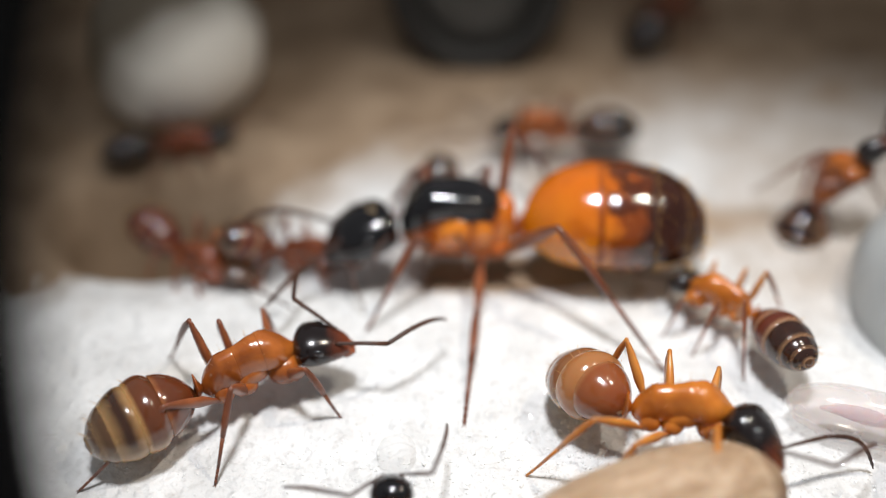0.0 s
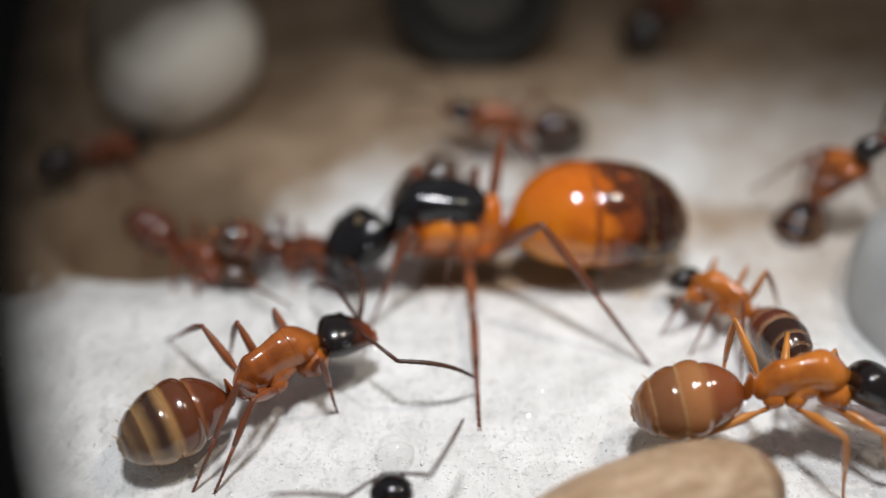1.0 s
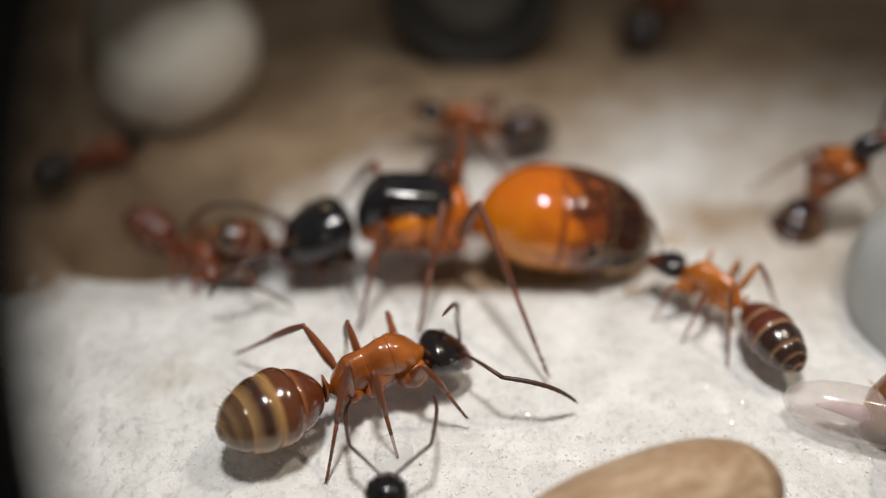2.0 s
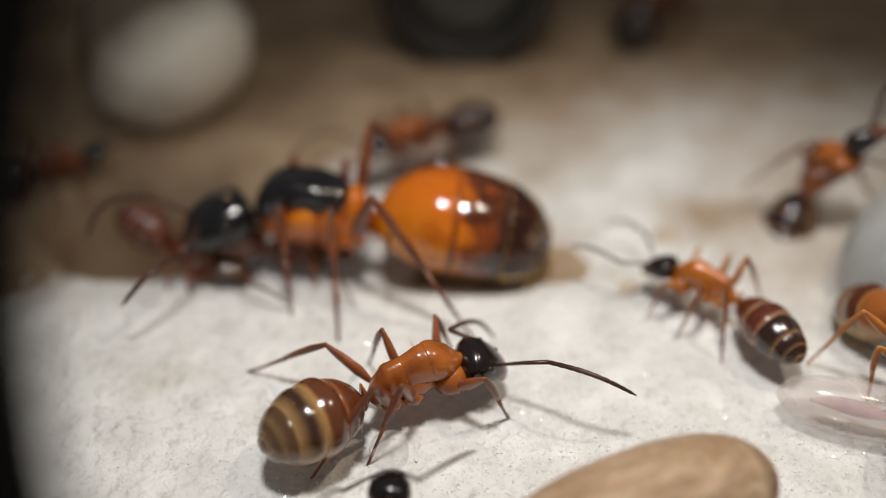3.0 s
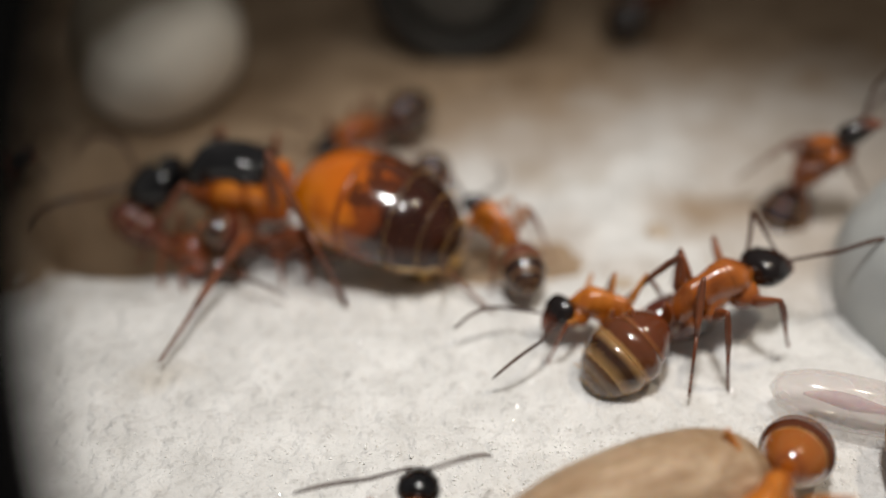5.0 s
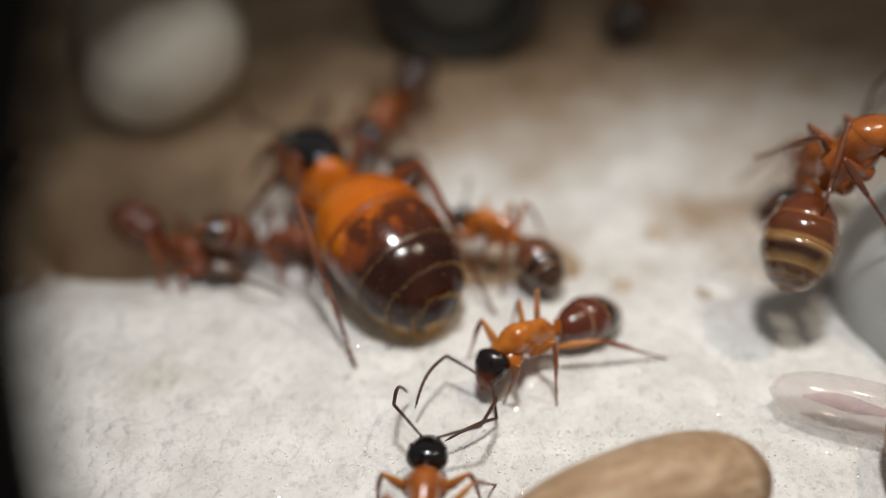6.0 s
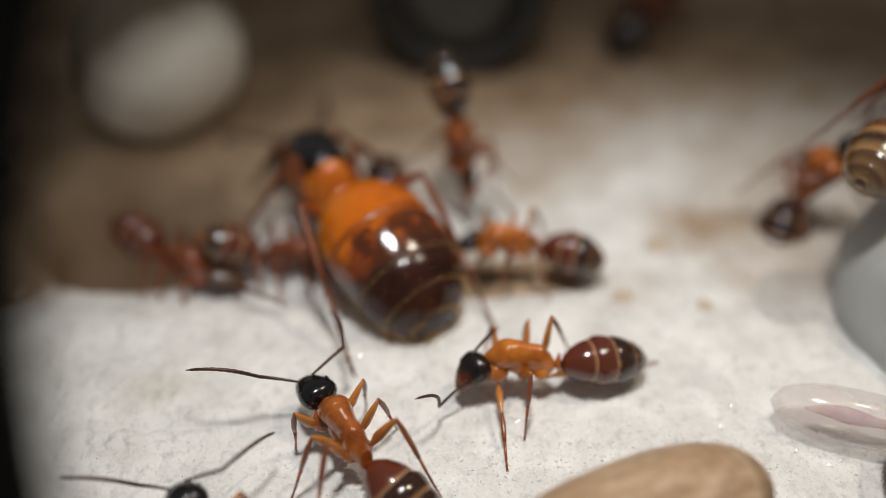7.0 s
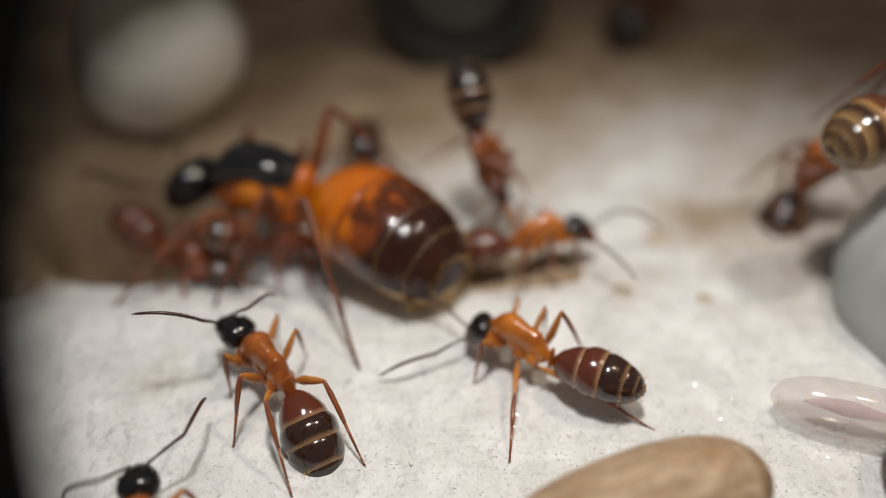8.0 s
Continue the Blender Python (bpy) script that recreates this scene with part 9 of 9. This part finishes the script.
    worker_p_rows = [
        (0, -7.09, 34.01, 0.10, -6, 5, -37, 16, 40, -49, 17, 37, -42, -9, -68, 35, -60, -31, -5.4, 35.7, -1.6, -6.9, 36.3, -1.6, -9.2, 36.4, -1.6, -5.8, 32.0, -1.6, -7.4, 31.8, -1.6, -9.7, 32.1, -1.6),
        (8, -7.15, 34.51, 0.10, -6, 5, -36, 16, 40, -49, 5, 24, -42, -9, -83, 20, -58, -31, -5.4, 35.7, -1.6, -6.9, 36.3, -1.6, -9.2, 36.4, -1.6, -5.8, 32.0, -1.6, -7.4, 31.8, -1.6, -9.7, 32.1, -1.6),
    ]
    worker_q_rows = [
        (0, -11.79, 33.41, 0.10, -32, 4, 12, -9, -3, -22, 50, 14, 33, -25, -41, 20, 6, -10, -9.5, 34.2, -1.6, -10.6, 35.4, -1.6, -12.6, 36.5, -1.6, -11.5, 31.0, -1.6, -13.0, 31.5, -1.6, -15.0, 32.8, -1.6),
        (8, -11.89, 33.90, 0.10, -32, 4, 14, -11, -2, -24, 50, 8, 36, -29, -30, 20, 13, -9, -9.5, 34.2, -1.6, -10.6, 35.4, -1.6, -12.6, 36.5, -1.6, -11.5, 31.0, -1.6, -13.0, 31.5, -1.6, -15.0, 32.8, -1.6),
    ]
    worker_r_rows = [
        (0, 13.35, 56.45, 2.32, 48, 11, -34, 29, 8, 10, 7, 30, -23, -23, -78, 43, -34, -18, 12.95, 59.11, 0.01, 11.37, 58.1, 0.01, 9.68, 56.07, 0.01, 16.1, 56.3, 0.01, 15.2, 54.72, 0.01, 13.4, 52.81, 0.01),
        (8, 13.48, 57.19, 2.32, 48, 11, -34, 29, 7, 12, 20, 29, -28, -17, -66, 31, -31, -23, 12.95, 59.11, 0.01, 11.6, 58.89, 0.01, 9.68, 56.07, 0.01, 16.21, 57.09, 0.01, 15.2, 54.72, 0.01, 13.51, 53.6, 0.01),
    ]
    worker_s_rows = [
        (0, 17.53, 36.51, 3.04, -57, 64, 39, -3, 40, 33, 71, 27, 58, -31, -12, 22, 17, -12, 20.2, 36.2, 1.3, 19.6, 38.0, 1.3, 18.1, 40.1, 1.3, 16.8, 33.9, 1.3, 15.4, 35.2, 1.3, 14.0, 37.5, 1.3),
        (8, 17.70, 37.07, 3.04, -56, 64, 39, -3, 40, 33, 89, 17, 54, -29, 7, 24, 16, -16, 20.2, 36.2, 1.3, 19.8, 38.6, 1.3, 18.1, 40.1, 1.3, 17.0, 34.5, 1.3, 15.4, 35.2, 1.3, 14.0, 37.5, 1.3),
    ]
    queen = ant("large queen ant, black and rust with amber gaster", 5.0, 3.4, 8.1, QUEEN, queen=True, feelers=(2.2, 3.2))
    move_ant(queen, queen_rows)
    for label, lm, hl, gl, looks, fat, rows in (
        ("tawny worker ant with a brown and tan banded gaster", 3.75, 2.3, 4.2, RED, 1.03, worker_a_rows),
        ("small orange worker ant with a dark head", 2.75, 1.6, 3.75, LIGHT, 0.95, worker_b_rows),
        ("orange worker ant with a jet black head", 2.9, 1.75, 3.9, BLACKHEAD, 1.0, worker_c_rows),
        ("black-headed worker ant coming in over the plaster", 2.9, 1.75, 3.9, BLACKHEAD, 1.05, worker_d_rows),
        ("large orange worker ant with a black and red head", 3.3, 2.5, 4.3, BIG, 1.0, worker_e_rows),
        ("large orange worker ant climbing over a cocoon", 3.45, 2.75, 4.1, GLASSY, 1.04, worker_f_rows),
        ("brown worker ant walking behind the queen", 2.9, 1.7, 3.4, DARK, 1.0, worker_k_rows),
        ("dark worker ant close behind the queen", 2.6, 1.6, 3.2, DARK, 1.0, worker_l_rows),
        ("orange worker ant with a dark shiny gaster", 2.6, 1.6, 3.0, LIGHT, 1.0, worker_m_rows),
        ("dim brown worker ant on the earth", 2.6, 1.6, 3.0, DUSKY, 1.0, worker_n_rows),
        ("resting tawny worker ant in the hollow", 2.8, 1.7, 3.3, FADED, 1.0, worker_p_rows),
        ("resting brown worker ant in the hollow", 2.8, 1.7, 3.3, FADED, 1.0, worker_q_rows),
        ("dark worker ant on the earth bank", 2.8, 1.7, 3.4, DUSKY, 1.3, worker_r_rows),
        ("brown worker ant standing near the pebble", 3.2, 1.9, 4.0, DARK, 1.15, worker_s_rows),
    ):
        walker = ant(label, lm, hl, gl, looks, fat=fat)
        walker["roll"] = -42.0 if looks is GLASSY else 0.0
        move_ant(walker, rows)
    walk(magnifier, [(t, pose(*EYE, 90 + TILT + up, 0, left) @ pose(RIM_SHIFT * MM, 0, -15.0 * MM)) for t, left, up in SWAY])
    walk(gel_drop, [(t, pose(x * MM, y * MM, z * MM)) for t, x, y, z in ((0, -2.2, 22.2, 0.3), (3.0, -2.2, 22.2, 0.3), (3.5, -1.2, 20.3, 0.3), (4.0, -0.6, 17.6, 0.3), (8, -0.6, 17.6, 0.3))])


motions()
